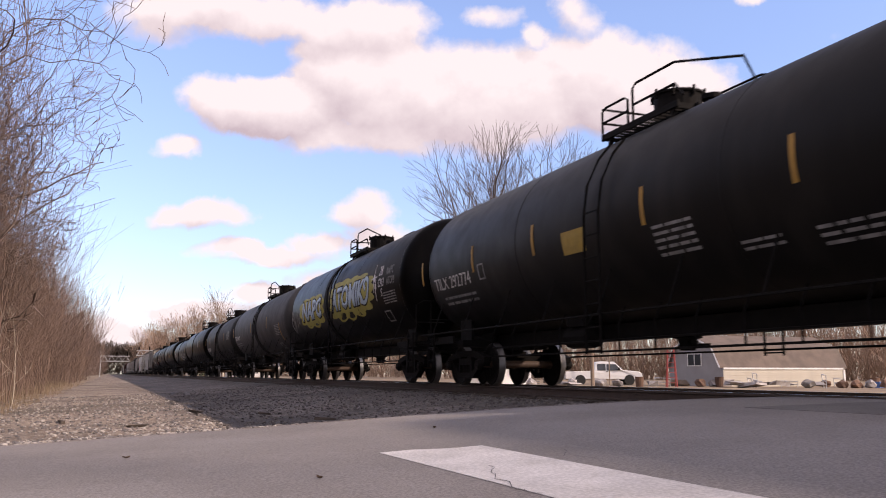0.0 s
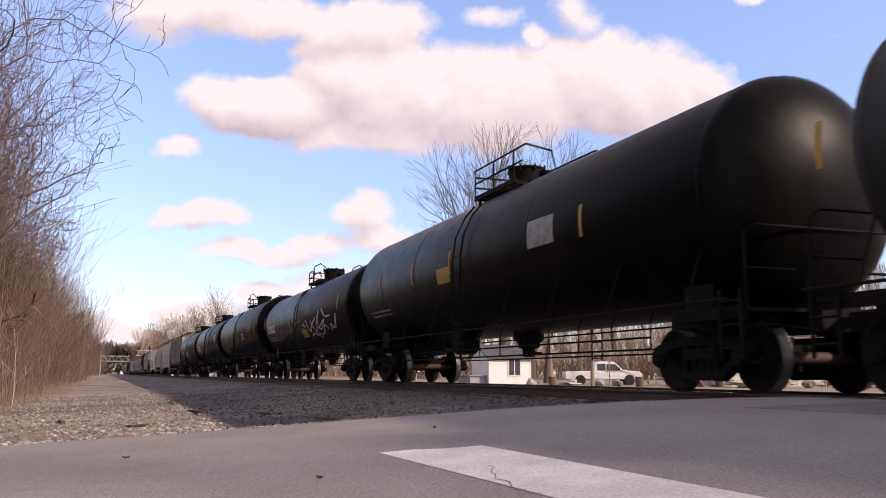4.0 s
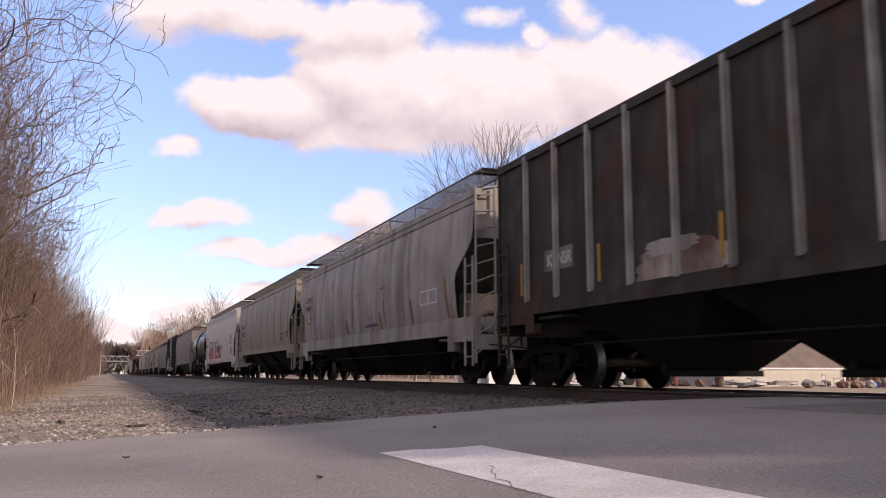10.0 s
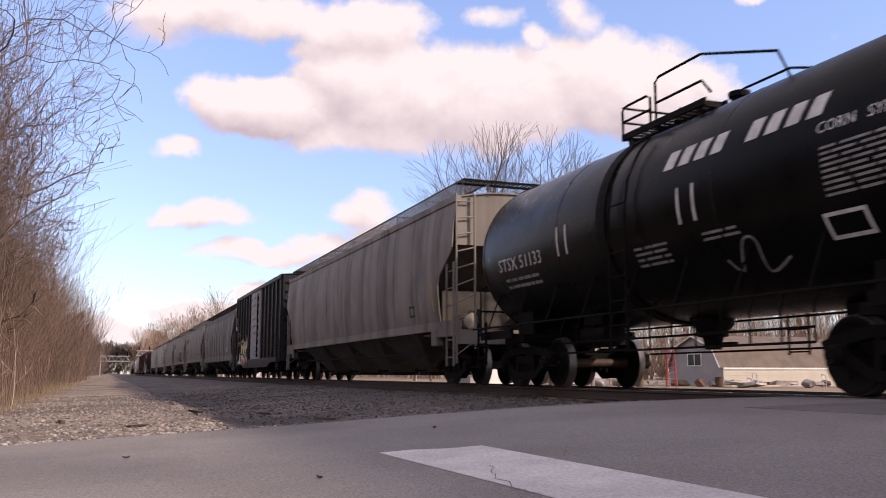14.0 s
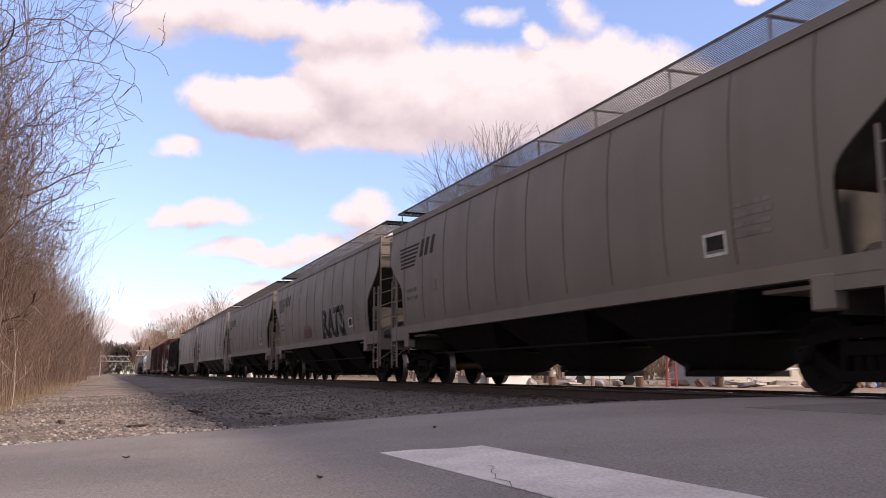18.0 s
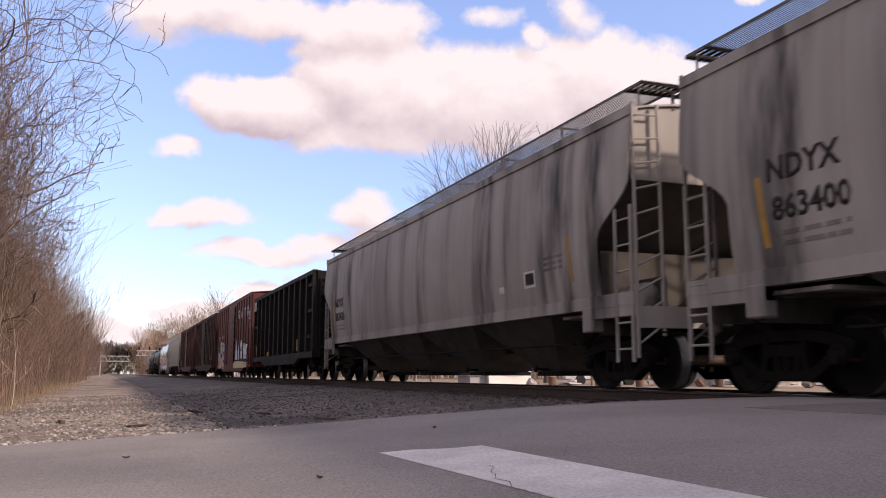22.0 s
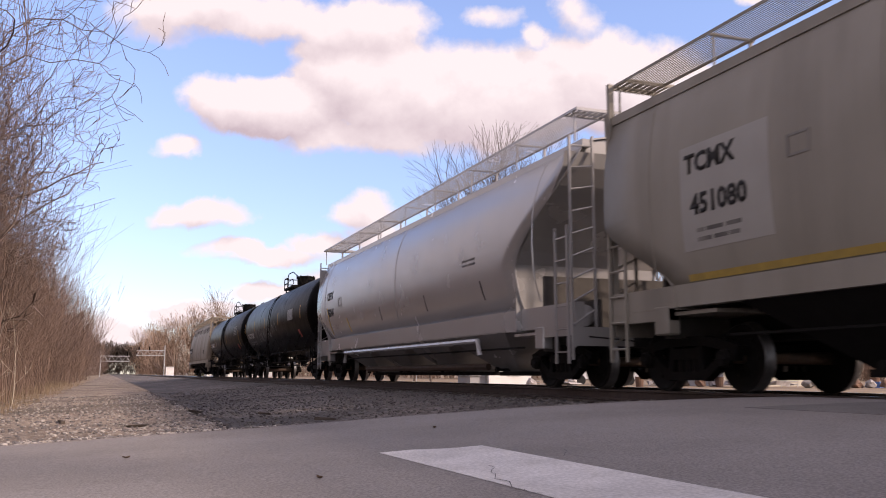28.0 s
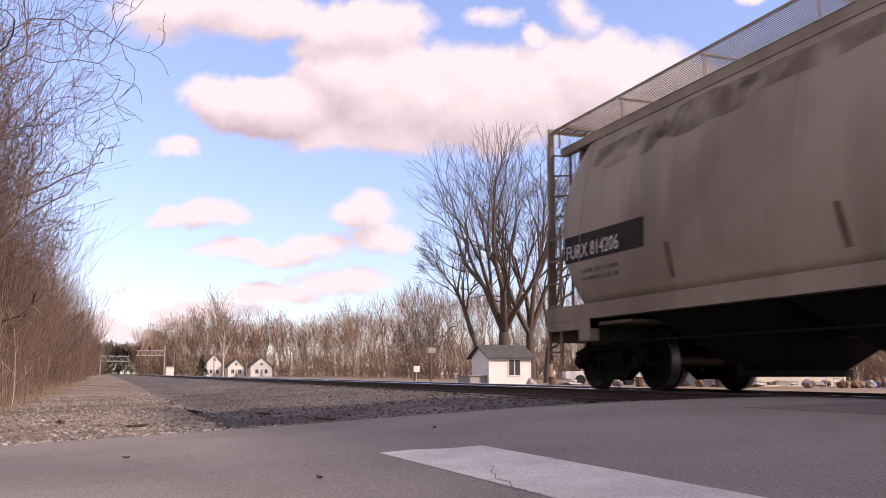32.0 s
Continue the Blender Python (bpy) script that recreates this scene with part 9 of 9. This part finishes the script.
    s.patch("yellow_label", 12.3, 12.5, 1.15, 1.6, M["yellow"], lift=0.17)
    s.patch("yellow_label", 5.2, 5.7, 1.10, 1.26, M["yellow"], lift=0.17)
    s.patch("white_panel", 1.02, 1.7, 3.45, 3.92, M["grey_mark"], lift=0.17)
    s = marshal(416.6, 433.9, box_car(17.3, "box_red", "red boxcar with pale multicolour spray lettering along its foot", posts=16, eave=4.64, crest=4.80, floor=0.62, door=(-1.9, 1.5), deep=0.05))
    s.skin = lambda z: -1.555
    for r, ch in ((11.42, "G"), (12.62, "A"), (13.85, "T"), (14.95, "X")):
        s.text("reporting_mark", ch, r, 3.50, 0.48, M["white_mark"], bold=0.02)
    s.text("reporting_mark", "LRS", 2.06, 2.55, 0.21, M["white_mark"], width=1.1)
    s.text("reporting_mark", "41", 3.6, 2.56, 0.22, M["white_mark"])
    s.text("reporting_mark", "49", 4.33, 2.58, 0.22, M["white_mark"])
    s.poly("spray_field", [(9.71, 0.99), (13.67, 0.97), (15.98, 0.95), (16.05, 0.67), (14.1, 0.6), (9.65, 0.59)], M["spray_cream"], 0.006)
    s.poly("spray_field", [(13.97, 1.1), (15.87, 1.04), (16.01, 0.86), (14.66, 0.62), (14.1, 0.69)], M["spray_pink"], 0.008)
    s.poly("spray_outline", [(10.0, 1.02), (10.72, 2.42), (11.0, 2.3), (11.47, 1.67), (11.7, 2.08), (12.03, 2.06), (12.42, 1.88), (12.77, 2.37), (13.48, 2.07), (13.72, 1.77), (13.87, 2.12), (14.31, 2.01), (14.49, 1.77), (14.67, 2.05), (15.53, 1.91), (15.34, 1.6), (16.02, 1.0), (15.84, 0.88), (13.51, 0.95)], M["dark_mark"], 0.01)
    s.poly("spray_letters", [(10.84, 2.27), (11.35, 1.1), (10.72, 1.08), (10.55, 1.3)], M["spray_white"], 0.014)
    s.poly("spray_letters", [(11.88, 1.99), (12.27, 1.09), (11.69, 1.09), (11.62, 1.59)], M["spray_blue"], 0.014)
    s.poly("spray_letters", [(12.8, 2.24), (13.32, 2.05), (13.38, 1.14), (12.88, 1.1), (12.56, 1.87)], M["spray_white"], 0.014)
    s.poly("spray_letters", [(12.76, 1.85), (13.12, 1.84), (13.15, 1.56), (12.8, 1.54)], M["dark_mark"], 0.018)
    s.poly("spray_letters", [(13.93, 2.0), (14.22, 1.97), (14.48, 1.6), (14.73, 1.95), (15.38, 1.85), (15.06, 1.63), (15.14, 1.29), (13.94, 1.33), (13.84, 1.76)], M["spray_white"], 0.014)
    s.poly("spray_letters", [(13.94, 1.3), (15.14, 1.27), (15.17, 1.1), (14.0, 1.1)], M["spray_blue"], 0.014)
    s.poly("spray_letters", [(15.39, 1.56), (15.91, 1.09), (15.83, 0.96), (15.25, 1.1)], M["spray_pink"], 0.014)
    s.poly("spray_field", [(1.78, 1.56), (2.01, 1.76), (2.47, 1.6), (2.77, 1.92), (2.88, 2.32), (3.23, 2.46), (3.5, 2.31), (4.46, 2.33), (5.13, 2.13), (5.12, 0.8), (5.03, 0.56), (1.85, 0.62)], M["spray_violet"], 0.006)
    s.poly("spray_outline", [(2.89, 2.21), (3.78, 2.26), (4.05, 2.26), (4.04, 1.74), (3.84, 1.53), (3.96, 1.15), (3.88, 0.55), (2.36, 0.6), (2.25, 1.09), (2.67, 1.06), (2.57, 1.27), (2.93, 1.59), (2.9, 1.85)], M["dark_mark"], 0.01)
    s.poly("spray_letters", [(2.98, 2.13), (3.76, 2.2), (3.98, 2.19), (3.95, 1.8), (3.65, 1.6), (3.34, 1.57), (3.19, 1.91), (2.96, 1.9)], M["spray_green"], 0.014)
    s.poly("spray_letters", [(2.98, 1.56), (3.25, 1.28), (3.6, 1.37), (3.86, 1.16), (3.8, 0.61), (2.48, 0.63), (2.35, 1.02), (2.67, 1.01), (3.02, 0.78), (2.65, 1.29)], M["spray_pink"], 0.014)
    s.poly("spray_letters", [(3.07, 1.4), (3.34, 1.57), (3.35, 1.28), (3.21, 1.21)], M["dark_mark"], 0.018)
    s.poly("spray_outline", [(4.11, 2.12), (5.05, 2.14), (4.98, 0.62), (4.0, 0.6)], M["dark_mark"], 0.01)
    s.poly("spray_letters", [(4.17, 2.04), (4.99, 2.09), (4.98, 1.73), (4.49, 1.71), (4.49, 1.54), (4.84, 1.54), (4.85, 1.44), (4.12, 1.43)], M["spray_green"], 0.014)
    s.poly("spray_letters", [(4.12, 1.41), (4.87, 1.42), (4.88, 1.18), (4.48, 1.14), (4.48, 0.98), (4.95, 1.0), (4.92, 0.67), (4.07, 0.65)], M["spray_pink"], 0.014)
    s.poly("spray_smoke", [(2.08, 2.08), (2.43, 2.24), (2.83, 2.15), (2.72, 1.72), (2.31, 1.62), (2.01, 1.76)], M["dark_mark"], 0.008)
    s.stroke("spray_line", [(2.91, 2.18), (3.78, 2.25)], 0.035, M["spray_white"], lift=0.02)
    s.stroke("spray_line", [(2.58, 1.95), (2.73, 1.88), (2.63, 1.63), (2.39, 1.55)], 0.03, M["spray_white"], lift=0.02)
    s.poly("spray_tag", [(15.89, 3.83), (16.04, 3.86), (16.17, 3.71), (16.2, 3.28), (15.87, 3.31)], M["grey_mark"], 0.008)
    s.stroke("spray_line", [(16.07, 3.27), (16.1, 3.07), (16.13, 2.7)], 0.04, M["spray_white"])
    s.stroke("spray_line", [(15.61, 3.63), (15.81, 3.65), (15.68, 3.32), (16.01, 3.26)], 0.05, M["spray_white"])
    s.patch("yellow_label", 15.4, 15.9, 0.72, 0.94, M["yellow"], lift=0.03)
    s.patch("yellow_label", 2.1, 2.6, 0.80, 0.98, M["yellow"], lift=0.03)
    s = marshal(433.9, 451.3, box_car(17.4, "box_brown", "faded brown boxcar with ghostly pale lettering", posts=16, eave=4.60, crest=4.76, floor=0.70, door=(-1.6, 1.8), deep=0.06))
    s.skin = lambda z: -1.565
    F = M["faded_white"]
    ring = [(8.75 + 1.0 * math.cos(a), 2.85 + 1.5 * math.sin(a)) for a in [2 * math.pi * k / 14 for k in range(15)]]
    s.stroke("faded_letter", ring, 0.30, F, lift=0.004)
    for pts, w in (([(3.9, 1.3), (3.95, 2.5), (4.05, 3.9)], 0.34), ([(3.95, 3.8), (4.6, 3.7), (4.7, 3.0), (4.1, 2.6)], 0.26), ([(5.3, 3.7), (5.6, 2.6), (5.7, 1.5)], 0.30), ([(5.7, 1.5), (6.6, 1.45)], 0.24),
                   ([(10.35, 1.3), (10.4, 2.6), (10.5, 3.9)], 0.34), ([(10.5, 3.8), (11.3, 3.7), (11.4, 2.9), (10.6, 2.6)], 0.26), ([(10.7, 2.6), (11.2, 2.0), (11.5, 1.2)], 0.28),
                   ([(12.2, 1.2), (12.3, 2.6), (12.35, 4.0)], 0.34), ([(12.35, 3.9), (12.7, 2.8), (13.1, 1.4)], 0.30), ([(13.15, 1.3), (13.2, 2.6), (13.3, 3.9)], 0.30),
                   ([(14.6, 2.2), (14.65, 3.1), (15.1, 3.2), (15.2, 2.8), (14.7, 2.6)], 0.24), ([(15.4, 1.7), (15.5, 2.6)], 0.28), ([(8.5, 2.2), (8.6, 3.4)], 0.30)):
        s.stroke("faded_letter", pts, w, F, lift=0.004)
    s.outline("data_plate", 14.3, 14.8, 1.3, 1.65, 0.04, M["grey_mark"])
    s.patch("yellow_label", 15.3, 15.9, 1.35, 1.65, M["yellow_box"])
    s = marshal(451.3, 468.5, box_car(17.2, "box_oxide", "dark oxide-red boxcar with a pale door edge", posts=16, eave=4.60, crest=4.76, floor=0.70, door=(-1.5, 1.7), deep=0.05))
    s.skin = lambda z: -1.555
    s.patch("pale_panel", 8.4, 9.2, 1.0, 3.9, M["box_brown_pale"], lift=0.05)
    s.bars("stencil", 2.0, 3.4, 1.0, 1.6, 3, M["grey_mark"])
    s = marshal(468.5, 488.55, H(20.05, "hopper_tcm", "warm-white covered hopper car with a smooth barrel flank", bulge=0.20, bays=4, sill=1.14, sill_h=0.30, eave=4.20, seams=5, cut=1.6, cut_z=2.55, cut_h=1.25, slope_follow=True, post=True, walk_x=1.35, walk_z=4.80))
    s.patch("mark_panel", 2.6, 4.3, 1.85, 3.25, M["mark_pale"], 0.004)
    s.text("reporting_mark", "TCMX", 2.70, 2.88, 0.25, M["dark_mark"], bold=0.012, lift=0.010)
    s.text("reporting_mark", "451080", 2.80, 2.32, 0.26, M["dark_mark"], bold=0.012, lift=0.010)
    s.bars("stencil", 2.9, 3.8, 1.92, 2.16, 2, M["hopper_soot"])
    s.outline("class_mark", 4.6, 4.95, 2.68, 2.94, 0.03, M["hopper_soot"])
    s.patch("reflective_strip", 2.6, 6.5, 1.46, 1.55, M["yellow_box"], lift=0.012)
    s = marshal(488.55, 508.7, H(20.15, "hopper_silver", "bright white covered hopper car with a glossy barrel flank", bulge=0.42, bays=4, bay_paint="hopper_silver", rear_cut=(1.6, 2.5, 1.2), sill=1.05, sill_h=0.40, eave=4.22, seams=3, cut=2.0, cut_z=4.05, cut_h=1.9, slope_follow=True, walk_x=1.35, walk_z=4.80))
    s.text("reporting_mark", "CEFX", 2.2, 2.79, 0.25, M["dark_mark"], bold=0.012)
    s.text("reporting_mark", "76246", 2.28, 2.21, 0.25, M["dark_mark"], bold=0.012)
    s.outline("class_mark", 3.87, 4.25, 2.46, 2.76, 0.03, M["hopper_soot"])
    s.patch("reflective_strip", 2.68, 2.78, 1.57, 2.52, M["yellow_box"], lean=-0.5)
    s.patch("reflective_strip", 5.08, 5.18, 1.58, 2.04, M["yellow_box"], lean=-0.32)
    s.bars("stencil", 2.75, 3.6, 1.72, 1.92, 2, M["hopper_soot"])
    for a, b in ((3.8, 5.3), (6.1, 7.6), (12.4, 14.0)):
        s.patch("sill_panel", a - 0.05, b + 0.05, 1.24, 1.42, M["mark_pale"], lift=0.040)
        s.bars("warning_print", a, b, 1.27, 1.40, 2, M["red_mark"]).location.x = -0.042
    pipes = bmesh.new()
    tube(pipes, ((-1.5, s.half - 4.5, 0.62), (-1.5, s.half - 4.6, 0.92), (-1.5, -s.half + 4.6, 0.92), (-1.5, -s.half + 4.5, 0.62)), 0.06, 8)
    part("discharge_pipe", pipes, M["hopper_silver"], s.car, "long white discharge pipe")
    pipes = bmesh.new()
    tube(pipes, ((-0.95, s.half - 5.3, 0.40), (-0.95, -s.half + 5.3, 0.40)), 0.075, 8)
    part("discharge_pipe", pipes, M["axle_rust"], s.car, "long rusty discharge pipe")
    for r in (8.6, 12.4, 15.9):
        s.patch("reflective_strip", r, r + 0.05, 1.75, 2.15, M["dark_mark"], lean=-0.12)
    s.bars("stencil", 14.9, 15.6, 2.5, 2.7, 2, M["hopper_soot"])
    s = marshal(508.7, 526.9, A(18.2, "black_a", "black tank car with yellow strips and thin spray scrawl"))
    tank_marks(s, "TILX 319103", z=2.12, r=1.62, size=0.26, yellow=(0.7, 4.0, 7.15, 10.8, 15.8))
    s.outline("class_mark", 4.35, 4.65, 2.12, 2.42, 0.03, M["grey_mark"])
    for pts in ([(4.9, 1.95), (5.0, 2.5), (5.25, 2.45), (5.1, 2.2), (4.95, 2.15)], [(5.35, 2.1), (5.5, 2.35), (5.65, 2.1), (5.45, 2.0), (5.35, 2.15)], [(5.8, 2.5), (5.75, 1.95)], [(6.1, 2.45), (5.8, 2.2), (6.1, 1.95)], [(6.25, 2.0), (6.35, 2.45), (6.5, 2.1), (6.7, 2.5), (6.75, 2.0)], [(5.6, 1.75), (6.6, 1.8)], [(7.4, 2.05), (7.45, 2.5), (7.7, 2.1), (7.75, 2.55)], [(7.9, 2.1), (8.1, 2.5), (8.3, 2.1), (7.95, 2.25)], [(8.9, 2.2), (9.0, 2.6), (9.4, 2.3), (9.7, 2.7), (10.0, 2.3)]):
        s.stroke("spray_line", [(r + 0.25, z - 0.08) for r, z in pts], 0.042, M["grey_mark"])
    s.patch("data_plate", 13.2, 14.3, 2.5, 2.95, M["grey_mark"])
    s.patch("diamond_placard", 14.8, 15.1, 1.75, 2.05, M["red_mark"])
    s = marshal(526.9, 545.4, A(18.5, "black_a", "clean black tank car with white lettering and yellow strips", bands=((0.0, 0.5),)))
    s.text("reporting_mark", "GBRX 704777", 1.38, 2.14, 0.28, M["white_mark"])
    s.bars("stencil", 2.5, 4.0, 1.84, 2.04, 2, M["grey_mark"])
    head_text(s, "GBRX 704777", 3.10, 0.16)
    s.bars("stencil", 3.0, 4.4, 1.50, 1.70, 2, M["grey_mark"])
    s.bars("stencil", 5.7, 6.5, 2.2, 2.4, 3, M["grey_mark"])
    s.outline("class_mark", 4.6, 4.9, 2.2, 2.48, 0.03, M["white_mark"])
    for y in (0.75, 4.05, 7.07, 10.44):
        s.patch("reflective_strip", y, y + 0.09, 2.2, 2.75, M["yellow"])
    s.patch("reflective_strip", 16.3, 16.42, 1.9, 2.8, M["yellow"], lean=-0.15)
    s.bars("stencil", 14.3, 15.6, 2.55, 3.1, 6, M["grey_mark"])
    s.patch("diamond_placard", 15.2, 15.5, 1.75, 2.05, M["red_mark"])
    s = marshal(545.4, 563.4, H(18.0, "hopper_cream", "stained cream covered hopper car with a round barrel body", bays=4, sill=1.12, sill_h=0.24, eave=4.22, crest=4.40, seams=4, cut=0.55, round_body=True, walk_x=1.35, walk_z=4.60))
    for i, (r, z, a, b) in enumerate(((3.0, 3.72, 0.9, 0.20), (4.9, 3.80, 1.0, 0.22), (6.9, 3.86, 1.2, 0.14), (9.5, 3.8, 1.4, 0.18), (12.6, 3.75, 1.6, 0.22), (15.0, 3.7, 1.0, 0.2))):
        s.blob("brown_stain", r, z, a, b, M["stain_brown"], 0.012, 70 + i, 7)
    s.patch("mark_panel", 1.36, 3.7, 2.06, 2.50, M["dark_mark"])
    s.text("reporting_mark", "FURX 814206", 1.43, 2.12, 0.23, M["white_mark"], lift=0.013, stretch=0.86)
    s.bars("stencil", 1.9, 3.0, 1.70, 1.95, 2, M["hopper_soot"])
    for r in (4.3, 7.35, 9.4):
        s.patch("rust_streak", r, r + 0.10, 1.55, 2.05, M["junk_b"], lean=-0.12)
    s.outline("data_plate", 13.5, 13.95, 1.88, 2.12, 0.05, M["dark_mark"])
    s.outline("data_plate", 13.97, 14.42, 1.88, 2.12, 0.05, M["dark_mark"])


# bays below pale bodies: brown, with the underside shade darkened into it
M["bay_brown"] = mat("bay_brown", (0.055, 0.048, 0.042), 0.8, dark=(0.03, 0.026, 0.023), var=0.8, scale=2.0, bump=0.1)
M["box_brown_pale"] = mat("box_brown_pale", (0.235, 0.165, 0.135), 0.75, dark=(0.14, 0.075, 0.055), var=0.9, scale=2.0, bump=0.05)
build_train()


def travelled(t):
    """Metres that the train has rolled by t seconds."""
    return 15.96 * t + 0.0375 * t * t


def motions():
    times = [2.0 * i for i in range(17)]
    centre = {}
    for car, u in TRAIN:
        centre[car.name] = u
        walk(car, [(t, pose(TRACK_X, u - travelled(t), 0)) for t in times])
    for ws, car, dy in AXLES:
        u = centre[car.name]
        # the wheels roll while the car is near; each row is under a quarter turn on
        rows, t = [], 0.0
        while t < 32.0:
            here = u - travelled(t)
            rows.append(t)
            t += 1.0 / 30 if -16 < here < 34 else 2.0
        rows.append(32.0)
        keyed, angle, last = [], 0.0, 0.0
        for t in rows:
            step = (travelled(t) - travelled(last)) / 0.457
            step = math.fmod(step, 2 * math.pi) if step < 1.5 else 0.0
            angle += step
            last = t
            keyed.append((t, pose(0, dy, 0.457, math.degrees(angle), 0, 0)))
        walk(ws, keyed)


motions()
